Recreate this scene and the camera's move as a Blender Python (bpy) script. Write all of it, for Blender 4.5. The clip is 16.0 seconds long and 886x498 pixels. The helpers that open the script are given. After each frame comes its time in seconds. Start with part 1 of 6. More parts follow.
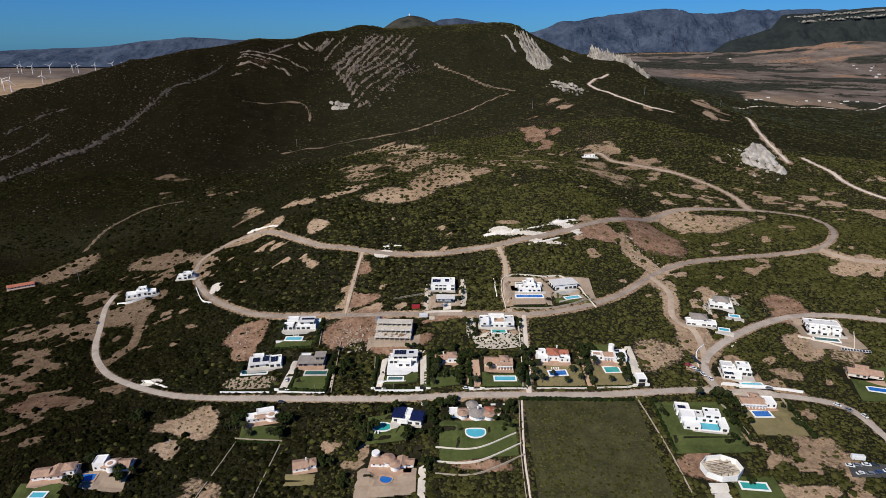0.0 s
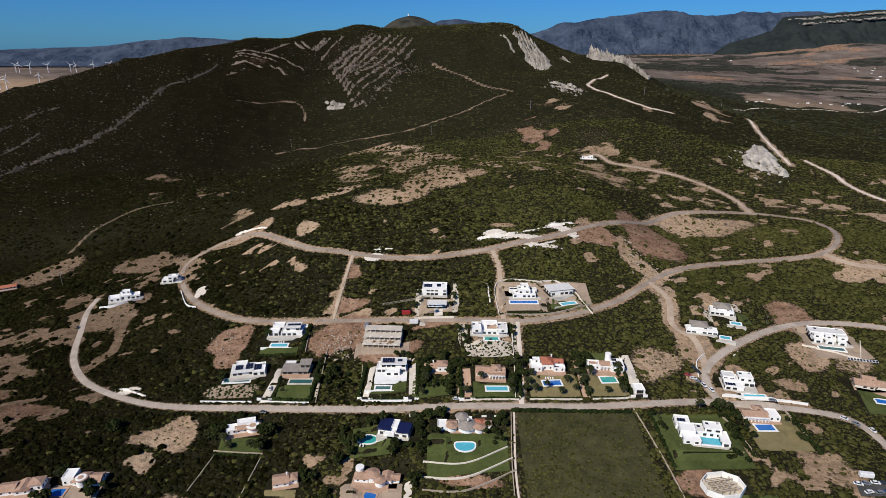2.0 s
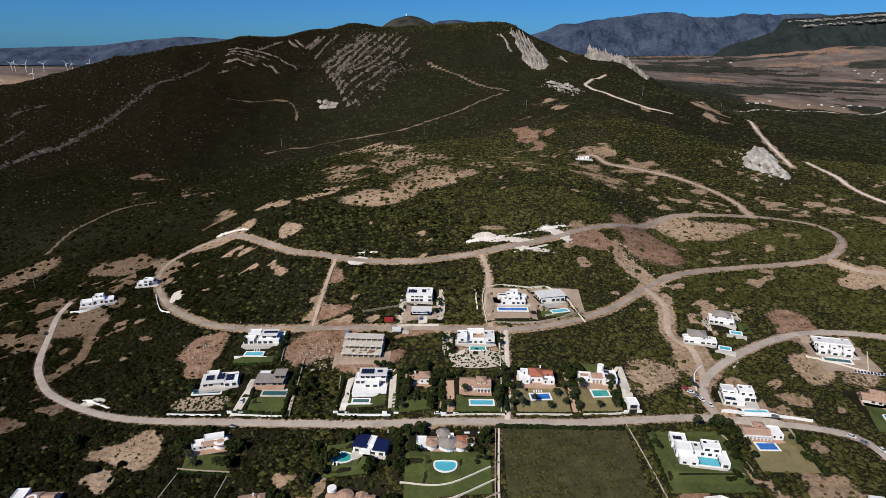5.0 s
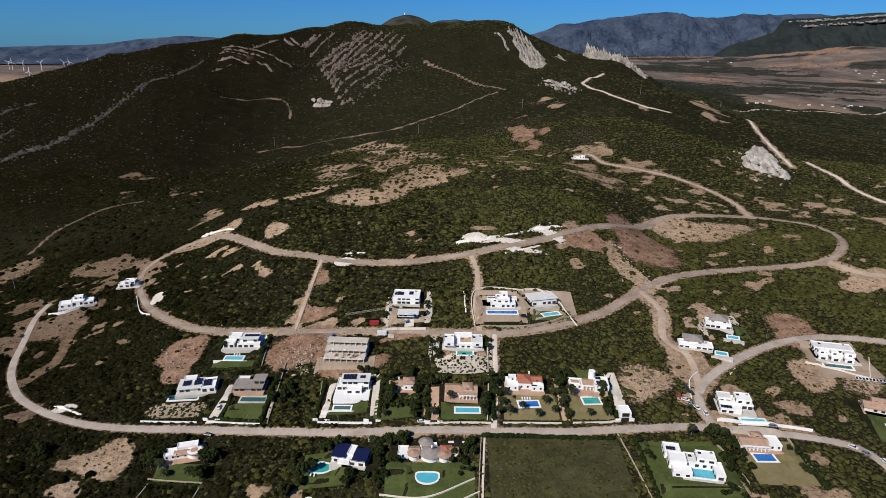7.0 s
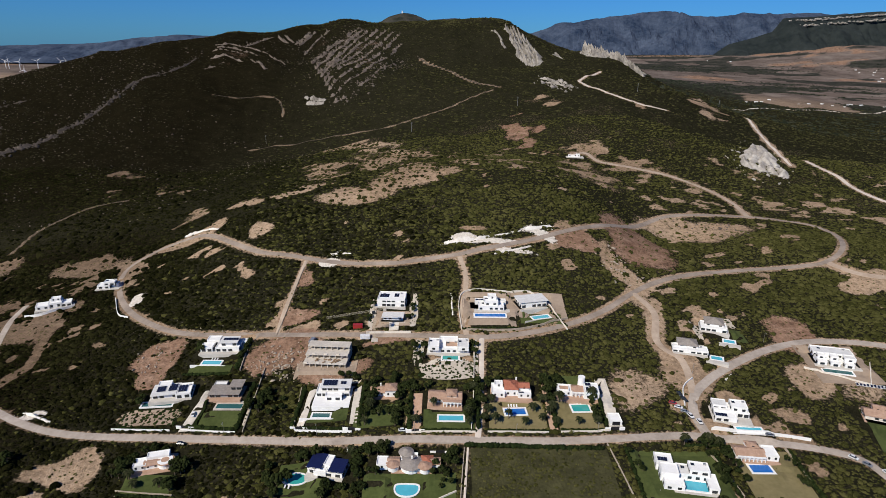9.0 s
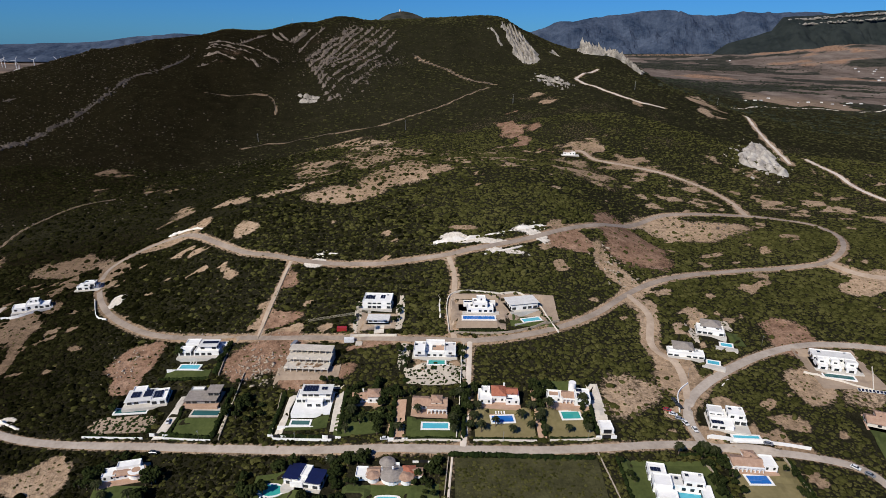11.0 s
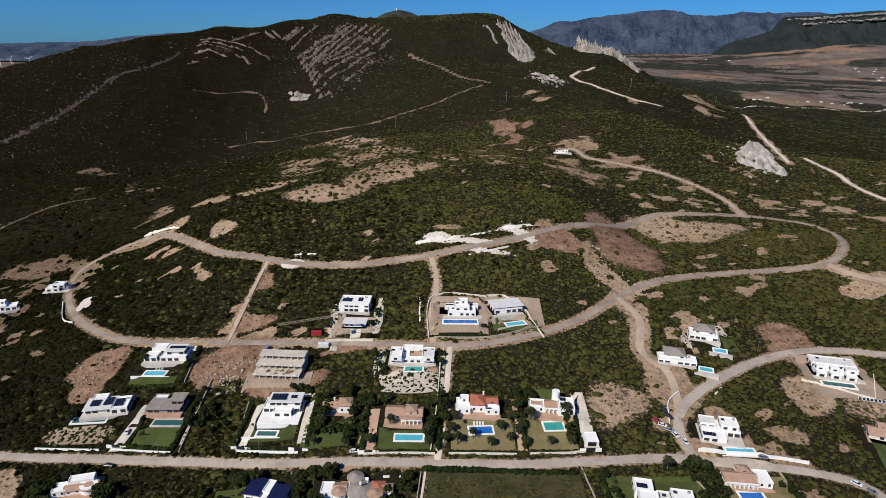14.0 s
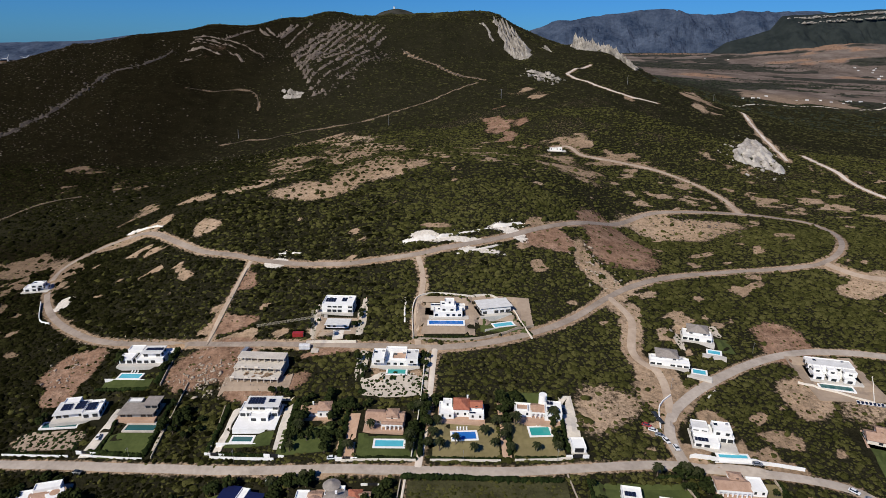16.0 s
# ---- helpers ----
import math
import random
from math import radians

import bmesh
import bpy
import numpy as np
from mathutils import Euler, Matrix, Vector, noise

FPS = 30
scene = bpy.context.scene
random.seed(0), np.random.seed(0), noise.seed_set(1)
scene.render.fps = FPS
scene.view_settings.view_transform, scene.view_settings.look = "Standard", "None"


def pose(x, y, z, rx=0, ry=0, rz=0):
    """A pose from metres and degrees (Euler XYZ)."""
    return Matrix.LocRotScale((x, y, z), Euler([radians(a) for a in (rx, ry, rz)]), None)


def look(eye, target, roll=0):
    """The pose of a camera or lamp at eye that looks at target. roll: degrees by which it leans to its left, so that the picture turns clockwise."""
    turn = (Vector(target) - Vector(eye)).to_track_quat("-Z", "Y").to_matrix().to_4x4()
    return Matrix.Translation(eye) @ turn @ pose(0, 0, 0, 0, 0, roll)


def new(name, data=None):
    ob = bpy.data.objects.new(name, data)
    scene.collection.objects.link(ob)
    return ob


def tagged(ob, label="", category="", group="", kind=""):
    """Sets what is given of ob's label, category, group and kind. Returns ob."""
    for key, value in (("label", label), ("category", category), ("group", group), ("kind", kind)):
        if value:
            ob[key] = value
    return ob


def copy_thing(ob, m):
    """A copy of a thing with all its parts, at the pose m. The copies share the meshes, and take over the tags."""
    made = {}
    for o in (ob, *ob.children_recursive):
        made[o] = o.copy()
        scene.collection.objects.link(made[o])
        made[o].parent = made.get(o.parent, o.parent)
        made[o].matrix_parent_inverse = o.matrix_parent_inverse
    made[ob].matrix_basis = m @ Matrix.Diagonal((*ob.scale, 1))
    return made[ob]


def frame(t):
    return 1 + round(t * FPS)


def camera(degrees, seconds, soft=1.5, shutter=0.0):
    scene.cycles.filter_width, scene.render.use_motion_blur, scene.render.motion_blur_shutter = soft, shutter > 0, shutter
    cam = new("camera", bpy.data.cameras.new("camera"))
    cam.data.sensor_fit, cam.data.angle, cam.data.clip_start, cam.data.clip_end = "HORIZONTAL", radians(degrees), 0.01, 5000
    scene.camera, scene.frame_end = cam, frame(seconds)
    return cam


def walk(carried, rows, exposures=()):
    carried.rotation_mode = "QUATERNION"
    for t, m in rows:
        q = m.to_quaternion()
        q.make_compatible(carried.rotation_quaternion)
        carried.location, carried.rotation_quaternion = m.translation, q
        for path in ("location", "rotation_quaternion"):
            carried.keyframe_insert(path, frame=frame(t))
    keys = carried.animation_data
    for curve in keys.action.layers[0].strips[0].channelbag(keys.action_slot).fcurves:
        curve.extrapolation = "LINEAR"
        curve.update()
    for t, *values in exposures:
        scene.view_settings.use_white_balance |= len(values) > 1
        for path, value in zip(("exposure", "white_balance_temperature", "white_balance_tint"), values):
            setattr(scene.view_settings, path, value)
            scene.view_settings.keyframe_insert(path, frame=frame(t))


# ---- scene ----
cam = camera(73.0, 16.0, 0.6)
ROWS = [
    (0.0, -0.00, -0.00, 200.00, 70.798, 0.000, 0.000),
    (0.5, 1.47, 3.80, 199.21, 70.831, -0.056, 0.006),
    (1.0, 2.81, 7.53, 198.44, 70.865, -0.116, 0.021),
    (1.5, 4.32, 11.20, 197.69, 70.895, -0.174, 0.038),
    (2.0, 5.83, 14.83, 196.81, 70.914, -0.224, 0.052),
    (2.5, 7.34, 18.44, 195.83, 70.927, -0.267, 0.055),
    (3.0, 8.86, 21.96, 194.91, 70.940, -0.307, 0.054),
    (3.5, 10.39, 25.48, 194.07, 70.960, -0.348, 0.051),
    (4.0, 11.96, 28.96, 193.36, 70.990, -0.391, 0.054),
    (6.5, 21.75, 45.05, 188.68, 71.065, -0.562, 0.132),
    (7.0, 23.89, 48.30, 187.78, 71.063, -0.584, 0.136),
    (7.5, 26.02, 51.45, 186.83, 71.057, -0.601, 0.138),
    (8.0, 28.20, 54.65, 185.92, 71.047, -0.610, 0.136),
    (8.5, 30.40, 57.87, 185.11, 71.031, -0.614, 0.132),
    (9.0, 32.58, 61.16, 184.26, 71.015, -0.618, 0.125),
    (11.5, 41.91, 76.38, 179.54, 70.973, -0.636, 0.076),
    (12.0, 43.73, 79.25, 178.68, 70.999, -0.657, 0.078),
    (12.5, 45.71, 82.10, 177.74, 71.017, -0.678, 0.081),
    (13.0, 47.73, 84.82, 176.77, 71.027, -0.693, 0.085),
    (13.5, 49.70, 87.46, 175.71, 71.030, -0.702, 0.088),
    (14.0, 51.72, 90.07, 174.70, 71.032, -0.705, 0.087),
    (14.5, 53.74, 92.65, 173.70, 71.031, -0.704, 0.081),
    (15.0, 55.80, 95.10, 172.73, 71.025, -0.700, 0.070),
    (15.5, 57.83, 97.56, 171.78, 71.019, -0.695, 0.060),
    (16.0, 59.79, 99.86, 170.76, 71.010, -0.689, 0.059),
]
walk(cam, [(t, pose(*row)) for t, *row in ROWS])

# ---- sky, sun and exposure ----
SUN_FROM = Vector((-0.58, -0.68, 0.80)).normalized()
world = bpy.data.worlds.new("world")
scene.world = world
world.use_nodes = True
wn = world.node_tree
sky = wn.nodes.new("ShaderNodeTexSky")
sky.sky_type = "NISHITA"
sky.sun_disc = False
sky.sun_elevation = math.asin(SUN_FROM.z)
sky.sun_rotation = math.atan2(SUN_FROM.x, SUN_FROM.y)
sky.altitude = 200
sky.air_density = 1.0
sky.dust_density = 0.1
sky.ozone_density = 3.0
tint = wn.nodes.new("ShaderNodeMix")
tint.data_type, tint.blend_type = "RGBA", "MULTIPLY"
tint.inputs[0].default_value = 1.0
tint.inputs[7].default_value = (0.25, 0.80, 1.80, 1)
wn.links.new(sky.outputs[0], tint.inputs[6])
wn.links.new(tint.outputs[2], wn.nodes["Background"].inputs[0])
wn.nodes["Background"].inputs[1].default_value = 0.047
sun = new("sun", bpy.data.lights.new("sun", "SUN"))
sun.data.energy = 5.0
sun.data.angle = radians(0.5)
sun.data.color = (1.0, 0.94, 0.82)
sun.matrix_world = look(SUN_FROM * 900, (0, 0, 0))
scene.view_settings.exposure = 0.0

# ---- materials ----


class Nodes:
    """A small builder for a material's node tree."""

    def __init__(self, name, rough=0.8, metal=0.0):
        self.mat = bpy.data.materials.new(name)
        self.mat.use_nodes = True
        self.tree = self.mat.node_tree
        self.bsdf = self.tree.nodes["Principled BSDF"]
        self.bsdf.inputs["Roughness"].default_value = rough
        self.bsdf.inputs["Metallic"].default_value = metal
        self.bsdf.inputs["Specular IOR Level"].default_value = 0.1

    def node(self, kind, **ins):
        n = self.tree.nodes.new(kind)
        for k, v in ins.items():
            self.put(n.inputs[k.replace("_", " ")], v)
        return n

    def put(self, socket, v):
        if isinstance(v, bpy.types.NodeSocket):
            self.tree.links.new(v, socket)
        else:
            socket.default_value = v

    def coord(self, world_space):
        if world_space:
            return self.node("ShaderNodeNewGeometry").outputs["Position"]
        return self.node("ShaderNodeTexCoord").outputs["Object"]

    def noise(self, vec, scale, detail=4.0, rough=0.6):
        return self.node("ShaderNodeTexNoise", Vector=vec, Scale=scale, Detail=detail, Roughness=rough).outputs["Fac"]

    def ramp(self, fac, *stops):
        n = self.node("ShaderNodeValToRGB", Fac=fac)
        while len(n.color_ramp.elements) < len(stops):
            n.color_ramp.elements.new(0.5)
        for e, (p, c) in zip(n.color_ramp.elements, stops):
            e.position, e.color = p, (*c, 1) if len(c) == 3 else c
        return n.outputs["Color"]

    def math(self, op, a, b=0.5, clamp=False):
        n = self.tree.nodes.new("ShaderNodeMath")
        n.operation, n.use_clamp = op, clamp
        self.put(n.inputs[0], a)
        self.put(n.inputs[1], b)
        return n.outputs[0]

    def mix(self, fac, a, b, blend="MIX"):
        n = self.tree.nodes.new("ShaderNodeMix")
        n.data_type, n.blend_type = "RGBA", blend
        self.put(n.inputs[0], fac)
        for k, v in ((6, a), (7, b)):
            self.put(n.inputs[k], (*v, 1) if isinstance(v, tuple) and len(v) == 3 else v)
        return n.outputs[2]

    def bump(self, height, strength, distance):
        n = self.node("ShaderNodeBump", Height=height, Strength=strength, Distance=distance)
        self.tree.links.new(n.outputs[0], self.bsdf.inputs["Normal"])

    def colour(self, c):
        self.put(self.bsdf.inputs["Base Color"], (*c, 1) if isinstance(c, tuple) and len(c) == 3 else c)
        return self.mat


def plain(name, dark, light, scale, rough=0.8, bump=0.3, size=0.05, metal=0.0, world_space=True):
    """A surface with broad stains and fine grain between two tones."""
    n = Nodes(name, rough, metal)
    v = n.coord(world_space)
    broad, fine = n.noise(v, scale * 0.15, 3), n.noise(v, scale, 5)
    both = n.math("ADD", n.math("MULTIPLY", broad, 0.6), n.math("MULTIPLY", fine, 0.4))
    if bump:
        n.bump(fine, bump, size)
    return n.colour(n.ramp(both, (0.32, dark), (0.68, light)))


WHITE = plain("white_render", (0.70, 0.69, 0.66), (0.84, 0.83, 0.81), 1.2, 0.75, 0.1, 0.02)
CREAM = plain("cream_render", (0.58, 0.52, 0.44), (0.72, 0.66, 0.57), 1.2, 0.8, 0.1, 0.02)
GREYWALL = plain("grey_render", (0.22, 0.21, 0.20), (0.34, 0.33, 0.31), 1.0, 0.8, 0.1, 0.02)
CONCRETE = plain("bare_concrete", (0.40, 0.36, 0.31), (0.62, 0.56, 0.48), 0.8, 0.85, 0.3, 0.05)
GRAVEL = plain("roof_gravel", (0.50, 0.49, 0.47), (0.70, 0.69, 0.67), 2.5, 0.9, 0.3, 0.05)
PALEDECK = plain("pale_deck", (0.42, 0.385, 0.34), (0.58, 0.545, 0.49), 1.5, 0.8, 0.2, 0.03)
TERRACE = plain("clay_paving", (0.34, 0.21, 0.14), (0.48, 0.33, 0.24), 1.5, 0.85, 0.2, 0.03)
WOODDECK = plain("weathered_timber", (0.20, 0.13, 0.08), (0.33, 0.23, 0.15), 3.0, 0.7, 0.2, 0.03)
DARKMETAL = plain("dark_frame_metal", (0.03, 0.03, 0.035), (0.06, 0.06, 0.065), 4.0, 0.4, 0.0, 0.01, 0.6)
STEEL = plain("galvanised_steel", (0.35, 0.35, 0.36), (0.5, 0.5, 0.51), 3.0, 0.45, 0.0, 0.01, 0.8)
YELLOW = plain("crane_paint", (0.42, 0.36, 0.26), (0.52, 0.46, 0.34), 3.0, 0.5, 0.0)
STONEWALL = plain("field_stone", (0.24, 0.19, 0.14), (0.46, 0.39, 0.31), 2.2, 0.9, 0.8, 0.15)
PALEROCK = plain("limestone", (0.10, 0.088, 0.075), (0.42, 0.38, 0.33), 0.45, 0.9, 0.9, 0.6)
WHITEROCK = plain("white_marl", (0.55, 0.50, 0.44), (0.82, 0.78, 0.72), 0.5, 0.9, 0.9, 0.5)
BEDROCK = plain("brown_bedded_rock", (0.0546, 0.0429, 0.0351), (0.1950, 0.1560, 0.1287), 0.3, 0.9, 0.9, 0.6)
SLOPEROCK = plain("grey_brown_bedded_rock", (0.038, 0.029, 0.023), (0.235, 0.19, 0.155), 0.45, 0.9, 0.9, 0.6)
CHALKCRAG = plain("pale_outcrop_rock", (0.20, 0.175, 0.15), (0.52, 0.48, 0.43), 0.35, 0.9, 0.9, 0.6)
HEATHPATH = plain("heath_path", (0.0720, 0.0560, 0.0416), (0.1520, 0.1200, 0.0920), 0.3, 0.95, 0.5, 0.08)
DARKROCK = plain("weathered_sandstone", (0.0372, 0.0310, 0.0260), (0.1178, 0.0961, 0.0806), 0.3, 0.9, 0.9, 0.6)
BARK = plain("bark", (0.08, 0.06, 0.045), (0.17, 0.13, 0.10), 3.0, 0.9, 0.5, 0.05)
TYRE = plain("tyre_rubber", (0.02, 0.02, 0.02), (0.035, 0.035, 0.035), 5.0, 0.8, 0.0)
FABRIC = plain("lounger_fabric", (0.62, 0.62, 0.60), (0.78, 0.78, 0.76), 5.0, 0.9, 0.0)
ASPHALT = plain("dusty_asphalt", (0.26, 0.218, 0.18), (0.45, 0.385, 0.325), 0.5, 0.9, 0.3, 0.03)
OLDASPHALT = plain("worn_asphalt", (0.185, 0.148, 0.118), (0.36, 0.295, 0.24), 0.4, 0.9, 0.4, 0.04)
TRACK = plain("dirt_track", (0.30, 0.225, 0.165), (0.48, 0.38, 0.29), 0.4, 0.95, 0.5, 0.08)
PALETRACK = plain("chalky_track", (0.45, 0.38, 0.31), (0.66, 0.58, 0.50), 0.3, 0.95, 0.5, 0.08)
DARKROAD = plain("new_asphalt", (0.045, 0.045, 0.045), (0.08, 0.08, 0.08), 0.8, 0.9, 0.2, 0.02)
KERB = plain("kerb_stone", (0.42, 0.39, 0.35), (0.58, 0.54, 0.49), 2.0, 0.85, 0.2, 0.02)
PAINT = plain("road_paint", (0.55, 0.55, 0.53), (0.75, 0.75, 0.73), 3.0, 0.8, 0.0)


def tile_material(name, dark, light):
    n = Nodes(name, 0.8)
    v = n.coord(False)
    wave = n.node("ShaderNodeTexWave", Vector=v, Scale=1.6, Distortion=0.4, Detail=1.0)
    wave.bands_direction = "X"
    n.bump(wave.outputs["Fac"], 0.6, 0.08)
    mixed = n.math("ADD", n.math("MULTIPLY", n.noise(v, 0.5, 3), 0.6), n.math("MULTIPLY", n.noise(v, 4.0, 3), 0.4))
    return n.colour(n.ramp(mixed, (0.3, dark), (0.7, light)))


TILE = tile_material("clay_tiles", (0.30, 0.18, 0.12), (0.50, 0.34, 0.25))
REDTILE = tile_material("red_tiles", (0.32, 0.10, 0.06), (0.47, 0.19, 0.12))
GREYTILE = tile_material("grey_brown_tiles", (0.22, 0.19, 0.165), (0.36, 0.32, 0.285))


def glossy(name, c, rough, spec=0.5, metal=0.0):
    n = Nodes(name, rough, metal)
    n.bsdf.inputs["Specular IOR Level"].default_value = spec
    v = n.coord(True)
    return n.colour(n.ramp(n.noise(v, 0.8, 3), (0.3, tuple(k * 0.8 for k in c)), (0.7, c)))


GLASS = glossy("window_glass", (0.025, 0.03, 0.035), 0.06, 0.6)
SOLAR = glossy("solar_cells", (0.012, 0.016, 0.035), 0.15, 0.5)
NAVY = glossy("navy_solar_roof", (0.012, 0.016, 0.06), 0.25, 0.5)


def water(name, c):
    n = Nodes(name, 0.05)
    v = n.coord(True)
    n.bump(n.noise(v, 1.2, 3), 0.05, 0.05)
    n.bsdf.inputs["Specular IOR Level"].default_value = 0.3
    return n.colour(n.ramp(n.noise(v, 0.25, 3), (0.3, tuple(k * 0.85 for k in c)), (0.7, c)))


POOL_BLUE = water("blue_pool_water", (0.02, 0.14, 0.46))
POOL_CYAN = water("cyan_pool_water", (0.09, 0.44, 0.55))
POOL_TEAL = water("teal_pool_water", (0.04, 0.34, 0.31))
POOL_DARK = water("dark_green_pool_water", (0.03, 0.11, 0.11))


def leafy(name, dark, mid, light, fine=1.6):
    """Foliage: each clump has its own tone, with a mottled grain of leaves."""
    n = Nodes(name, 0.85)
    n.bsdf.inputs["Specular IOR Level"].default_value = 0.0
    v = n.coord(True)
    own = n.node("ShaderNodeNewGeometry").outputs["Random Per Island"]
    grain = n.noise(v, fine, 4, 0.7)
    broad = n.noise(v, 0.02, 3)
    f = n.math("ADD", n.math("ADD", n.math("MULTIPLY", own, 0.32), n.math("MULTIPLY", grain, 0.52)), n.math("MULTIPLY", broad, 0.32))
    n.bump(grain, 1.0, 0.9)
    return n.colour(n.ramp(f, (0.32, dark), (0.55, mid), (0.82, light)))


SCRUB = leafy("maquis_leaves", (0.024, 0.026, 0.008), (0.060, 0.060, 0.0175), (0.115, 0.108, 0.037), 2.4)
# scrub leaves in much darker tones, used on the western slopes
WESTSCRUB = leafy("dark_west_scrub_leaves", (0.0026, 0.0030, 0.0011), (0.0105, 0.0110, 0.0036), (0.0350, 0.0335, 0.0125), 2.4)
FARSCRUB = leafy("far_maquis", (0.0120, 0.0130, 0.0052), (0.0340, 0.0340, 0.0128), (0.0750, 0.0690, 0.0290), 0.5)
CLEARINGBUSH = leafy("kermes_oak_leaves", (0.0100, 0.0115, 0.0040), (0.0270, 0.0285, 0.0095), (0.0600, 0.0570, 0.0210), 2.4)
# darker shrub tones for the mountain's western side
DARKSLOPESCRUB = leafy("dark_mountain_shrubs", (0.0070, 0.0068, 0.0038), (0.0205, 0.0190, 0.0096), (0.0520, 0.0450, 0.0250), 0.5)
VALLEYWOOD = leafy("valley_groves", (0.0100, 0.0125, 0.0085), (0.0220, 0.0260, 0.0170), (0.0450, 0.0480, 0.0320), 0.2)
TREELEAF = leafy("garden_tree_leaves", (0.0090, 0.0132, 0.0054), (0.0216, 0.0288, 0.0096), (0.0450, 0.0540, 0.0180))
HEDGELEAF = leafy("hedge_leaves", (0.0084, 0.0132, 0.0054), (0.0180, 0.0270, 0.0090), (0.0360, 0.0510, 0.0156))
PALMLEAF = leafy("palm_fronds", (0.0150, 0.0192, 0.0084), (0.0300, 0.0360, 0.0156), (0.0660, 0.0660, 0.0330))
LAWN = plain("mown_lawn", (0.036, 0.048, 0.014), (0.080, 0.096, 0.030), 0.6, 0.95, 0.3, 0.04)
MEADOW = plain("low_meadow_scrub", (0.022, 0.022, 0.009), (0.075, 0.070, 0.030), 0.9, 0.95, 1.0, 0.5)
DRYLAWN = plain("dry_lawn", (0.13, 0.11, 0.05), (0.22, 0.18, 0.09), 0.5, 0.95, 0.3, 0.04)
BARELAWN = plain("trodden_garden_earth", (0.24, 0.18, 0.13), (0.36, 0.28, 0.21), 0.5, 0.95, 0.3, 0.05)


def ground_material():
    n = Nodes("hillside_ground", 0.95)
    n.bsdf.inputs["Specular IOR Level"].default_value = 0.0
    v = n.coord(True)
    att = n.node("ShaderNodeAttribute")
    att.attribute_name = "soil"
    sep = n.node("ShaderNodeSeparateColor", Color=att.outputs["Color"])
    fine, mid, broad = n.noise(v, 0.55, 6, 0.65), n.noise(v, 0.07, 5, 0.6), n.noise(v, 0.012, 4)
    veg = n.ramp(n.math("ADD", n.math("MULTIPLY", fine, 0.6), n.math("MULTIPLY", mid, 0.4)),
                 (0.30, (0.0088, 0.0088, 0.0050)), (0.52, (0.0198, 0.0187, 0.0105)), (0.72, (0.0413, 0.0363, 0.0220)))
    tan = n.ramp(n.math("ADD", n.math("MULTIPLY", fine, 0.5), n.math("MULTIPLY", broad, 0.5)),
                 (0.3, (0.18, 0.125, 0.080)), (0.5, (0.32, 0.228, 0.152)), (0.7, (0.46, 0.35, 0.25)))
    red = n.ramp(n.math("ADD", n.math("MULTIPLY", mid, 0.6), n.math("MULTIPLY", fine, 0.4)), (0.3, (0.13, 0.075, 0.05)), (0.5, (0.25, 0.155, 0.105)), (0.7, (0.38, 0.26, 0.19)))
    pale = n.ramp(fine, (0.3, (0.48, 0.42, 0.35)), (0.7, (0.74, 0.68, 0.60)))

    def edge(mask, lo, hi, amount=0.9, own=None):
        wob = n.math("MULTIPLY", n.math("SUBTRACT", own if own is not None else fine, 0.5), amount)
        m = n.node("ShaderNodeMapRange", Value=n.math("ADD", mask, wob))
        m.interpolation_type = "SMOOTHSTEP"
        m.inputs["From Min"].default_value, m.inputs["From Max"].default_value = lo, hi
        return m.outputs[0]

    # wear and low dry growth over the open soil
    worn = n.ramp(n.noise(v, 0.22, 6, 0.75), (0.36, (0.55, 0.54, 0.52)), (0.5, (1.0, 0.98, 0.95)), (0.66, (1.25, 1.22, 1.18)))
    tan, red = n.mix(0.9, tan, worn, "MULTIPLY"), n.mix(0.9, red, worn, "MULTIPLY")
    # the brown pastures of the valley beyond the mountain, distance haze mixed into their tones
    axes = n.node("ShaderNodeSeparateXYZ", Vector=v)
    valley = n.node("ShaderNodeMapRange", Value=n.math("ADD", axes.outputs[1], n.math("MULTIPLY", axes.outputs[0], 0.4)))
    valley.inputs["From Min"].default_value, valley.inputs["From Max"].default_value = 1900, 2300
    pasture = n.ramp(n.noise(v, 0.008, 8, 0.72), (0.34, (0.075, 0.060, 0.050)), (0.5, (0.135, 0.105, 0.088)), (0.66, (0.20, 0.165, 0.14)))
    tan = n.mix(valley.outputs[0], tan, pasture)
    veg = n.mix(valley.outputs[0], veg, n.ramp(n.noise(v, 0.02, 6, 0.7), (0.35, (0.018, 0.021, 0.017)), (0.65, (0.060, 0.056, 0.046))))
    # alpha darkens plants, tan and red earth, most towards the west
    dark_slope = n.mix(1.0, veg, (0.50, 0.44, 0.41), "MULTIPLY")
    veg = n.mix(att.outputs["Alpha"], veg, dark_slope)
    west_dark = n.math("MULTIPLY", att.outputs["Alpha"], 0.85)
    tan = n.mix(west_dark, tan, n.mix(1.0, tan, (0.42, 0.41, 0.42), "MULTIPLY"))
    red = n.mix(west_dark, red, n.mix(1.0, red, (0.42, 0.41, 0.42), "MULTIPLY"))
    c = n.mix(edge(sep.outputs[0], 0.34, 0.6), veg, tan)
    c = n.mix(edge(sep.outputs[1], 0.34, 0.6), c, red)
    c = n.mix(edge(sep.outputs[2], 0.40, 0.55), c, pale)
    n.bump(n.math("ADD", fine, n.math("MULTIPLY", mid, 2.0)), 0.9, 1.2)
    return n.colour(c)


GROUND = ground_material()

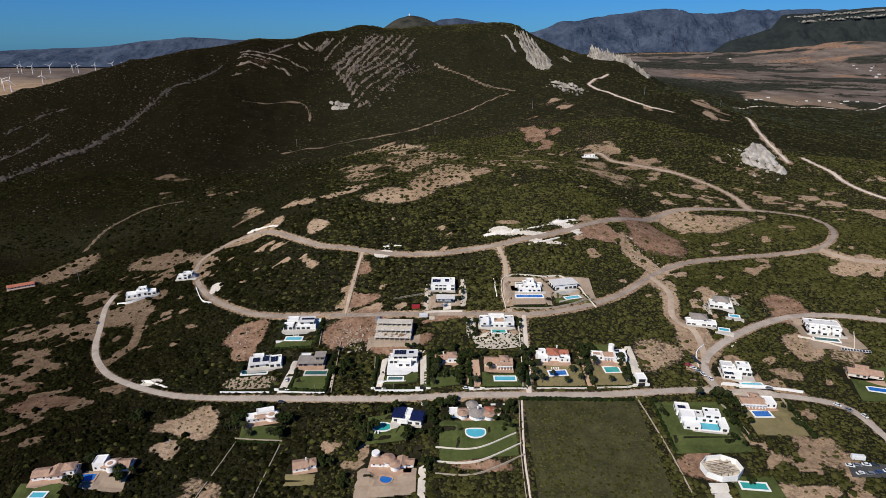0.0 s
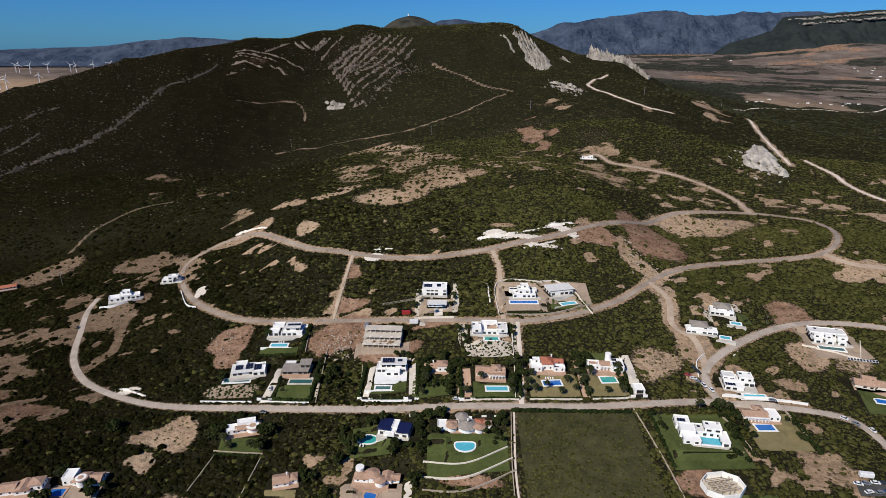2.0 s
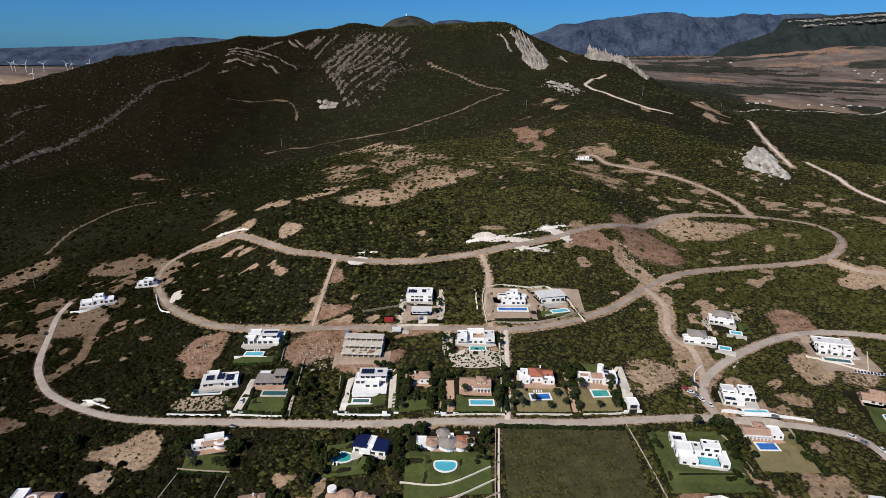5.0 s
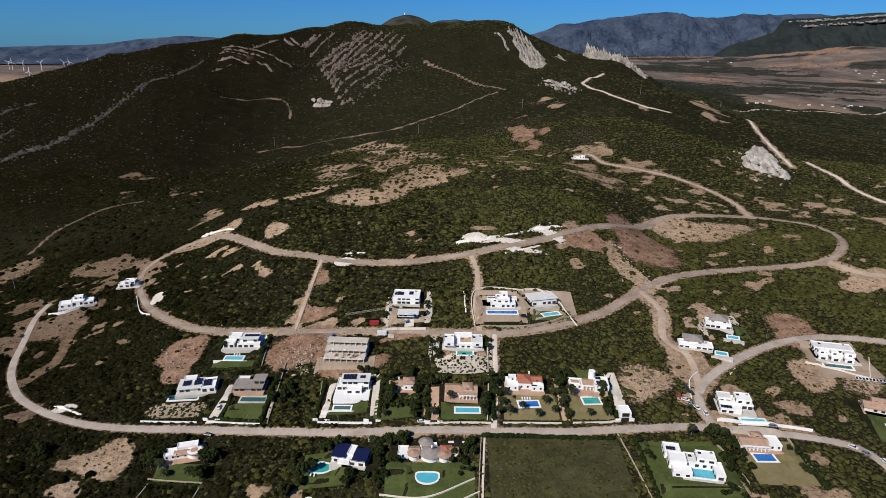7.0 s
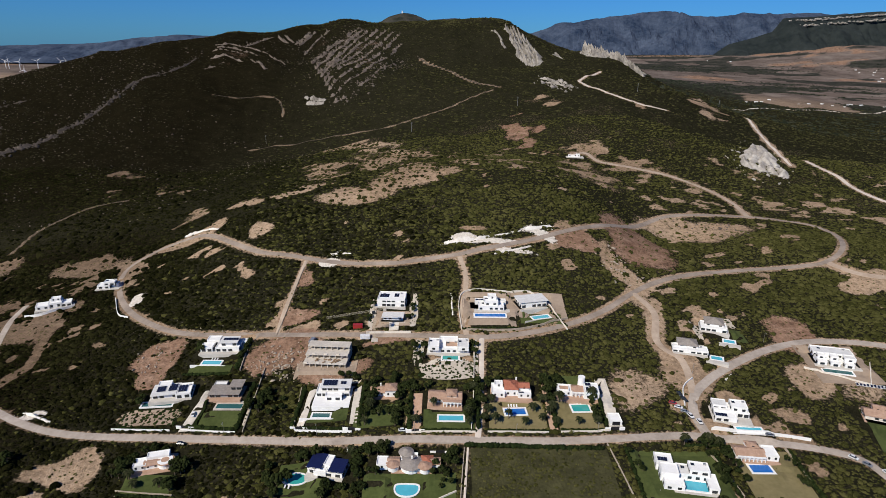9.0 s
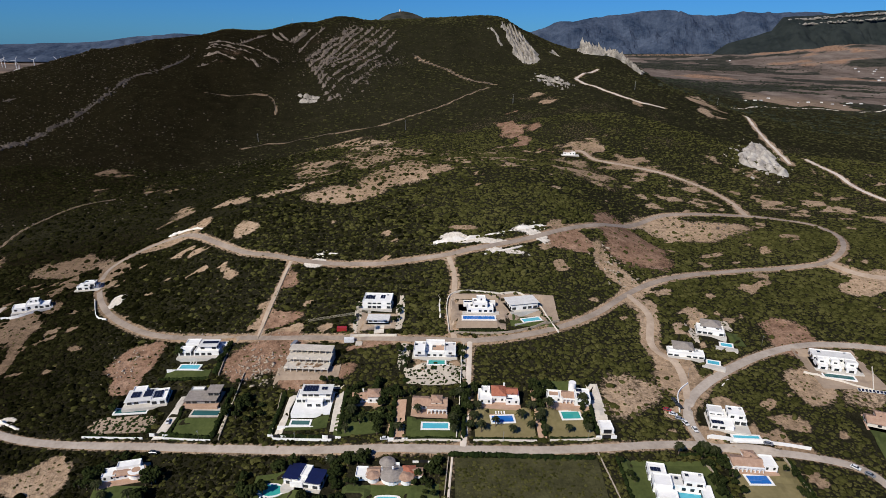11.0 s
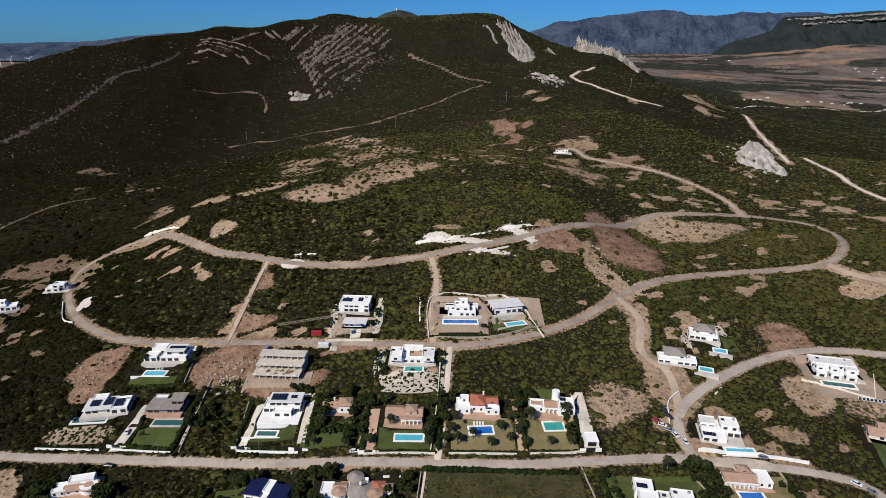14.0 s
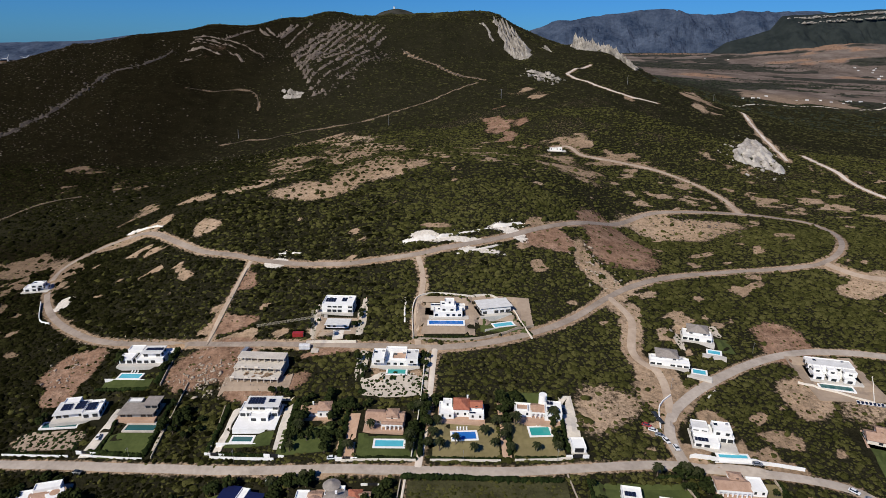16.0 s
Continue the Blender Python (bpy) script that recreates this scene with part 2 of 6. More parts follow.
# ---- the lie of the land: landforms as (x, y, radius, height) over a base of 20 m ----
HILLS = [
    (55, 1548, 420, 158), (-407, -300, 420, -89), (-671, 1559, 260, 50), (-671, 558, 260, -34), (616, -157, 260, -80), (-2230, 470, 700, -56), (759, 1416, 260, -37),
    (80, 2780, 700, 64), (2940, 4650, 1800, 36), (1188, 987, 260, -9), (-99, 2703, 260, 53), (25, 3935, 1100, 32), (-140, 2690, 140, 87), (1450, 4200, 650, 62), (2500, 3680, 430, 130),
]
SPURS_HIGH = [
    (75, 590, 100, 48), (-220, 1020, 160, -35), (75, 1305, 100, -22), (240, 865, 100, 35), (-748, 1108, 160, 20), (-35, 150, 100, -21), (44, -300, 160, -21),
    (295, 260, 100, -8), (-924, 1636, 160, -27), (-365, 480, 100, -13), (350, 1030, 100, 24), (-1100, 844, 160, -22),
]
SPURS_LOW = [
    (748, 316, 160, -10), (-924, 1284, 160, 31), (405, 700, 100, -5), (-420, 1085, 100, 25), (-90, 755, 100, 11), (-748, 316, 160, -16), (-132, 2692, 160, 53),
    (44, 1636, 160, 43), (-310, 920, 100, -11), (-484, 1548, 160, 50), (-660, 1372, 160, 38), (-748, -300, 160, -8), (396, 1196, 160, 16),
]
SPURS = SPURS_HIGH + SPURS_LOW
KNOLLS_HIGH = [
    (-123, 579, 60, 22), (215, 554, 35, -14), (405, 480, 60, 9), (42, 381, 60, 2), (-222, 1569, 60, 38), (-420, 593, 35, -10), (372, 1371, 60, 26),
    (-93, 477, 35, 7), (-35, 1305, 35, -13), (177, 1324, 35, -11), (-228, 266, 35, 7), (-123, 315, 60, -5), (42, 458, 35, 5),
]
KNOLLS_LOW = [
    (119, 188, 35, -4), (-401, 689, 35, -5), (-304, 208, 35, -7), (-304, 1266, 35, 19), (-228, 381, 35, -6), (23, 285, 35, 4), (466, 420, 35, 5),
    (331, 516, 35, 7), (196, 939, 35, -8), (-156, 1206, 60, 19), (177, 1459, 35, 13), (-304, 1536, 35, 11), (4, 882, 35, 5),
]
KNOLLS = KNOLLS_HIGH + KNOLLS_LOW
CREST = [(-560, 1500, 70, -13), (-250, 1565, 38, -12), (30, 1610, 40, -9), (170, 1600, 45, 18)]
LANDFORMS = np.array(HILLS + SPURS + KNOLLS + CREST, float)


def lattice(ix, iy, seed):
    k = (ix.astype(np.int64) * 374761393 + iy.astype(np.int64) * 668265263 + seed * 974711) & 0x7FFFFFFF
    k = ((k ^ (k >> 13)) * 1274126177) & 0x7FFFFFFF
    return ((k ^ (k >> 16)) & 0xFFFF) / 65535.0


def vnoise(x, y, size, seed=0):
    """Smooth value noise from 0 to 1."""
    u, v = x / size, y / size
    iu, iv = np.floor(u), np.floor(v)
    fu, fv = u - iu, v - iv
    fu, fv = fu * fu * (3 - 2 * fu), fv * fv * (3 - 2 * fv)
    a, b = lattice(iu, iv, seed), lattice(iu + 1, iv, seed)
    c, d = lattice(iu, iv + 1, seed), lattice(iu + 1, iv + 1, seed)
    return (a * (1 - fu) + b * fu) * (1 - fv) + (c * (1 - fu) + d * fu) * fv


def fbm(x, y, size, seed=0, octaves=4):
    total, amp, norm = 0, 1.0, 0
    for k in range(octaves):
        total = total + amp * vnoise(x, y, size / 2 ** k, seed + k)
        norm += amp
        amp *= 0.5
    return total / norm


def smooth(lo, hi, v):
    s = np.clip((np.asarray(v, float) - lo) / (hi - lo), 0, 1)
    return s * s * (3 - 2 * s)


# ---- building plots, cut level into the slope: x, y, half width, half depth ----
UPPER_PLOTS = {
    "stepped": (-103, 395, 14, 8), "panels": (-120, 357, 12, 8), "greyroof": (-88, 354, 10, 7), "terraced": (-26, 345, 10, 8), "shell": (-34, 375, 13, 10),
    "north": (0, 422, 10, 6), "annex": (2, 407, 7, 4), "bluepool": (64, 411, 13, 7), "longroof": (90, 415, 10, 7), "court": (37, 375, 13, 7),
    "slope": (180, 379, 10, 7), "gable": (204, 402, 9, 7), "east": (264, 374, 13, 8), "west": (-260, 475, 13, 7), "bend": (-227, 493, 9, 5),
    "hut": (180, 730, 10, 4), "barn": (-402, 527, 12, 4),
}
LOWER_PLOTS = {
    "cottage": (2, 342, 8, 5), "arcade": (35, 333, 10, 7), "redroof": (70, 338, 12, 7), "tower": (105, 338, 12, 7), "garage": (120, 318, 4, 4),
    "corner": (181, 323, 10, 8), "great": (143, 284, 14, 13), "porch": (181, 297, 11, 5), "farright": (262, 326, 11, 7), "ruin": (140, 248, 12, 8),
    "curved": (18, 291, 17, 8), "navy": (-20, 295, 10, 7), "clay": (-108, 306, 11, 7), "small": (-75, 268, 7, 5), "round": (-28, 265, 13, 6),
    "southwest": (-178, 265, 12, 7), "lowwest": (-203, 257, 12, 7),
}
# pools: x, y, half width, half depth
POOLS = {
    "stepped": (-106, 381, 5.5, 2.2), "panels": (-125, 348, 8, 2.0), "greyroof": (-83, 343, 7, 2.2), "terraced": (-30, 330, 4.5, 1.8), "bluepool": (63, 401, 9.5, 2.2),
    "longroof": (95, 403, 5.5, 2.0), "court": (38, 366, 4.5, 2.2), "arcade": (38, 320, 6.2, 2.2), "redroof": (71, 324.5, 5.2, 2.6), "tower": (105, 327, 4.4, 3.0),
    "slope": (193.5, 371, 3.0, 2.0), "gable": (208, 388, 3.0, 2.0), "east": (260, 363, 7.5, 2.0), "corner": (186, 313, 6, 2.0), "curved": (18, 278, 6, 3.6),
    "navy": (-35, 291, 5.5, 3.6), "round": (-30, 255.5, 3.6, 2.4), "great": (145, 277, 5.5, 3.0), "porch": (180, 288.5, 4.6, 2.6), "farright": (262, 312, 5.5, 2.2),
    "ruin": (152, 238, 6, 2.2), "southwest": (-186, 257, 3.6, 2.6), "lowwest": (-204, 244, 3.4, 1.8),
}
PLOTS = {**UPPER_PLOTS, **LOWER_PLOTS}


def open_height(x, y):
    """The lie of the land before anything was built."""
    x, y = np.asarray(x, float), np.asarray(y, float)
    z = np.full(np.broadcast(x, y).shape, 20.0)
    for cx, cy, r, h in LANDFORMS:
        z = z + h * np.exp(-((x - cx) ** 2 + (y - cy) ** 2) / (2 * r * r))
    wild = smooth(800, 1150, y) * (1 - 0.6 * smooth(1700, 2300, y))
    gully = 1 - np.abs(2 * fbm(x + 0.35 * y, y * 0.45, 150, 3, 4) - 1)
    z = z + wild * (gully - 0.75) * 17
    wild2 = smooth(640, 820, y)
    return z + (fbm(x, y, 34, 11, 3) - 0.5) * (0.9 + 3.2 * wild2)


PADS = [(x, y, w + 1.5, d + 1.5, float(open_height(x, y))) for x, y, w, d in PLOTS.values()]
POOL_Z = {k: float(open_height(x, y)) + 0.35 for k, (x, y, w, d) in POOLS.items()}
POOL_Z["bluepool"], POOL_Z["court"], POOL_Z["corner"] = [float(open_height(*PLOTS[k][:2])) - 0.7 for k in ("bluepool", "court", "corner")]
POOL_Z["great"] = float(open_height(143, 284)) + 0.3
PADS += [(x, y, w + 1.5, d + 1.5, POOL_Z[k] - 0.35) for k, (x, y, w, d) in POOLS.items()]


def height(x, y):
    """The ground's height with the plots cut into it; x and y are arrays or numbers."""
    x, y = np.asarray(x, float), np.asarray(y, float)
    z = open_height(x, y)
    for cx, cy, w, d, level in PADS:
        gap = np.maximum(np.abs(x - cx) - w, np.abs(y - cy) - d)
        z = z + (level - z) * smooth(3.5, 0.0, gap)
    return z


def gz(x, y):
    return float(height(x, y))


# ---- roads and tracks, in plan ----
LOWER_ROAD = [(-288, 484), (-284, 460), (-270, 425), (-259, 397), (-247, 378), (-227, 357), (-200, 339), (-174, 329), (-144, 325), (-108, 323), (-64, 318),
              (-15, 311), (39, 306), (89, 305), (123, 307), (153, 309), (170, 308), (192, 306), (214, 303), (231, 297), (237, 287), (240, 270), (246, 240), (256, 190)]
EAST_ROAD = [(164, 309), (163, 325), (168, 338), (178, 349), (193, 361), (215, 375), (240, 387), (264, 393), (292, 392), (316, 386), (380, 374)]
LOOP_ROAD = [(-175, 545), (-203, 544), (-222, 529), (-224, 509), (-212, 480), (-192, 452), (-166, 429), (-139, 414), (-112, 408), (-77, 404), (-35, 398),
             (2, 392), (27, 388), (58, 385), (87, 389), (114, 399), (138, 414), (162, 435), (182, 450), (215, 468), (259, 482), (300, 485), (325, 489), (350, 511),
             (376, 559), (377, 594), (354, 607), (323, 610), (274, 601), (227, 585), (163, 525), (120, 496), (94, 482), (63, 470), (40, 463), (7, 464),
             (-21, 470), (-50, 476), (-79, 484), (-105, 493), (-135, 517), (-156, 535)]
HUT_ROAD = [(323, 610), (326, 651), (313, 682), (282, 708), (243, 716), (207, 723), (196, 745), (181, 742)]
SPUR_ROAD = [(325, 487), (339, 471), (366, 463), (430, 450)]
LINK_TRACK = [(48, 387), (46, 408), (49, 438), (45, 461)]
FOOT_TRACK = [(-72, 405), (-72, 431), (-68, 478)]
LANE = [(57, 384), (54, 336), (51, 307)]
FIELD_PATH = [(46, 301), (43, 264), (43, 238), (43, 200)]
DIRT_TRACK = [(162, 435), (170, 414), (163, 385), (172, 366), (168, 340)]
CREST_TRACK = [(329, 1245), (268, 1129), (260, 1071), (284, 979), (314, 928), (348, 925)]
CHALK_TRACK = [(538, 1077), (500, 953), (484, 883), (470, 808)]
CHALK_ROAD = [(505, 837), (510, 777), (503, 719), (511, 671), (530, 600)]
WEST_TRAIL = [(-383, 603), (-381, 661), (-360, 704), (-317, 717)]
SLOPE_TRAIL = [(-258, 961), (-169, 973), (-76, 970), (6, 999), (115, 1083)]
GULLY_TRAIL = [(-368, 1128), (-268, 1144), (-236, 1082)]
SADDLE_TRAIL = [(-19, 1346), (43, 1261), (87, 1151), (125, 1108)]
VALLEY_ROAD = [(700, 1500), (900, 1620), (1150, 1640), (1500, 1900), (1900, 2100)]


def curve(points, step=4.0, closed=False):
    """Points every few metres along a smooth line through the given ones."""
    p = [np.array(q, float) for q in points]
    n = len(p)
    out = []
    for i in range(n if closed else n - 1):
        if closed:
            a, b, c, d = p[i - 1], p[i], p[(i + 1) % n], p[(i + 2) % n]
        else:
            a, b, c, d = p[max(i - 1, 0)], p[i], p[i + 1], p[min(i + 2, n - 1)]
        m = max(2, int(np.linalg.norm(c - b) / step))
        for k in range(m):
            t = k / m
            out.append(0.5 * (2 * b + (c - a) * t + (2 * a - 5 * b + 4 * c - d) * t * t + (3 * b - a - 3 * c + d) * t ** 3))
    if not closed:
        out.append(p[-1])
    return np.array(out)


# name, line, width, material, closed, bare verge
ROADS = [
    ("road", LOWER_ROAD, 4.5, ASPHALT, False, 0.3), ("road", EAST_ROAD, 4.9, ASPHALT, False, 0.8), ("road", LOOP_ROAD, 4.0, OLDASPHALT, True, 1.6),
    ("dirt_road", HUT_ROAD, 5.0, TRACK, False, 2.5), ("dirt_road", SPUR_ROAD, 5.5, TRACK, False, 4.0), ("dirt_road", LINK_TRACK, 3.4, TRACK, False, 1.2),
    ("dirt_path", FOOT_TRACK, 2.6, TRACK, False, 1.0), ("lane", LANE, 3.0, PALETRACK, False, 0.5), ("dirt_path", FIELD_PATH, 1.0, PALETRACK, False, 0.3),
    ("dirt_road", DIRT_TRACK, 4.5, TRACK, False, 3.0), ("dirt_road", CREST_TRACK, 5.0, PALETRACK, False, 1.5), ("dirt_road", CHALK_TRACK, 4.5, PALETRACK, False, 3.0),
    ("dirt_road", CHALK_ROAD, 5.5, PALETRACK, False, 2.0), ("dirt_path", WEST_TRAIL, 1.7, HEATHPATH, False, 1.0), ("dirt_path", SLOPE_TRAIL, 1.6, HEATHPATH, False, 1.2),
    ("dirt_path", GULLY_TRAIL, 1.3, HEATHPATH, False, 1.0), ("dirt_path", SADDLE_TRAIL, 3.2, HEATHPATH, False, 2.0), ("dirt_road", VALLEY_ROAD, 6.0, PALETRACK, False, 1.0),
]

# ---- bare ground, as (x, y, half width, half depth) ----
TAN_HIGH = [
    (-38, 753, 55, 70), (-77, 874, 40, 54), (-8, 615, 48, 39), (-97, 703, 30, 58), (21, 616, 40, 16), (-46, 574, 33, 14), (-352, 797, 26, 34),
    (-288, 738, 25, 21), (263, 569, 47, 27), (160, 469, 9, 37), (191, 748, 27, 26), (190, 660, 24, 56), (167, 359, 13, 25), (243, 363, 11, 19),
    (339, 456, 19, 14), (-253, 445, 20, 21),
]
TAN_LOW = [
    (-272, 543, 30, 24), (-374, 557, 30, 25), (-153, 304, 15, 8), (-155, 283, 7, 7), (171, 424, 6, 15), (189, 998, 16, 25), (471, 612, 18, 24),
    (-190, 542, 27, 10), (-239, 406, 5, 31), (-212, 336, 9, 6), (56, 494, 14, 4), (211, 329, 10, 6), (185, 336, 7, 5), (283, 930, 13, 18),
    (458, 1017, 23, 70), (-125, 339, 15, 5), (37, 361, 14, 5), (0, 402, 14, 7),
    (-208, 609, 14, 18), (-166, 587, 12, 16), (-142, 585, 12, 18), (-111, 602, 14, 14), (-117, 525, 10, 12), (-93, 617, 12, 12),
]
TAN = TAN_HIGH + TAN_LOW
RED = [
    (190, 517, 24, 43), (135, 495, 21, 10), (138, 841, 22, 28), (148, 783, 9, 30), (-139, 392, 16, 15), (-66, 382, 19, 20), (-32, 362, 23, 8),
    (-62, 463, 6, 14), (-60, 419, 13, 9), (-254, 319, 19, 10), (-281, 342, 12, 7), (132, 250, 13, 12), (22, 261, 20, 4), (2, 379, 15, 4),
    (-137, 378, 10, 10), (249, 405, 17, 15),
]
DRY = [
    (138, 345, 17, 18), (-133, 260, 14, 11), (202, 260, 15, 16), (267, 352, 15, 15),
]
PALE = [
    (45, 479, 10, 7), (105, 495, 11, 5), (74, 480, 21, 3), (84, 469, 14, 3), (-44, 483, 8, 4), (-189, 339, 10, 4),
    (-192, 460, 5, 9),
]

# distance to the nearest road's edge, on a grid of 2 m
DX0, DY0, DSTEP = -460, 150, 2.0
gx, gy = np.meshgrid(np.arange(DX0, 600, DSTEP), np.arange(DY0, 1420, DSTEP))
road_gap = np.full(gx.shape, 60.0)
verge_gap = np.full(gx.shape, 60.0)
for _, line, width, _, closed, verge in ROADS:
    pts = curve(line, 4.0, closed)
    for px, py in pts:
        i0, i1 = int((px - 30 - DX0) / DSTEP), int((px + 30 - DX0) / DSTEP) + 1
        j0, j1 = int((py - 30 - DY0) / DSTEP), int((py + 30 - DY0) / DSTEP) + 1
        sl = (slice(max(j0, 0), max(j1, 0)), slice(max(i0, 0), max(i1, 0)))
        if gx[sl].size:
            d = np.hypot(gx[sl] - px, gy[sl] - py) - width / 2
            road_gap[sl] = np.minimum(road_gap[sl], d)
            verge_gap[sl] = np.minimum(verge_gap[sl], d - verge)


def sample(field, x, y):
    i = np.clip(((x - DX0) / DSTEP), 0, field.shape[1] - 1.001)
    j = np.clip(((y - DY0) / DSTEP), 0, field.shape[0] - 1.001)
    a, b = i.astype(int), j.astype(int)
    u, v = i - a, j - b
    return (field[b, a] * (1 - u) + field[b, a + 1] * u) * (1 - v) + (field[b + 1, a] * (1 - u) + field[b + 1, a + 1] * u) * v


def patchy(table, x, y, soft=0.35):
    m = np.zeros(x.shape)
    amount = 26 + 90 * smooth(540, 680, y)
    x, y = x + amount * (fbm(x, y, 40, 91, 4) - 0.5), y + amount * 1.3 * (fbm(x, y, 40, 97, 4) - 0.5)
    for cx, cy, rx, ry in table:
        d = np.hypot((x - cx) / rx, (y - cy) / ry)
        m = np.maximum(m, np.clip((1 + soft - d) / (2 * soft), 0, 1))
    return m


def gaps(x, y):
    """Winding bare gaps between the masses of scrub, 0 to 1."""
    u, v = 0.87 * x + 0.5 * y, 0.87 * y - 0.5 * x
    grain = 0.6 * fbm(u * 0.8, v, 10, 43, 2) + 0.4 * fbm(x, y, 60, 47, 3)
    west = smooth(-140, -215, x - 0.12 * (y - 300)) * smooth(-400, -330, x) * smooth(620, 500, y)
    east = smooth(110, 190, x) * smooth(250, 205, x) * smooth(560, 470, y)
    copse = smooth(30, 10, np.hypot((x + 195) * 0.75, y - 385) - 42)
    inside = smooth(405, 425, y) * smooth(575, 540, y) * smooth(140, 60, x) * smooth(-215, -190, x)
    share = 0.675 + 0.045 * inside - 0.115 * west - 0.05 * east + 0.10 * copse - 0.025 * smooth(540, 640, y)
    dark_slope = smooth(510, 580, y) * smooth(-60, -160, x)
    return smooth(-0.03, 0.045, grain - share) * smooth(170, 240, y) * smooth(900, 700, y) * (1 - dark_slope)


def soil(x, y):
    """Bare earth, red earth, pale rock, and darkening towards the west, each 0 to 1."""
    wob = fbm(x, y, 26, 21, 4)
    near_road = np.clip(0.75 - sample(verge_gap, x, y) / 4.0, 0, 1) * 0.8
    tan = np.maximum(patchy(TAN, x, y) * (1 - 0.6 * smooth(560, 640, y) * smooth(0.58, 0.46, fbm(x, y, 22, 23, 3))), patchy(DRY, x, y) * 0.55) * (0.55 + 0.9 * wob)
    tan = np.maximum(tan, near_road)
    tan = np.maximum(tan, 0.85 * gaps(x, y))
    # flecks of bare soil between the shrubs of the upper slopes
    flecks = smooth(520, 640, y) * smooth(1100, 850, y) * (0.05 + 0.06 * smooth(-80, 20, x) + 0.22 * smooth(0.45, 0.65, fbm(x, y, 40, 45, 4)))
    tan = np.maximum(tan, flecks)
    far = y + 0.4 * x
    woods = np.maximum(smooth(0.50, 0.545, fbm(x * 0.55, y, 420, 51, 5)), 0.8 * smooth(0.54, 0.60, fbm(x * 0.5, y, 120, 52, 4)))
    plain_far = smooth(2050, 2300, far + 300 * (fbm(x, y, 300, 59, 4) - 0.5)) * (1 - 0.9 * woods)
    plain_far = np.maximum(plain_far, smooth(-900, -1200, x) * smooth(1900, 2200, y) * 0.9)
    plain_far = plain_far * smooth(330, 480, np.hypot(x + 140, y - 2690))
    right = smooth(500, 700, x) * smooth(1450, 1700, y) * smooth(0.55, 0.60, fbm(x * 0.6, y, 200, 55, 5)) * 0.8
    tan = np.maximum(tan, np.maximum(plain_far, right) * 0.95)
    red = patchy(RED, x, y) * (0.5 + 0.9 * wob)
    red = np.maximum(red, smooth(0.50, 0.60, fbm(x * 0.7, y, 500, 57, 4)) * plain_far * 0.6)
    strata = patchy([(-150, 1330, 95, 190), (-400, 1345, 70, 70), (-250, 1450, 60, 60)], x, y, 0.5)
    red = np.maximum(red, strata * (0.0 + 0.55 * fbm(x, y, 30, 63, 3)))
    pale = patchy(PALE, x, y, 0.5) * (0.5 + 1.0 * fbm(x, y, 9, 61, 3))
    # amounts of darkening: first the mountainside, then the lower western ground
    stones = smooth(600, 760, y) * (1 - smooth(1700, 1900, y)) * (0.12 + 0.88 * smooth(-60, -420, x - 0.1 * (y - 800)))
    west_dark = smooth(-130, -230, x + 0.1 * (y - 300)) * smooth(640, 560, y)
    return tan, red, pale, np.maximum(stones, west_dark)


def ground_sheet():
    ys = list(np.linspace(-600, 140, 22)) + list(np.arange(152, 620, 3.0))
    step = 3.0
    while ys[-1] < 4880:
        step = min(step * 1.0125, 40)
        ys.append(ys[-1] + step)
    us = np.linspace(-1, 1, 431)
    yy, uu = np.meshgrid(np.array(ys), us, indexing="ij")
    xx = uu * (390 + 0.95 * np.maximum(yy, 0))
    zz = height(xx, yy)
    m, n = xx.shape
    me = bpy.data.meshes.new("ground")
    co = np.stack([xx, yy, zz], -1).reshape(-1, 3)
    idx = np.arange(m * n).reshape(m, n)
    quads = np.stack([idx[:-1, :-1], idx[:-1, 1:], idx[1:, 1:], idx[1:, :-1]], -1).reshape(-1, 4)
    me.from_pydata(co.tolist(), [], quads.tolist())
    me.polygons.foreach_set("use_smooth", [True] * len(me.polygons))
    att = me.attributes.new("soil", "FLOAT_COLOR", "POINT")
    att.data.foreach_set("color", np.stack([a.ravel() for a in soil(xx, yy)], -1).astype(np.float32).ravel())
    me.materials.append(GROUND)
    return tagged(new("ground", me), "dark scrub-covered hillside with patches of bare tan earth", "ground", kind="structure")


ground_sheet()


# ---- building blocks ----
def part(name, bm, material, parent=None, label=""):
    """Links a bmesh as one mesh object, under a thing or a part."""
    me = bpy.data.meshes.new(name)
    bm.to_mesh(me)
    bm.free()
    me.materials.append(material)
    ob = new(name, me)
    if parent is not None:
        ob.parent = parent
    return tagged(ob, label)


def thing(name, m, label, category, group="", kind=""):
    e = new(name)
    e.empty_display_size = 0.5
    e.matrix_basis = m
    return tagged(e, label, category, group, kind)


def block(bm, x0, y0, z0, x1, y1, z1, bevel=0.0):
    v = [bm.verts.new((x, y, z)) for z in (z0, z1) for x, y in ((x0, y0), (x1, y0), (x1, y1), (x0, y1))]
    faces = [bm.faces.new([v[i] for i in q]) for q in ((3, 2, 1, 0), (4, 5, 6, 7), (0, 1, 5, 4), (1, 2, 6, 5), (2, 3, 7, 6), (3, 0, 4, 7))]
    if bevel:
        edges = list({e for f in faces for e in f.edges})
        bmesh.ops.bevel(bm, geom=edges, offset=bevel, segments=1, affect="EDGES")
    return bm


def slab(x0, y0, z0, x1, y1, z1, bevel=0.0):
    return block(bmesh.new(), x0, y0, z0, x1, y1, z1, bevel)


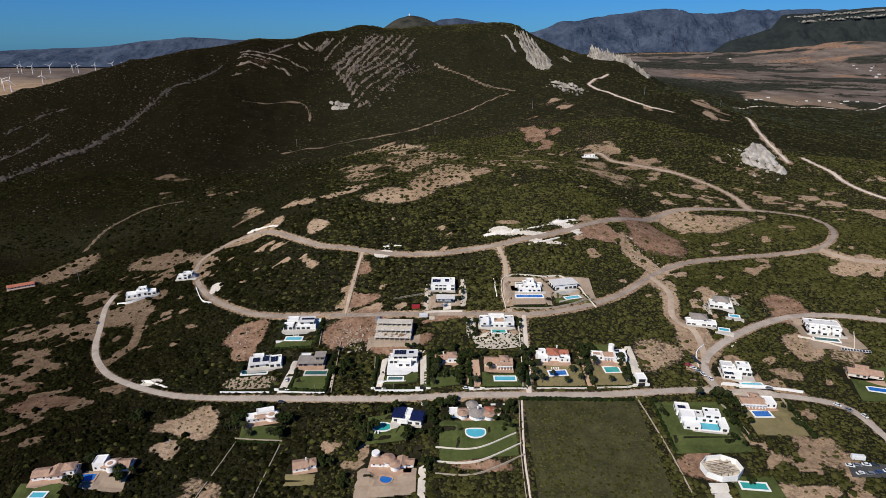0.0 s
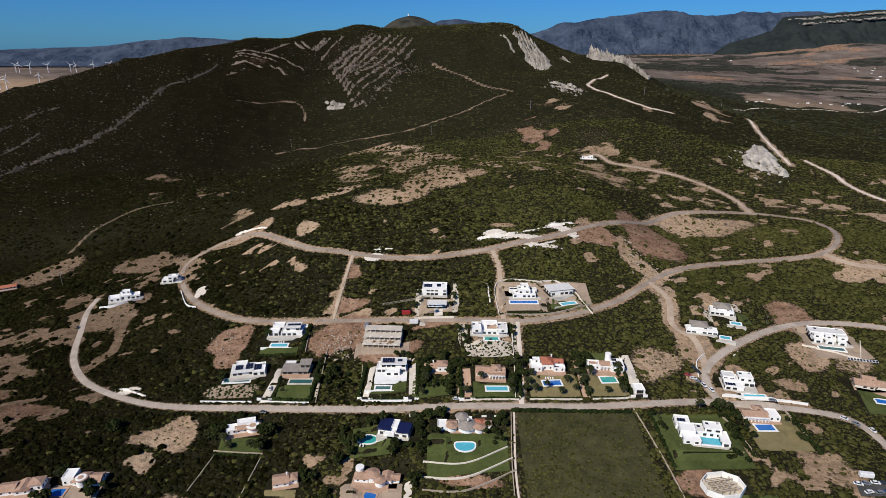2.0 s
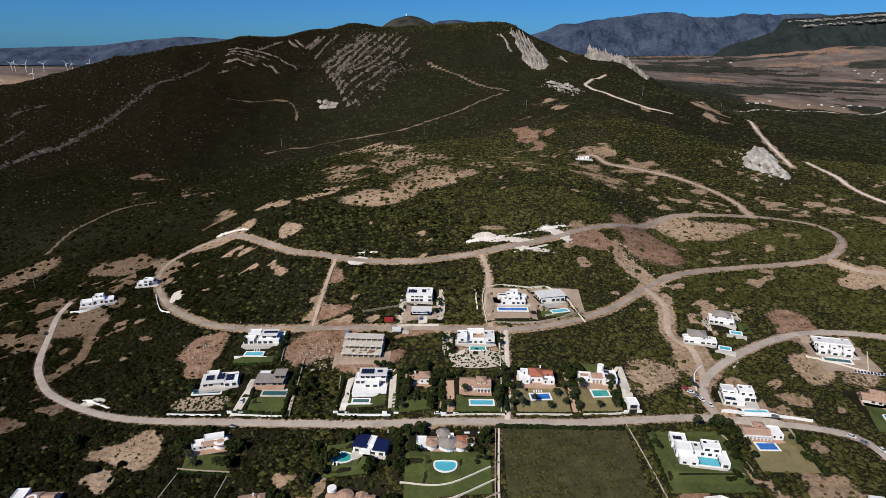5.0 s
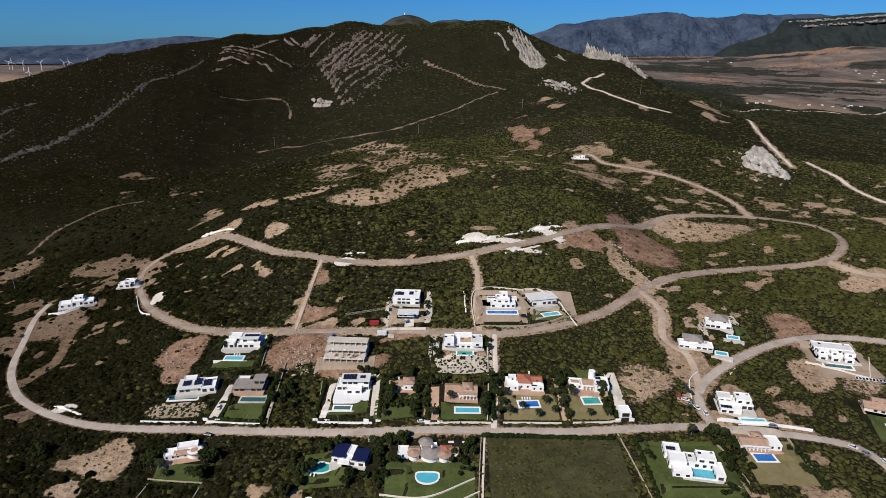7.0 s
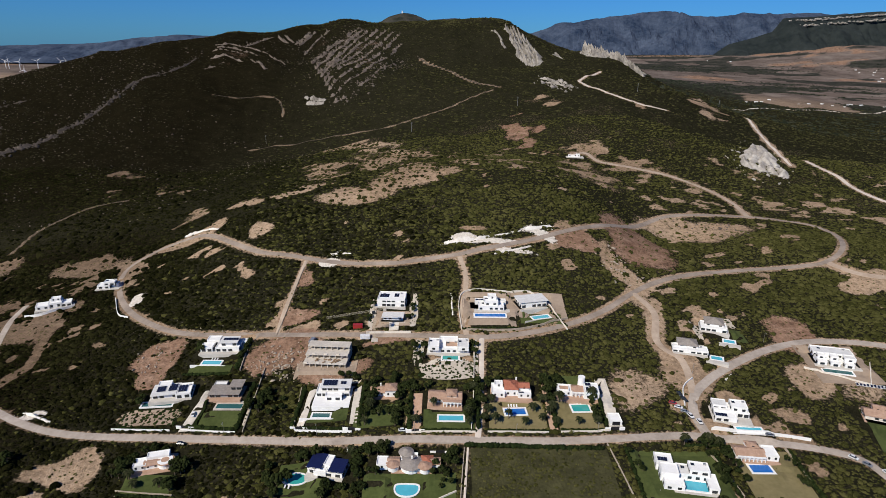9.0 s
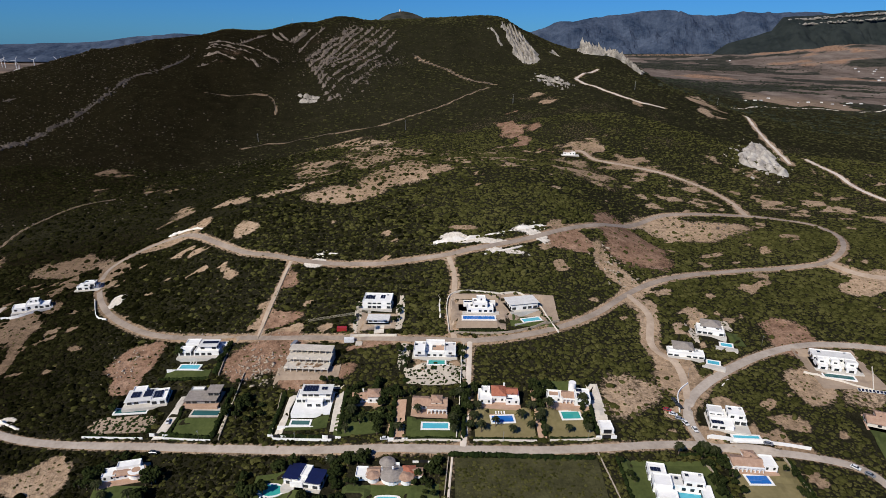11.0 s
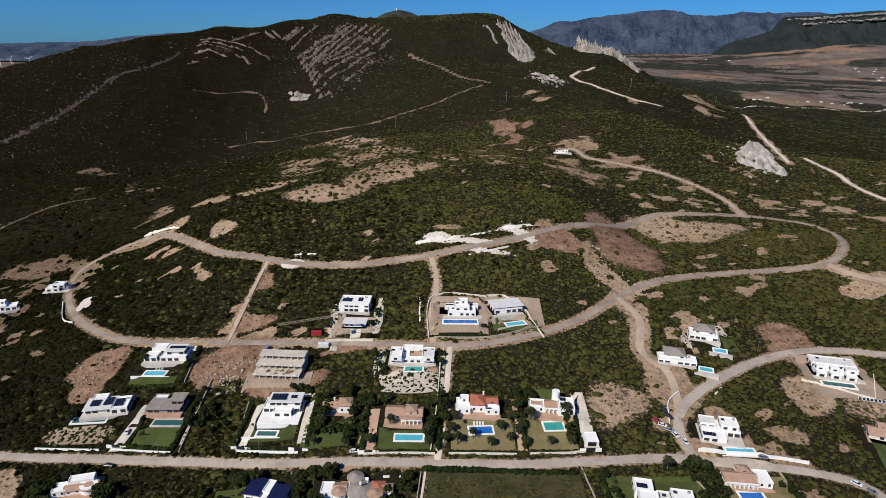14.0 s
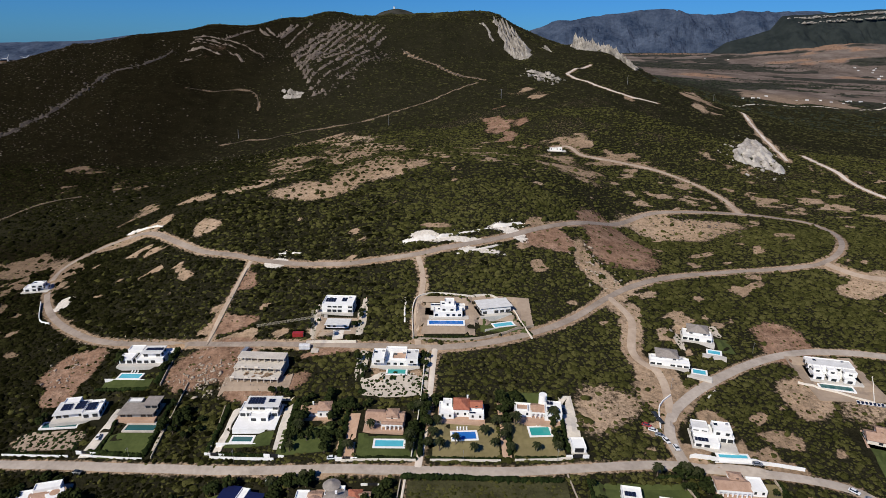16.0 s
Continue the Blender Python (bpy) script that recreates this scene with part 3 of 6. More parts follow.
def prism(outline, z0, z1):
    """An upright solid over an outline in plan."""
    bm = bmesh.new()
    lo, hi = [bm.verts.new((x, y, z0)) for x, y in outline], [bm.verts.new((x, y, z1)) for x, y in outline]
    n = len(outline)
    bm.faces.new(hi)
    bm.faces.new(lo[::-1])
    for i in range(n):
        bm.faces.new((lo[i], lo[(i + 1) % n], hi[(i + 1) % n], hi[i]))
    bmesh.ops.recalc_face_normals(bm, faces=bm.faces)
    return bm


def ring(cx, cy, rx, ry, n=20, a0=0.0, a1=2 * math.pi):
    full = abs(a1 - a0 - 2 * math.pi) < 1e-6
    return [(cx + rx * math.cos(a0 + (a1 - a0) * k / (n if full else n - 1)), cy + ry * math.sin(a0 + (a1 - a0) * k / (n if full else n - 1))) for k in range(n)]


# ---- roads ----
def road(name, line, width, material, closed, label):
    """A crowned carriageway draped on the ground, with edges that go down into it."""
    p = curve(line, 3.0, closed)
    t = np.roll(p, -1, 0) - np.roll(p, 1, 0) if closed else np.gradient(p, axis=0)
    t /= np.linalg.norm(t, axis=1)[:, None]
    side = np.stack([t[:, 1], -t[:, 0]], -1)
    offs = np.array([-0.5, -0.5, -0.25, 0, 0.25, 0.5, 0.5]) * width
    lift = np.array([-0.8, 0.16, 0.22, 0.26, 0.22, 0.16, -0.8])
    wob = 1 + 0.12 * (fbm(p[:, 0], p[:, 1], 14, 71, 2) - 0.5) * (2.0 if material is not ASPHALT else 0.6)
    q = p[:, None, :] + side[:, None, :] * (offs[None, :, None] * wob[:, None, None])
    z = height(q[..., 0], q[..., 1]) + lift
    co = np.concatenate([q, z[..., None]], -1).reshape(-1, 3)
    m, n = len(p), len(offs)
    faces = []
    for i in range(m if closed else m - 1):
        a, b = i * n, ((i + 1) % m) * n
        faces += [(a + k, a + k + 1, b + k + 1, b + k) for k in range(n - 1)]
    me = bpy.data.meshes.new(name)
    me.from_pydata(co.tolist(), [], faces)
    me.materials.append(material)
    return tagged(new(name, me), label, "road", kind="structure")


ROAD_WORDS = {"road": "dusty grey asphalt road across the hillside", "dirt_road": "pale rutted dirt road through the scrub",
              "dirt_path": "narrow trodden earth path", "lane": "pale walled lane between the plots"}
for name, line, width, material, closed, _ in ROADS:
    road(name, line, width, material, closed, ROAD_WORDS[name])


# ---- villas ----
def wall_body(x0, y0, w, d, z0, h, parapet):
    """A storey; with a parapet where its roof is flat."""
    bm = slab(x0, y0, z0, x0 + w, y0 + d, z0 + h, 0.04)
    if parapet:
        t, p = 0.3, 0.55
        for a in ((x0, y0, x0 + w, y0 + t), (x0, y0 + d - t, x0 + w, y0 + d), (x0, y0 + t, x0 + t, y0 + d - t), (x0 + w - t, y0 + t, x0 + w, y0 + d - t)):
            block(bm, a[0], a[1], z0 + h + 0.003, a[2], a[3], z0 + h + p)
    return bm


def pitched(x0, y0, w, d, z, rise, hip, over=0.45):
    """A gabled or hipped roof of tiles, with thickness."""
    bm = bmesh.new()
    x0, y0, w, d = x0 - over, y0 - over, w + 2 * over, d + 2 * over
    long_x = w >= d
    s = min(w, d) / 2 if hip else 0.0
    mid = ((x0 + s, y0 + d / 2), (x0 + w - s, y0 + d / 2)) if long_x else ((x0 + w / 2, y0 + s), (x0 + w / 2, y0 + d - s))
    if hip and abs(mid[0][0] - mid[1][0]) + abs(mid[0][1] - mid[1][1]) < 0.2:
        mid = (mid[0], (mid[0][0] + (0.3 if long_x else 0), mid[0][1] + (0 if long_x else 0.3)))
    c = [bm.verts.new((x, y, z + k)) for k in (-0.15, 0.05) for x, y in ((x0, y0), (x0 + w, y0), (x0 + w, y0 + d), (x0, y0 + d))]
    r = [bm.verts.new((x, y, z + rise)) for x, y in mid]
    bm.faces.new(c[3::-1])
    for i in range(4):
        bm.faces.new((c[i], c[(i + 1) % 4], c[4 + (i + 1) % 4], c[4 + i]))
    a, b, e, f = c[4:]
    if long_x:
        for q in ((a, b, r[1], r[0]), (b, e, r[1]), (e, f, r[0], r[1]), (f, a, r[0])):
            bm.faces.new(q)
    else:
        for q in ((a, b, r[0]), (b, e, r[1], r[0]), (e, f, r[1]), (f, a, r[0], r[1])):
            bm.faces.new(q)
    bmesh.ops.recalc_face_normals(bm, faces=bm.faces)
    return bm


def window(house, x, y, z, w, h, turn):
    """A framed window set in a wall; turn 0 faces the front, 1 the right, 2 the back, 3 the left."""
    bm = bmesh.new()
    t = 0.09
    for a in ((-w / 2, 0, w / 2, t), (-w / 2, h - t, w / 2, h), (-w / 2, t, -w / 2 + t, h - t), (w / 2 - t, t, w / 2, h - t), (-t / 2, t, t / 2, h - t)):
        block(bm, a[0], -0.10, a[1], a[2], 0.05, a[3])
    m = pose(x, y, z, 0, 0, 90 * turn)
    f = part("window", bm, DARKMETAL, house)
    f.matrix_basis = m
    part("pane", slab(-w / 2 + t, -0.03, t, w / 2 - t, 0.03, h - t), GLASS, f)


def windows(house, x0, y0, w, d, z0, h, style):
    if style == "none":
        return
    if style == "band":
        ww, hh, lift, gap = 2.6, min(h - 0.75, 2.0), 0.12, 0.5
    elif style == "small":
        ww, hh, lift, gap = 1.1, 1.2, 0.95, 1.7
    else:
        ww, hh, lift, gap = 1.9, min(h - 1.1, 1.9), 0.5, 1.3
    for turn, length in ((0, w), (1, d), (3, d)):
        n = int((length - 0.8) / (ww + gap))
        for k in range(n):
            if (7 * k + int(3 * x0) + int(5 * d) + 2 * turn) % 4 == 0 and n > 2:
                continue
            s = (k + 0.5) / n * length
            x, y = {0: (x0 + s, y0), 1: (x0 + w, y0 + s), 3: (x0, y0 + length - s)}[turn]
            window(house, x, y, z0 + lift, ww, hh, turn)


def solar_array(house, x, y, z, nx, ny, tilt=14, w=1.6, d=1.1, gap=0.35):
    z = z * 0.74
    for i in range(nx):
        for j in range(ny):
            p = part("solar_panel", slab(-w / 2, -d / 2, 0, w / 2, d / 2, 0.06), SOLAR, house)
            p.matrix_basis = pose(x + i * (w + 0.08), y + j * (d + gap), z + 0.35, tilt)
            leg = part("bracket", slab(-w / 2 + 0.2, d / 2 - 0.15, -0.36, w / 2 - 0.2, d / 2 - 0.05, 0.0), STEEL, p)
            leg.matrix_basis = Matrix.Identity(4)


def villa(plot, label, rot, volumes, wall=WHITE, paving=PALEDECK, base=None, dz=0.0, name="villa"):
    """volumes: x0, y0, width, depth, z0, height, roof, windows; the base is a paved terrace on a retaining wall."""
    cx, cy, hw, hd = PLOTS[plot]
    house = thing(name, pose(cx, cy, gz(cx, cy) + 0.3 + dz, 0, 0, rot) @ Matrix.Diagonal((*((0.9, 0.95) if plot in UPPER_PLOTS else (0.86, 0.9)), 1, 1)), label, "house", "villas on the hillside")
    bx = base or (-hw - 0.6, -hd - 1.2, hw + 0.6, hd + 0.5)
    part("terrace", slab(bx[0], bx[1], -4.5, bx[2], bx[3], 0.0, 0.05), paving, house)
    for x0, y0, w, d, z0, h, roof, style in volumes:
        z0, h = z0 * 0.74, h * 0.74
        flat = roof in ("flat", "deck", "gravel")
        mat = CREAM if roof == "cream" else wall
        part("wall", wall_body(x0, y0, w, d, z0 + 0.004, h, flat), mat, house)
        if flat:
            top = {"flat": WHITE, "deck": TERRACE, "gravel": GRAVEL}[roof]
            part("roof", slab(x0 + 0.31, y0 + 0.31, z0 + h + 0.006, x0 + w - 0.31, y0 + d - 0.31, z0 + h + 0.12), top, house)
            if w * d > 60 and z0 > 1 or w * d > 100:
                unit = part("roof_unit", slab(-0.7, -0.45, 0, 0.7, 0.45, 0.75, 0.04), STEEL, house)
                unit.matrix_basis = pose(x0 + w * 0.82, y0 + d * 0.78, z0 + h + 0.124)
                lightwell = part("skylight", slab(-0.9, -0.9, 0, 0.9, 0.9, 0.22, 0.03), GLASS, house)
                lightwell.matrix_basis = pose(x0 + w * 0.2, y0 + d * 0.7, z0 + h + 0.124)
        elif roof == "canopy":
            part("roof", slab(x0 - 0.7, y0 - 1.4, z0 + h + 0.006, x0 + w + 0.7, y0 + d + 0.4, z0 + h + 0.35, 0.03), GRAVEL, house)
        elif roof == "canopygrey":
            part("roof", slab(x0 - 0.7, y0 - 1.2, z0 + h + 0.006, x0 + w + 0.7, y0 + d + 0.4, z0 + h + 0.35, 0.03), GREYTILE, house)
        elif roof != "none":
            mats = {"tile": TILE, "hip": TILE, "red": REDTILE, "redhip": REDTILE, "grey": GREYTILE, "greyhip": GREYTILE, "cream": TILE}
            part("roof", pitched(x0, y0, w, d, z0 + h, min(w, d) * 0.2, roof in ("hip", "redhip", "greyhip")), mats[roof], house)
        windows(house, x0, y0, w, d, z0 + 0.1, h, style)
    return house


def chimney(house, x, y, z, h):
    bm = slab(-0.4, -0.4, 0, 0.4, 0.4, h, 0.03)
    block(bm, -0.5, -0.5, h + 0.003, 0.5, 0.5, h + 0.15)
    c = part("chimney", bm, WHITE, house)
    c.matrix_basis = pose(x, y, z)


def round_tower(house, x, y, r, z0, h, material=WHITE, roof=None, top=0.0):
    part("round_wall", prism(ring(x, y, r, r, 18), z0, z0 + h), material, house)
    if roof:
        bm = bmesh.new()
        rim = [bm.verts.new((a, b, z0 + h - 0.25)) for a, b in ring(x, y, r + 0.9, r + 0.9, 18)]
        tip = bm.verts.new((x, y, z0 + h + top))
        for i in range(18):
            bm.faces.new((rim[i], rim[(i + 1) % 18], tip))
        bm.faces.new(rim[::-1])
        part("roof", bm, roof, house)


def arcade(house, x0, y, n, pitch, h, z=0.0):
    """A row of arches in front of a porch."""
    for k in range(n):
        bm = bmesh.new()
        half, r = pitch / 2, pitch / 2 - 0.3
        inner = [(-r, 0)] + [(-r * math.cos(a), h * 0.55 + r * 0.8 * math.sin(a)) for a in np.linspace(0, math.pi, 9)] + [(r, 0)]
        outer = [(-half, 0)] + [(x, h) for x in np.linspace(-half, half, 9)] + [(half, 0)]
        for yy in (0, 0.35):
            a = [bm.verts.new((p, yy, q)) for p, q in inner]
            b = [bm.verts.new((p, yy, q)) for p, q in outer]
            for i in range(len(a) - 1):
                bm.faces.new((a[i], a[i + 1], b[i + 1], b[i]))
            if yy == 0:
                front = (a, b)
        for f, s in zip(front, (a, b)):
            for i in range(len(f) - 1):
                bm.faces.new((f[i], f[i + 1], s[i + 1], s[i]))
        bmesh.ops.recalc_face_normals(bm, faces=bm.faces)
        o = part("arch", bm, WHITE, house)
        o.matrix_basis = pose(x0 + (k + 0.5) * pitch, y, z)


def swimming_pool(key, water_mat, label, rot=0.0, shape="box", deck=None, rim=None):
    x, y, hw, hd = POOLS[key]
    p = thing("swimming_pool", pose(x, y, POOL_Z[key], 0, 0, rot), label, "swimming pool", "pools of the villas")
    if shape == "box":
        o = [(-hw, -hd), (hw, -hd), (hw, hd), (-hw, hd)]
    elif shape == "oval":
        o = ring(0, 0, hw, hd, 28)
    else:
        o = [(hw * math.cos(a) * (1 - 0.14 * math.cos(2 * a)), hd * math.sin(a) + 0.35 * hd * math.cos(a) ** 2) for a in np.linspace(0, 2 * math.pi, 29)[:-1]]
    grow = 0.9
    big = [(a + math.copysign(grow, a) * (1 if shape == "box" else abs(a) / hw), b + math.copysign(grow, b) * (1 if shape == "box" else abs(b) / hd)) for a, b in o]
    bm = bmesh.new()
    rows = [[bm.verts.new((a, b, z)) for a, b in line] for line, z in ((big, -4.0), (big, 0.25), (o, 0.25), (o, -1.2))]
    n = len(o)
    for r0, r1 in zip(rows, rows[1:]):
        for i in range(n):
            bm.faces.new((r0[i], r0[(i + 1) % n], r1[(i + 1) % n], r1[i]))
    bmesh.ops.recalc_face_normals(bm, faces=bm.faces)
    part("coping", bm, rim or WHITE, p)
    part("water", prism(o, -1.1, 0.1), water_mat, p)
    if deck:
        x0, y0, x1, y1 = deck[:4]
        part("deck", slab(x0, y0, -4.2, x1, y1, 0.18, 0.04), deck[4] if len(deck) > 4 else PALEDECK, p)
    return p


# stepped white house with a pool on a retaining wall
h = villa("stepped", "white stepped modern villa with dark panels on its roof", 3, [
    (-14, -6, 8, 7, 0, 3.4, "flat", "band"), (-4, -6, 16, 11, 0, 3.2, "flat", "band"), (-1, -3, 11, 8, 3.3, 3.2, "canopy", "band"),
    (-12, 2, 9, 6, 0, 5.2, "flat", "wide"), (9, 3, 6, 4, 0, 2.8, "flat", "none")])
solar_array(h, 1, 0, 6.9, 6, 2)
swimming_pool("stepped", POOL_CYAN, "turquoise infinity pool on a white retaining wall", 0, "box", (-12, -3.6, 12, -3.1, WHITE))
h = villa("panels", "low white villa with rows of solar panels", 12, [
    (-11, -5, 15, 11, 0, 3.2, "canopy", "band"), (3, -7, 9, 12, 0, 3.4, "flat", "band"), (-9, 3, 8, 5, 0, 4.6, "flat", "none")])
solar_array(h, -8, -2, 3.7, 3, 5), solar_array(h, -1, -2, 3.7, 3, 5), solar_array(h, 5, -4, 3.6, 3, 5)
swimming_pool("panels", POOL_DARK, "long dark green pool with a timber deck", 6, "box", (-2, 2.8, 9, 4.2, WOODDECK))
h = villa("greyroof", "grey-roofed villa with wide eaves and dark glazing", 2, [
    (-9, -5, 18, 9, 0, 3.0, "canopygrey", "band"), (3, -1, 7, 7, 3.1, 3.2, "canopygrey", "band"), (-9, 4, 8, 4, 0, 3.6, "flat", "wide")], GREYWALL, TERRACE)
swimming_pool("greyroof", POOL_DARK, "dark green pool on a raised concrete terrace", 0, "box", (-7, 2.9, 8, 6, PALEDECK), CONCRETE)
h = villa("terraced", "white three-level villa with solar panels and white terraces", 1, [
    (-10, -2, 20, 9, 0, 3.2, "flat", "band"), (-7, 0, 17, 8, 3.25, 3.1, "canopy", "band"), (-4, -6, 10, 4, 0, 3.0, "flat", "band")], WHITE, WHITE, (-11, -12, 11, 8.5))
solar_array(h, -5.5, 1.5, 6.7, 5, 4), solar_array(h, 5, 3, 6.7, 2, 2)
swimming_pool("terraced", POOL_DARK, "small dark pool set in a lawn terrace", 0, "box", (-11, -3.3, 11, -2.75, WHITE))
h = villa("north", "white two-storey villa with a glazed front", -2, [
    (-10, -6, 20, 14, 0, 3.1, "flat", "band"), (-10, -5, 20, 14, 3.15, 2.4, "flat", "band")])
solar_array(h, -8, 0, 5.3, 4, 4), solar_array(h, 2.5, 1, 5.3, 2, 4)
h = villa("annex", "low white annex with a flat pale roof", -2, [(-7, -3.5, 14, 7, 0, 3.0, "canopy", "wide")], WHITE, PALEDECK, (-8, -6, 9, 4))
h = villa("bluepool", "white split-level villa behind a long blue pool", 0, [
    (-9, -5, 18, 8, 0, 3.2, "flat", "wide"), (-5, -3, 10, 9, 3.25, 3.0, "flat", "wide"), (-2, 1, 6, 6, 6.3, 2.2, "flat", "small"), (-11, 4, 22, 3.5, 0, 3.4, "gravel", "none")], WHITE, PALEDECK, (-12, -6.5, 13, 8))
solar_array(h, -9.5, 5, 3.6, 10, 1, 10, 1.7, 1.8)
swimming_pool("bluepool", POOL_BLUE, "long deep blue pool in a white surround")
h = villa("longroof", "long white villa with a wide flat roof", 14, [
    (-9, -5, 19, 12, 0, 3.2, "flat", "band"), (-9.5, -4, 20, 11, 3.25, 1.6, "canopy", "none")])
swimming_pool("longroof", POOL_CYAN, "turquoise pool beside a pale terrace", 16, "box", (-12, -3.0, 7, -2.92, PALEDECK))
h = villa("court", "broad white villa round a paved roof court", -1, [
    (-13, -5, 26, 12, 0, 3.1, "flat", "wide"), (-13, -7, 7, 11, 3.15, 3.1, "flat", "wide"), (6, -7, 7, 11, 3.15, 3.1, "gravel", "wide"), (-2, -3, 8, 8, 3.15, 0.4, "deck", "none"),
    (-6, 4, 12, 3, 3.15, 3.0, "flat", "none")], WHITE, PALEDECK, (-14, -7.2, 14, 8))
swimming_pool("court", POOL_TEAL, "small green pool against the house front", 0, "box", (-7, -2.95, 7, -2.92, WHITE))
h = villa("slope", "low white villa with a sloping grey tiled roof", -14, [
    (-11, -6, 22, 7, 0, 2.4, "flat", "band"), (-7, -2, 12, 10, 1.6, 2.6, "greyhip", "wide"), (-10, -3, 8, 4, 2.45, 0.5, "flat", "none")])
swimming_pool("slope", POOL_CYAN, "small turquoise pool on a white terrace", -20, "box", (-6, -6.5, 6, -2.95, PALEDECK))
h = villa("gable", "white two-storey villa with a grey hipped roof", -18, [
    (-9, -6, 17, 10, 0, 2.8, "flat", "band"), (-6, -2, 12, 11, 2.4, 2.4, "greyhip", "wide")])
swimming_pool("gable", POOL_CYAN, "small turquoise pool with a pale surround", -20, "box", (-6, -6.5, 6, -2.95, PALEDECK))
h = villa("east", "three-level white terraced villa with glass balconies", -14, [
    (-12, -4, 23, 12, 0, 2.9, "flat", "band"), (-12, -8, 5.5, 4, 0, 2.9, "flat", "band"), (-4.5, -8.4, 5.5, 4.4, 0, 2.9, "flat", "band"), (3.5, -8.8, 5.5, 4.8, 0, 2.9, "flat", "band"),
    (-13, -0.5, 24, 9, 2.95, 2.8, "gravel", "band"), (-11.5, -4.6, 4.5, 4.1, 2.95, 2.8, "flat", "wide"), (-4, -5, 4.5, 4.5, 2.95, 2.8, "flat", "wide"), (4, -5.4, 6.5, 4.9, 2.95, 2.8, "gravel", "wide")])
swimming_pool("east", POOL_DARK, "dark narrow pool along the house", -14)
h = villa("west", "low white villa behind a white garden wall", 24, [
    (-13, -5, 10, 9, 0, 3.2, "flat", "wide"), (-4, -4, 10, 10, 0, 4.4, "flat", "wide"), (5, -4, 8, 8, 0, 3.2, "flat", "band"), (-2, 0, 7, 6, 4.4, 2.4, "flat", "small")])
h = villa("bend", "small white modern house at a bend of the road", 10, [
    (-8, -4, 10, 8, 0, 3.0, "flat", "band"), (-3, -3, 9, 7, 3.05, 2.8, "flat", "band"), (3, -1, 5, 5, 0, 3.0, "flat", "small")])
h = villa("hut", "long low white utility building", -4, [(-8, -2.5, 10, 5, 0, 2.8, "deck", "small"), (2, -2.5, 4, 5, 0, 3.6, "flat", "small")], name="utility_building")
h = villa("barn", "long low shed with a rust-red roof", 32, [(-12, -4, 24, 8, 0, 3.0, "red", "small")], CREAM, TERRACE, name="shed")
h = villa("cottage", "small white cottage with clay tile roofs", 3, [
    (-8, -3, 9, 8, 0, 2.9, "tile", "small"), (1, -4, 7, 8, 0, 5.2, "hip", "small")], WHITE, TERRACE)
chimney(h, -2, 2, 3.4, 1.6)
h = villa("arcade", "cream villa with clay tile roofs and an arched porch", -2, [
    (-10, -2, 9, 9, 0, 3.0, "tile", "small"), (-1, -4, 11, 10, 0, 3.2, "tile", "small"), (1, -2, 6, 7, 3.2, 2.6, "hip", "small")], CREAM, TERRACE)
arcade(h, -1, -6.2, 5, 2.2, 2.8)
part("porch_roof", pitched(-1, -6, 11, 2.2, 2.85, 0.35, False, 0.2), TILE, h)
swimming_pool("arcade", POOL_CYAN, "long turquoise pool on a lawn")
h = villa("redroof", "white villa with a red clay tile roof and pool terrace", -2, [
    (-12, -5, 8, 11, 0, 3.2, "flat", "small"), (-4, -3, 8, 10, 0, 5.6, "redhip", "small"), (4, -5, 8, 9, 0, 3.4, "flat", "small"), (5, -1, 6, 6, 3.4, 2.2, "red", "small"),
    (-10, 1, 5, 5, 3.2, 2.3, "flat", "small")], WHITE, TERRACE)
chimney(h, 3.2, 4, 6, 1.4)
solar_array(h, 5, -4, 3.6, 2, 1)
swimming_pool("redroof", POOL_BLUE, "deep blue pool before a clay-paved terrace", 4, "box", (-6, 3.5, 6, 8, TERRACE))
h = villa("tower", "white villa with a round tower and arched porch", -6, [
    (-12, -3, 9, 8, 0, 3.2, "flat", "small"), (-3, -2, 7, 7, 0, 3.4, "tile", "none"), (4, -5, 9, 11, 0, 5.0, "flat", "small"), (-11, -2, 6, 5, 3.2, 0.6, "deck", "none")], WHITE, TERRACE)
round_tower(h, 3.2, 6, 2.2, 0, 7.4)
arcade(h, -3, -3.6, 3, 2.3, 3.0)
solar_array(h, 6, -2, 5.4, 2, 2), solar_array(h, 6, 3, 5.4, 2, 2)
swimming_pool("tower", POOL_TEAL, "teal pool edged in white on a dry lawn", 3)
h = villa("garage", "small white flat-roofed garage by the road", 0, [(-3.5, -4, 7, 8, 0, 2.7, "flat", "none")], WHITE, PALEDECK, (-4, -5, 4, 4.5), name="garage")
part("garage_door", slab(-2.2, -4.08, 0.1, 2.2, -4.0, 2.2), DARKMETAL, h)
h = villa("corner", "white cubic villa stepping down to a pool", -12, [
    (-10, -6, 12, 8, 0, 2.8, "flat", "band"), (-10, 0, 20, 9, 0, 3.4, "flat", "band"), (0, 1, 9, 8, 3.4, 3.2, "flat", "wide"), (-10, 3, 8, 7, 3.4, 1.6, "gravel", "band")], WHITE, PALEDECK, (-11, -7.2, 11, 9))
solar_array(h, -9, -4, 2.7, 4, 2)
swimming_pool("corner", POOL_CYAN, "bright turquoise pool above a white street wall", -3, "box", (-9, -3.0, 8, -2.92, WHITE))
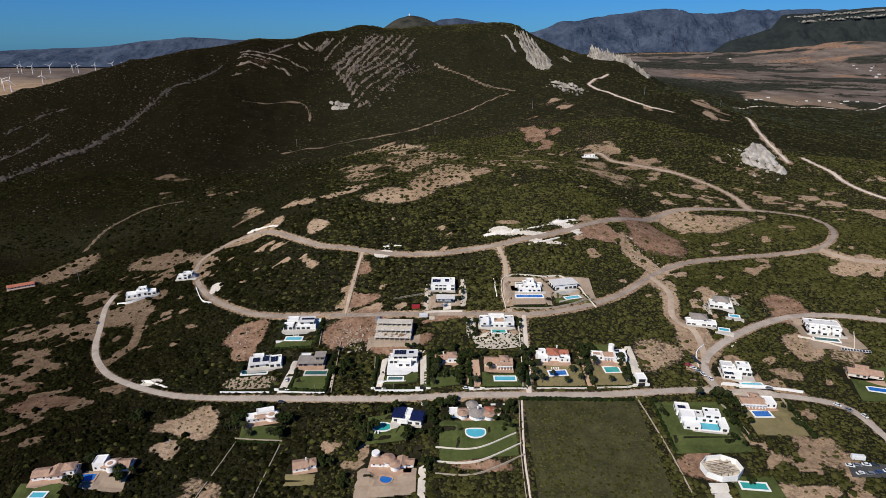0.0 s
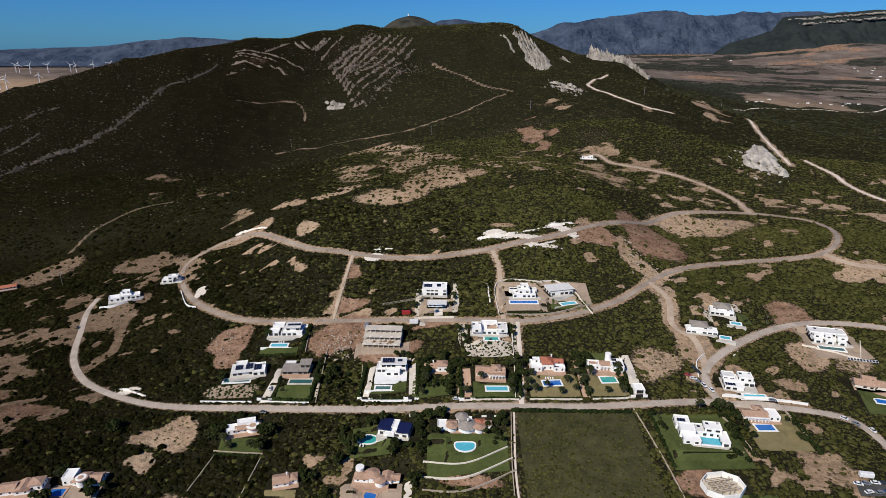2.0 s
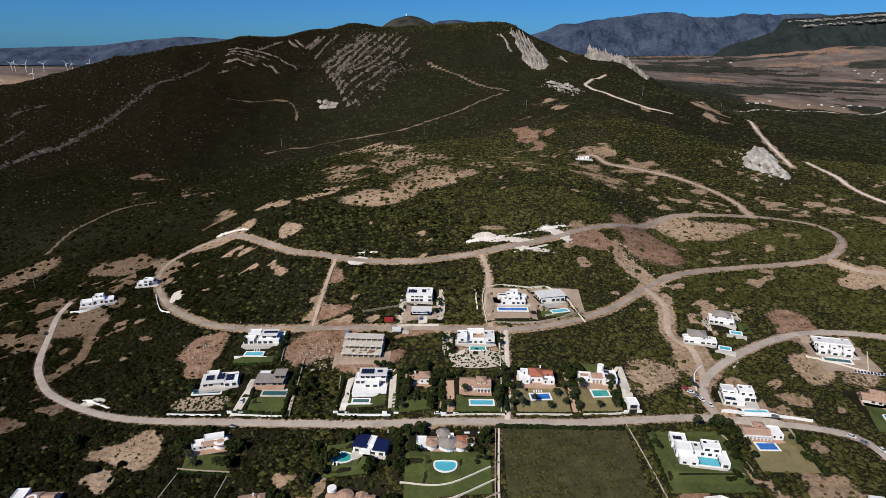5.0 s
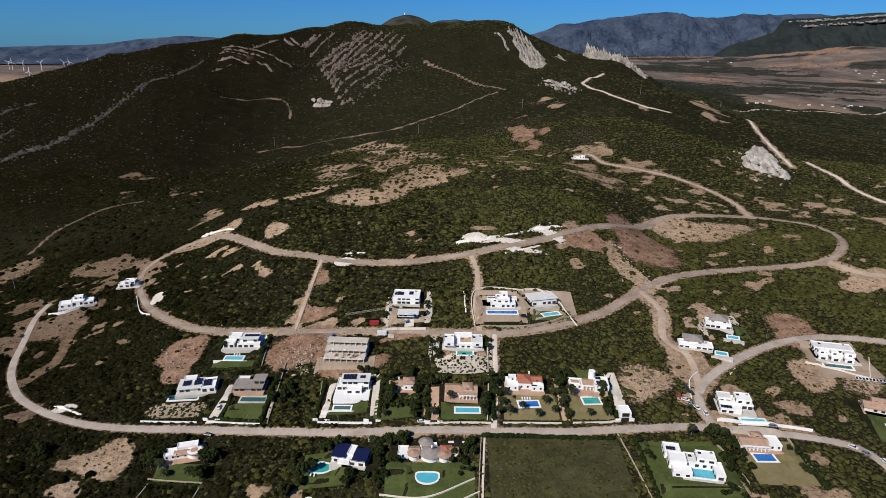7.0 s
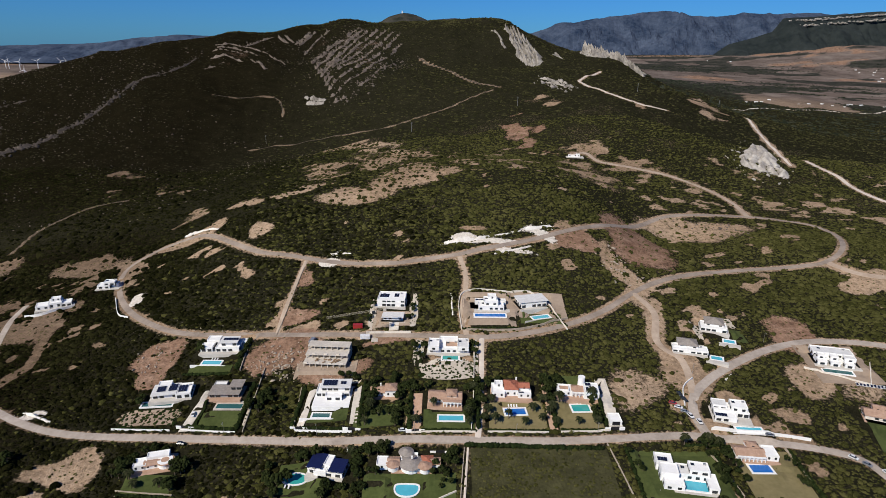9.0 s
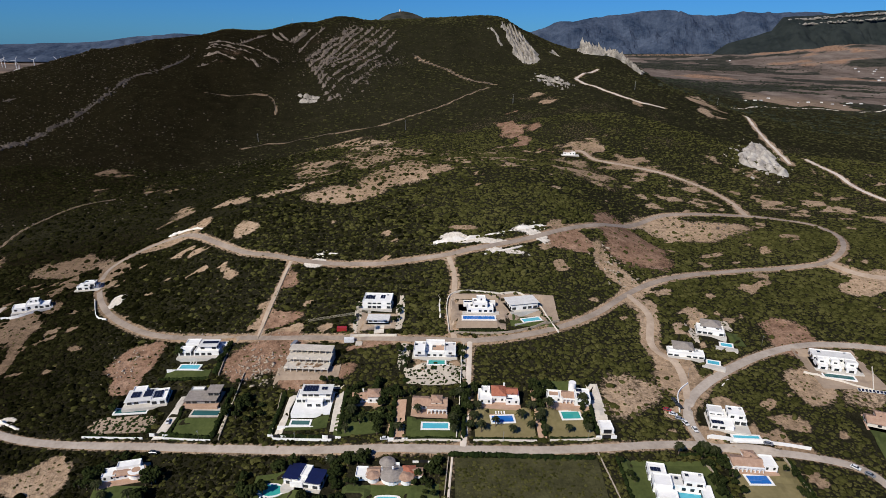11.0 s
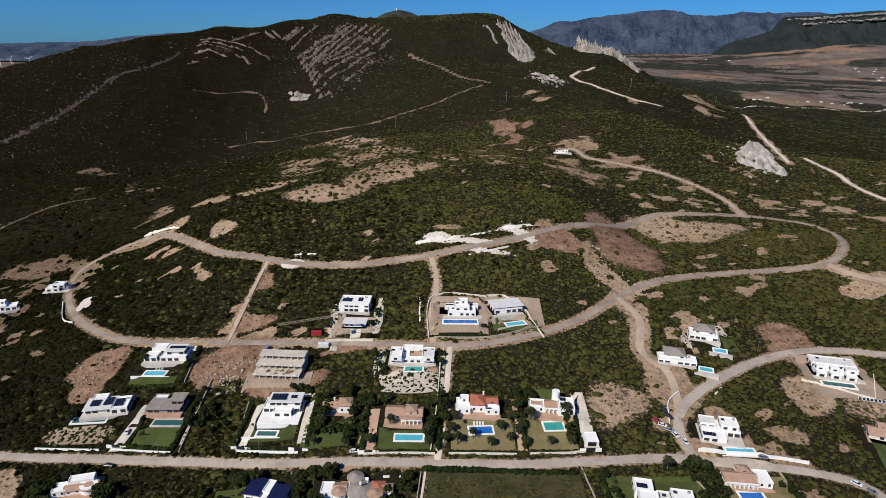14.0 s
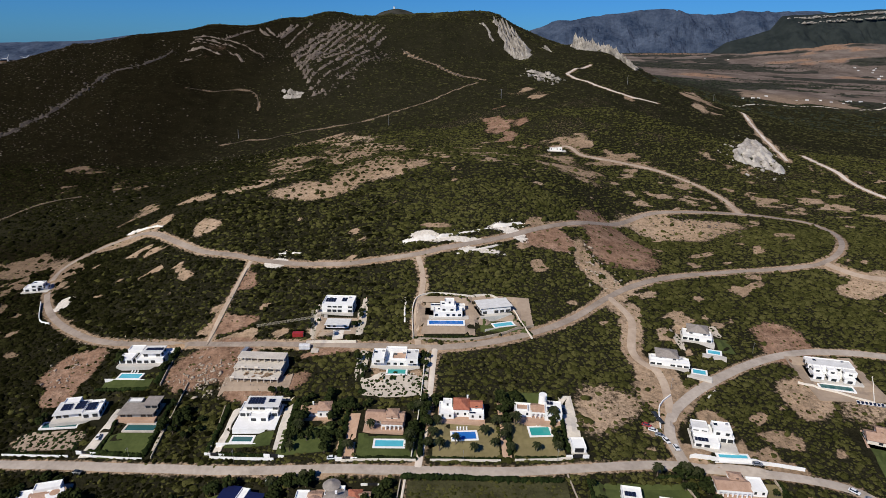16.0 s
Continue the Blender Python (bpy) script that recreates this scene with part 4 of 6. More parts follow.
h = villa("great", "sprawling white villa on a green lawn", -10, [
    (-14, 2, 9, 10, 0, 3.4, "flat", "wide"), (-13, -6, 9, 8, 0, 5.6, "flat", "wide"), (-4, -3, 16, 8, 0, 3.4, "gravel", "wide"), (2, -2, 10, 7, 3.45, 2.6, "flat", "band"),
    (-12, -12, 10, 6, 0, 3.0, "flat", "wide"), (10, -11, 5, 11, 0, 3.0, "flat", "band")], WHITE, PALEDECK, (-14, -13.5, 15, 12.5))
solar_array(h, -12, 6, 3.8, 3, 2)
swimming_pool("great", POOL_CYAN, "turquoise pool set in a white terrace", -10)
h = villa("porch", "white villa with a tiled roof over an arcaded porch", -6, [
    (-11, -4, 15, 8, 0, 3.0, "tile", "none"), (4, -4, 7, 9, 0, 3.4, "flat", "small"), (-4, 1, 6, 5, 3.0, 2.2, "hip", "small")], WHITE, TERRACE)
arcade(h, -11, -5.6, 7, 2.1, 2.8)
swimming_pool("porch", POOL_BLUE, "blue pool before the porch", 0, "box", (-6, -3.4, 6, -3.3, PALEDECK))
h = villa("farright", "long cream villa with clay tile roofs on a lawn", -22, [
    (-11, -5, 12, 9, 0, 3.0, "cream", "wide"), (0, -3, 11, 9, 0, 3.0, "cream", "wide"), (-6, 0, 8, 6, 3.0, 2.4, "cream", "small")], CREAM, TERRACE)
swimming_pool("farright", POOL_BLUE, "blue pool edged in white on a lawn", -16)
h = villa("curved", "white villa of round rooms with conical tile roofs", 0, [
    (-17, -3, 6, 7, 0, 3.2, "flat", "small"), (-11, -2, 6, 6, 0, 3.0, "tile", "small"), (-4, 1, 9, 6, 0, 3.2, "flat", "small"), (7, -2, 6, 7, 0, 3.2, "redhip", "small"), (12, -1, 5, 5, 0, 2.8, "tile", "small")], WHITE, TERRACE, (-9, -5, 13, 8))
round_tower(h, 1.5, -0.5, 5.8, 0, 2.7, WHITE, GREYTILE, 1.6)
round_tower(h, -1.5, 7, 3.4, 0, 3.4, WHITE, GREYTILE, 1.5)
round_tower(h, 9, -3, 3.2, 0, 3.0, WHITE, TILE, 0.9)
round_tower(h, -8, -2, 3.0, 0, 3.0, WHITE, TILE, 0.9)
chimney(h, 2, -0.5, 4.8, 1.0)
swimming_pool("curved", POOL_CYAN, "crescent turquoise pool edged in white", 0, "kidney")
h = villa("navy", "low white villa roofed with navy solar sheets", -10, [
    (-10, -5, 10, 11, 0, 3.2, "none", "band"), (0, -6, 10, 10, 0, 3.0, "none", "band"), (-2, -2, 4, 8, 3.2, 0.9, "flat", "none"), (-6, -6.5, 7, 3, 0, 2.6, "flat", "none")])
part("solar_roof", slab(-10.6, -5.6, 3.22, -2.1, 6.5, 3.5, 0.03), NAVY, h)
part("solar_roof", slab(2.1, -6.6, 3.02, 10.6, 4.5, 3.3, 0.03), NAVY, h)
swimming_pool("navy", POOL_TEAL, "round teal pool edged in white", 0, "oval")
h = villa("clay", "white villa with round clay-coloured terraces", 16, [
    (-11, -4, 7, 7, 0, 3.2, "flat", "small"), (-4, 0, 12, 5, 0, 5.0, "flat", "small"), (-5, -4, 8, 5, 0, 3.0, "tile", "small")], WHITE, TERRACE)
round_tower(h, 6, -2, 4.2, 0, 3.0, WHITE, TERRACE, 0.2)
h = villa("small", "small white cottage with a tiled roof", 14, [(-7, -4, 9, 8, 0, 2.9, "tile", "small"), (2, -3, 5, 6, 0, 3.4, "hip", "small")], WHITE, TERRACE)
chimney(h, 1, 1, 3.2, 1.6)
h = villa("round", "white villa of round rooms under clay tile roofs", -4, [
    (-12, -3, 8, 7, 0, 3.0, "tile", "small"), (4, -3, 6, 7, 0, 3.0, "tile", "small"), (9.5, -2, 5, 5, 0, 2.7, "tile", "small")], WHITE, TERRACE)
round_tower(h, -2, 1, 4.0, 0, 3.4, WHITE, TILE, 1.3)
round_tower(h, 3.4, -3.4, 3.0, 0, 3.2, WHITE, TILE, 0.9)
round_tower(h, -10, 4, 2.6, 0, 4.6)
swimming_pool("round", POOL_BLUE, "small drop-shaped blue pool", -15, "kidney", None, TERRACE)
h = villa("southwest", "white villa with clay roofs above a blue pool", 6, [
    (-10, -2, 7, 8, 0, 5.6, "flat", "small"), (-4, -3, 8, 8, 0, 3.2, "tile", "small"), (4, -4, 8, 8, 0, 3.2, "tile", "small")], WHITE, TERRACE)
round_tower(h, 1, -2, 3.0, 0, 4.4, WHITE, TERRACE, 0.2)
swimming_pool("southwest", POOL_BLUE, "blue pool in a clay-paved terrace", 4, "box", None, TERRACE)
h = villa("lowwest", "cream villa with shallow clay tile roofs", 12, [
    (-11, -4, 9, 8, 0, 3.0, "tile", "small"), (-2, -5, 8, 9, 0, 3.0, "tile", "small"), (5, -3, 7, 7, 0, 4.6, "hip", "small")], WHITE, TERRACE)
swimming_pool("lowwest", POOL_CYAN, "turquoise pool at the edge of a lawn")


def concrete_shell():
    """The unfinished house: three set-back floors of bare slabs on columns."""
    cx, cy, hw, hd = PLOTS["shell"]
    s = thing("building_shell", pose(cx, cy, gz(cx, cy) - 0.2, 0, 0, -3), "unfinished house of bare concrete slabs on columns", "building")
    floors = ((-10.5, 9, 0.0), (-10, 9, 2.5), (-4, 9, 5.0), (2, 9, 7.4))
    for k, (y0, y1, z) in enumerate(floors):
        part("floor_slab", slab(-12.5, y0, z, 12.5, y1, z + 0.35, 0.03), CONCRETE, s)
        if k < 3:
            edge, rise = floors[k + 1][0], floors[k + 1][2] - z
            for x in np.linspace(-12, 12, 8):
                for y in (edge + 0.4, (edge + 9) / 2, 8.0):
                    c = part("column", slab(-0.2, -0.2, 0.35, 0.2, 0.2, rise), CONCRETE, s)
                    c.matrix_basis = pose(x, y, z)
            for x in (-7.5, -2.0, 4.5, 9.0):
                w = part("partition_wall", slab(-0.1, edge + 1.5, 0.36, 0.1, 8.5, rise - 0.05), CREAM, s)
                w.matrix_basis = pose(x, 0, z)
    part("wall", slab(-12.3, 8.6, -3.0, 12.3, 8.95, 7.4), CREAM, s)
    for k in range(7):
        o = part("parapet_block", slab(0, 0, 0, 1.9, 0.25, 0.7), CREAM, s)
        o.matrix_basis = pose(-12 + k * 3.5, -3.6 if k % 2 else -9.6, 5.36 if k % 2 else 2.86)
    part("foundation", slab(-13, -10.5, -4, 13, 9.5, 0.0), CONCRETE, s)
    for k in range(14):
        o = part("board_stack", slab(-0.9, -0.5, 0, 0.9, 0.5, 0.4), WOODDECK, s)
        o.matrix_basis = pose(random.uniform(-11, 11), random.uniform(-8.5, -4.8), 2.86, 0, 0, random.uniform(0, 90))


concrete_shell()


def roofless_house():
    """The many-sided house without a roof: outer walls, a grid of room walls, and a floor."""
    cx, cy, hw, hd = PLOTS["ruin"]
    s = thing("roofless_house", pose(cx, cy, gz(cx, cy) + 0.2, 0, 0, 12), "roofless many-sided house of bare walls", "building")
    o = ring(0, 0, 10.5, 8.5, 8, 0.3, 0.3 + 2 * math.pi)
    part("floor_slab", prism(o, -4, 0.1), CONCRETE, s)
    for i in range(8):
        (x0, y0), (x1, y1) = o[i], o[(i + 1) % 8]
        w = part("outer_wall", slab(0, -0.15, 0.1, math.dist(o[i], o[(i + 1) % 8]), 0.15, 3.2), WHITE, s)
        w.matrix_basis = pose(x0, y0, 0, 0, 0, math.degrees(math.atan2(y1 - y0, x1 - x0)))
    for k in range(5):
        part("room_wall", slab(-7 + 3.2 * k, -5.5 + (k % 2), 0.12, -6.75 + 3.2 * k, 5.5 - (k % 3), 2.7), CONCRETE, s)
    for k in range(3):
        part("room_wall", slab(-7.5, -3.2 + 3 * k, 0.12, 7.0, -2.95 + 3 * k, 2.6), CONCRETE, s)
    for k in range(9):
        part("beam", slab(-7.5, -4.6 + 1.1 * k, 2.72, 6.5 - (k % 3) * 2, -4.45 + 1.1 * k, 2.9), WOODDECK, s)


roofless_house()
swimming_pool("ruin", POOL_TEAL, "green pool in a lawn beside the unfinished house", -6)


def truss(bm, p0, p1, w, n):
    """A square lattice beam."""
    p0, p1 = Vector(p0), Vector(p1)
    ax = (p1 - p0).normalized()
    u = ax.orthogonal().normalized()
    v = ax.cross(u)
    corner = [(u * a + v * b) * w / 2 for a, b in ((1, 1), (-1, 1), (-1, -1), (1, -1))]

    def bar(a, b, r):
        d = (b - a).normalized()
        s, t = d.orthogonal().normalized() * r, d.cross(d.orthogonal().normalized()) * r
        lo = [bm.verts.new(a + q) for q in (s, t, -s, -t)]
        hi = [bm.verts.new(b + q) for q in (s, t, -s, -t)]
        for i in range(4):
            bm.faces.new((lo[i], lo[(i + 1) % 4], hi[(i + 1) % 4], hi[i]))

    for c in corner:
        bar(p0 + c, p1 + c, 0.05)
    for k in range(n):
        a, b = p0.lerp(p1, k / n), p0.lerp(p1, (k + 1) / n)
        for i in range(4):
            bar(a + corner[i], b + corner[(i + 1) % 4], 0.025)
    return bm


def tower_crane(x, y, h, reach):
    c = thing("tower_crane", pose(x, y, gz(x, y), 0, 0, 0), "pale steel tower crane beside the unfinished house", "crane")
    part("mast", truss(bmesh.new(), (0, 0, 0), (0, 0, h), 1.1, 14), YELLOW, c)
    part("jib", truss(bmesh.new(), (1.0, 0, h), (-reach, -reach * 0.5, h + 0.8), 0.9, 16), YELLOW, c)
    part("counter_jib", truss(bmesh.new(), (0, 0, h), (7, 3.5, h), 0.9, 4), YELLOW, c)
    part("apex", truss(bmesh.new(), (0, 0, h), (0, 0, h + 4), 0.8, 3), YELLOW, c)
    part("counterweight", slab(5.4, 2.2, h - 1.6, 7.2, 4.2, h - 0.2), CONCRETE, c)
    part("cab", slab(-0.9, -2.0, h - 2.0, 0.9, -0.6, h - 0.2, 0.1), GLASS, c)
    part("base_block", slab(-2, -2, -0.5, 2, 2, 0.5), CONCRETE, c)


tower_crane(-8, 389, 20, 26)


# ---- gardens ----
def draped(name, outline, material, label, lift=0.3, category="garden", kind="structure"):
    """A patch of ground cover that follows the slope, with an edge that goes down into it."""
    xs, ys = [p[0] for p in outline], [p[1] for p in outline]
    bm = bmesh.new()
    vs = [bm.verts.new((x, y, 0)) for x, y in outline]
    bm.faces.new(vs)
    for axis, lo, hi in ((0, min(xs), max(xs)), (1, min(ys), max(ys))):
        k = lo + 2.5
        while k < hi - 0.5:
            co, no = Vector((0, 0, 0)), Vector((0, 0, 0))
            co[axis], no[axis] = k, 1
            bmesh.ops.bisect_plane(bm, geom=bm.verts[:] + bm.edges[:] + bm.faces[:], plane_co=co, plane_no=no)
            k += 2.5
    edge = [e for e in bm.edges if e.is_boundary]
    ret = bmesh.ops.extrude_edge_only(bm, edges=edge)
    low = {g for g in ret["geom"] if isinstance(g, bmesh.types.BMVert)}
    for v in bm.verts:
        v.co.z = gz(v.co.x, v.co.y) + (-0.6 if v in low else lift)
    bmesh.ops.recalc_face_normals(bm, faces=bm.faces)
    ob = part(name, bm, material)
    return tagged(ob, label, category, kind=kind)


def quad(x0, y0, x1, y1, skew=0.0):
    return [(x0, y0), (x1, y0), (x1 + skew, y1), (x0 + skew, y1)]


GREEN, DRIED, EARTH = "green mown garden lawn", "dry yellowing garden lawn", "bare trodden garden earth"
LAWNS = [
    ("lawn", quad(24, 313, 50, 325), LAWN, GREEN), ("lawn", quad(57, 312, 86, 331), DRYLAWN, DRIED), ("lawn", quad(92, 312, 114, 332), DRYLAWN, DRIED),
    ("lawn", quad(92, 342, 112, 352), LAWN, GREEN), ("lawn", quad(-12, 318, 12, 333), LAWN, GREEN), ("lawn", quad(-96, 326, -74, 339), LAWN, GREEN),
    ("lawn", quad(-118, 372, -92, 378), LAWN, GREEN), ("lawn", quad(-37, 325, -16, 333), LAWN, GREEN), ("lawn", quad(122, 260, 162, 300), LAWN, GREEN),
    ("lawn", quad(170, 272, 198, 300), DRYLAWN, DRIED), ("lawn", quad(246, 302, 282, 334, 8), LAWN, GREEN), ("lawn", quad(-2, 262, 40, 286), LAWN, GREEN),
    ("lawn", quad(-44, 280, -20, 300), LAWN, GREEN), ("lawn", quad(-118, 288, -94, 298), LAWN, GREEN), ("lawn", quad(-84, 256, -68, 262), DRYLAWN, DRIED),
    ("garden_earth", quad(-46, 246, -14, 262), BARELAWN, EARTH), ("garden_earth", quad(-196, 250, -166, 262), BARELAWN, EARTH), ("lawn", quad(-216, 240, -194, 250), LAWN, GREEN),
    ("garden_earth", quad(46, 394, 79, 423), BARELAWN, EARTH), ("garden_earth", quad(82, 409, 106, 425), BARELAWN, EARTH), ("garden_earth", quad(246, 353, 282, 388), BARELAWN, EARTH), ("garden_earth", quad(-11, 399, 13, 414), BARELAWN, EARTH), ("lawn", quad(82, 397, 108, 408), LAWN, GREEN),
    ("garden_earth", quad(-52, 360, -16, 372), BARELAWN, EARTH), ("lawn", quad(212, 388, 220, 400), LAWN, GREEN),
    ("driveway", quad(-105, 327, -100, 356, 4), CONCRETE, "pale concrete driveway"),
    ("driveway", quad(-42, 322, -38, 350, 2), CONCRETE, "pale concrete driveway"), ("driveway", quad(-14, 322, -10, 350, -1), CONCRETE, "pale concrete driveway"),
    ("driveway", quad(117, 322, 123, 350, 0), CONCRETE, "pale concrete driveway"), ("driveway", quad(18, 312, 23, 340, 0), TERRACE, "clay-coloured driveway"),
    ("driveway", quad(87, 312, 91, 346, 0), TERRACE, "clay-coloured driveway"), ("driveway", quad(0, 396, 6, 404, 0), CONCRETE, "pale concrete driveway"),
    ("car_park", quad(203, 243, 236, 252, 3), DARKROAD, "dark asphalt car park"), ("driveway", quad(130, 230, 139, 239, 0), PALEDECK, "pale curved forecourt"), ("lawn", quad(143, 230, 164, 244, 0), LAWN, GREEN),
    ("driveway", quad(-13, 240, -9, 262, 0), CONCRETE, "pale concrete driveway"), ("field", quad(47, 232, 112, 300, 0), MEADOW, "dark olive meadow of low even scrub"),
]
DRYGRAVEL = plain("garden_gravel", (0.34, 0.29, 0.235), (0.52, 0.46, 0.385), 0.9, 0.95, 0.4, 0.05)
GRAVEL_WORDS = "pale gravel garden dotted with clipped round shrubs"
GRAVEL_GARDENS = [
    ((20, 350, 54, 366), 190), ((16, 362, 23, 386), 60), ((51, 360, 54.5, 384), 26), ((-14, 398, -9, 430), 26), ((11.5, 398, 18, 430), 30), ((-142, 331.5, -108, 344), 190),
    ((190, 389, 194, 410), 16), ((214, 402, 219, 414), 10), ((-30, 352, -12, 357), 24), ((-72, 326, -70, 352), 8),
]


def plot_outline(x0, y0, x1, y1, seed):
    """A rounded, uneven outline that fills a plot."""
    r = random.Random(seed)
    out = []
    for k in range(22):
        c, d = math.cos(2 * math.pi * k / 22), math.sin(2 * math.pi * k / 22)
        f = r.uniform(0.8, 1.05)
        out.append(((x0 + x1) / 2 + f * (x1 - x0) / 2 * math.copysign(abs(c) ** 0.6, c), (y0 + y1) / 2 + f * (y1 - y0) / 2 * math.copysign(abs(d) ** 0.6, d)))
    return out


LAWNS += [("gravel_garden", plot_outline(*box, k), BARELAWN if box[0] < -100 else DRYGRAVEL, GRAVEL_WORDS) for k, (box, _) in enumerate(GRAVEL_GARDENS)]
LAWNS += [("garden_earth", quad(76, 402, 112, 427), BARELAWN, EARTH), ("garden_earth", quad(47, 401, 75, 425), BARELAWN, EARTH)]
for name, outline, material, label in LAWNS:
    draped(name, outline, material, label)


def low_wall(points, h, t, material, label, name="garden_wall"):
    """A boundary wall that follows the slope."""
    p = curve(points, 3.0) if len(points) > 2 else np.linspace(points[0], points[1], max(2, int(math.dist(*points) / 3)))
    tan = np.gradient(p, axis=0)
    tan /= np.linalg.norm(tan, axis=1)[:, None]
    bm = bmesh.new()
    rows = []
    for (x, y), (a, b) in zip(p, tan):
        z = gz(x, y)
        rows.append([bm.verts.new((x + b * s * t / 2, y - a * s * t / 2, z + q)) for s, q in ((-1, -1.2), (-1, h), (1, h), (1, -1.2))])
    for r0, r1 in zip(rows, rows[1:]):
        for i in range(3):
            bm.faces.new((r0[i], r0[i + 1], r1[i + 1], r1[i]))
    bm.faces.new(rows[0]), bm.faces.new(rows[-1][::-1])
    bmesh.ops.recalc_face_normals(bm, faces=bm.faces)
    return tagged(part(name, bm, material), label, "wall")


WHITEWALL, STONE_WORDS = "white rendered garden wall along the road", "low dry-stone boundary wall"
for pts, h, mat in [
    ([(-142, 330), (-110, 328)], 1.0, WHITE), ([(-104, 328), (-74, 324)], 0.9, WHITE), ([(-42, 321), (-12, 316)], 1.2, WHITE), ([(18, 311.5), (50, 310.5)], 1.0, CREAM),
    ([(56, 310.5), (86, 310.2)], 1.0, CREAM), ([(92, 310.5), (116, 311)], 1.0, CREAM), ([(167, 313), (182, 311.5), (200, 310.5), (214, 308)], 1.6, WHITE),
    ([(160, 330), (164, 344), (172, 352)], 1.2, WHITE), ([(-14, 395.5), (14, 392)], 1.6, CREAM), ([(48, 391), (80, 391), (112, 403)], 1.4, STONEWALL),
    ([(-72, 402), (-68, 470)], 0.6, STONEWALL), ([(-88, 404), (-86, 372)], 1.2, STONEWALL), ([(-71, 372), (-70, 324)], 1.0, STONEWALL), ([(-45, 352), (-43, 322)], 1.4, STONEWALL),
    ([(52.5, 383), (50, 336), (48, 312)], 1.3, CREAM), ([(44.2, 300), (41.3, 264), (41, 230)], 0.9, STONEWALL), ([(-275, 462), (-262, 462), (-244, 474)], 2.0, WHITE),
    ([(-210, 470), (-196, 446), (-186, 440)], 1.6, WHITE), ([(113, 303), (118, 268), (121, 236)], 0.9, STONEWALL), ([(-120, 290), (-92, 287)], 0.8, STONEWALL),
    ([(-92, 287), (-98, 246)], 0.8, STONEWALL), ([(-118, 290), (-128, 246)], 0.6, STONEWALL), ([(-4, 272), (18, 268), (40, 276)], 1.0, CREAM), ([(-4, 263), (18, 260), (42, 269)], 1.1, CREAM),
    ([(-4, 256), (18, 253), (43, 262)], 1.0, STONEWALL), ([(110, 392), (96, 424), (74, 426), (46, 424), (45, 392)], 1.2, CREAM), ([(242, 366), (272, 352)], 1.2, CREAM),
    ([(272, 352), (284, 372)], 1.2, CREAM), ([(165, 272), (160, 300)], 1.2, STONEWALL), ([(200, 272), (198, 302)], 1.2, STONEWALL),
]:
    low_wall(pts, h, 0.4, mat, WHITEWALL if mat is WHITE else "cream rendered boundary wall" if mat is CREAM else STONE_WORDS)


# ---- foliage ----
def clump_mesh(seed, subdiv=1, flat=0.75, keep=-0.35, rough=0.32):
    """Corners and triangles of one uneven, half-round clump of leaves of radius 1."""
    bm = bmesh.new()
    bmesh.ops.create_icosphere(bm, subdivisions=subdiv, radius=1.0)
    for v in bm.verts:
        k = 1 + rough * (2 * noise.noise(v.co * 1.7 + Vector((seed * 7.3, 0, 0))) + 0.6 * noise.noise(v.co * 4.1 + Vector((0, seed * 3.1, 0))))
        v.co *= k
        v.co.z *= flat
    bmesh.ops.delete(bm, geom=[f for f in bm.faces if f.calc_center_median().z < keep], context="FACES")
    bmesh.ops.delete(bm, geom=[v for v in bm.verts if not v.link_faces], context="VERTS")
    bm.verts.index_update()
    co = np.array([v.co[:] for v in bm.verts])
    tri = np.array([[v.index for v in f.verts] for f in bm.faces])
    bm.free()
    return co, tri


def scatter(clumps, x, y, z, r, hgt, seed):
    """All clumps, turned and sized, as one list of corners and triangles."""
    rng = np.random.RandomState(seed)
    which = rng.randint(0, len(clumps), len(x))
    turn = rng.uniform(0, 2 * math.pi, len(x))
    cos, tris, base = [], [], 0
    for k, (co, tri) in enumerate(clumps):
        s = which == k
        n = int(s.sum())
        if not n:
            continue
        c, d = np.cos(turn[s])[:, None], np.sin(turn[s])[:, None]
        px = (co[None, :, 0] * c - co[None, :, 1] * d) * r[s][:, None] + x[s][:, None]
        py = (co[None, :, 0] * d + co[None, :, 1] * c) * r[s][:, None] * rng.uniform(0.8, 1.2, n)[:, None] + y[s][:, None]
        pz = co[None, :, 2] * (r[s] * hgt[s])[:, None] + z[s][:, None]
        cos.append(np.stack([px, py, pz], -1).reshape(-1, 3))
        tris.append((tri[None] + (np.arange(n) * len(co))[:, None, None] + base).reshape(-1, 3))
        base += n * len(co)
    return np.concatenate(cos), np.concatenate(tris)


def raw_mesh(name, co, tri, material, smooth_faces=False):
    me = bpy.data.meshes.new(name)
    me.vertices.add(len(co))
    me.vertices.foreach_set("co", co.astype(np.float32).ravel())
    me.loops.add(len(tri) * 3)
    me.loops.foreach_set("vertex_index", tri.astype(np.int32).ravel())
    me.polygons.add(len(tri))
    me.polygons.foreach_set("loop_start", np.arange(0, len(tri) * 3, 3, dtype=np.int32))
    if smooth_faces:
        me.polygons.foreach_set("use_smooth", np.ones(len(tri), bool))
    me.update(calc_edges=True)
    me.materials.append(material)
    return me


def occupied(x, y, margin):
    """Where houses, pools and gardens stand."""
    m = np.zeros(x.shape, bool)
    for cx, cy, w, d, _ in PADS:
        m |= (np.abs(x - cx) < w + margin) & (np.abs(y - cy) < d + margin)
    for _, o, _, _ in LAWNS:
        xs, ys = [p[0] for p in o], [p[1] for p in o]
        m |= (x > min(xs)) & (x < max(xs)) & (y > min(ys)) & (y < max(ys))
    return m


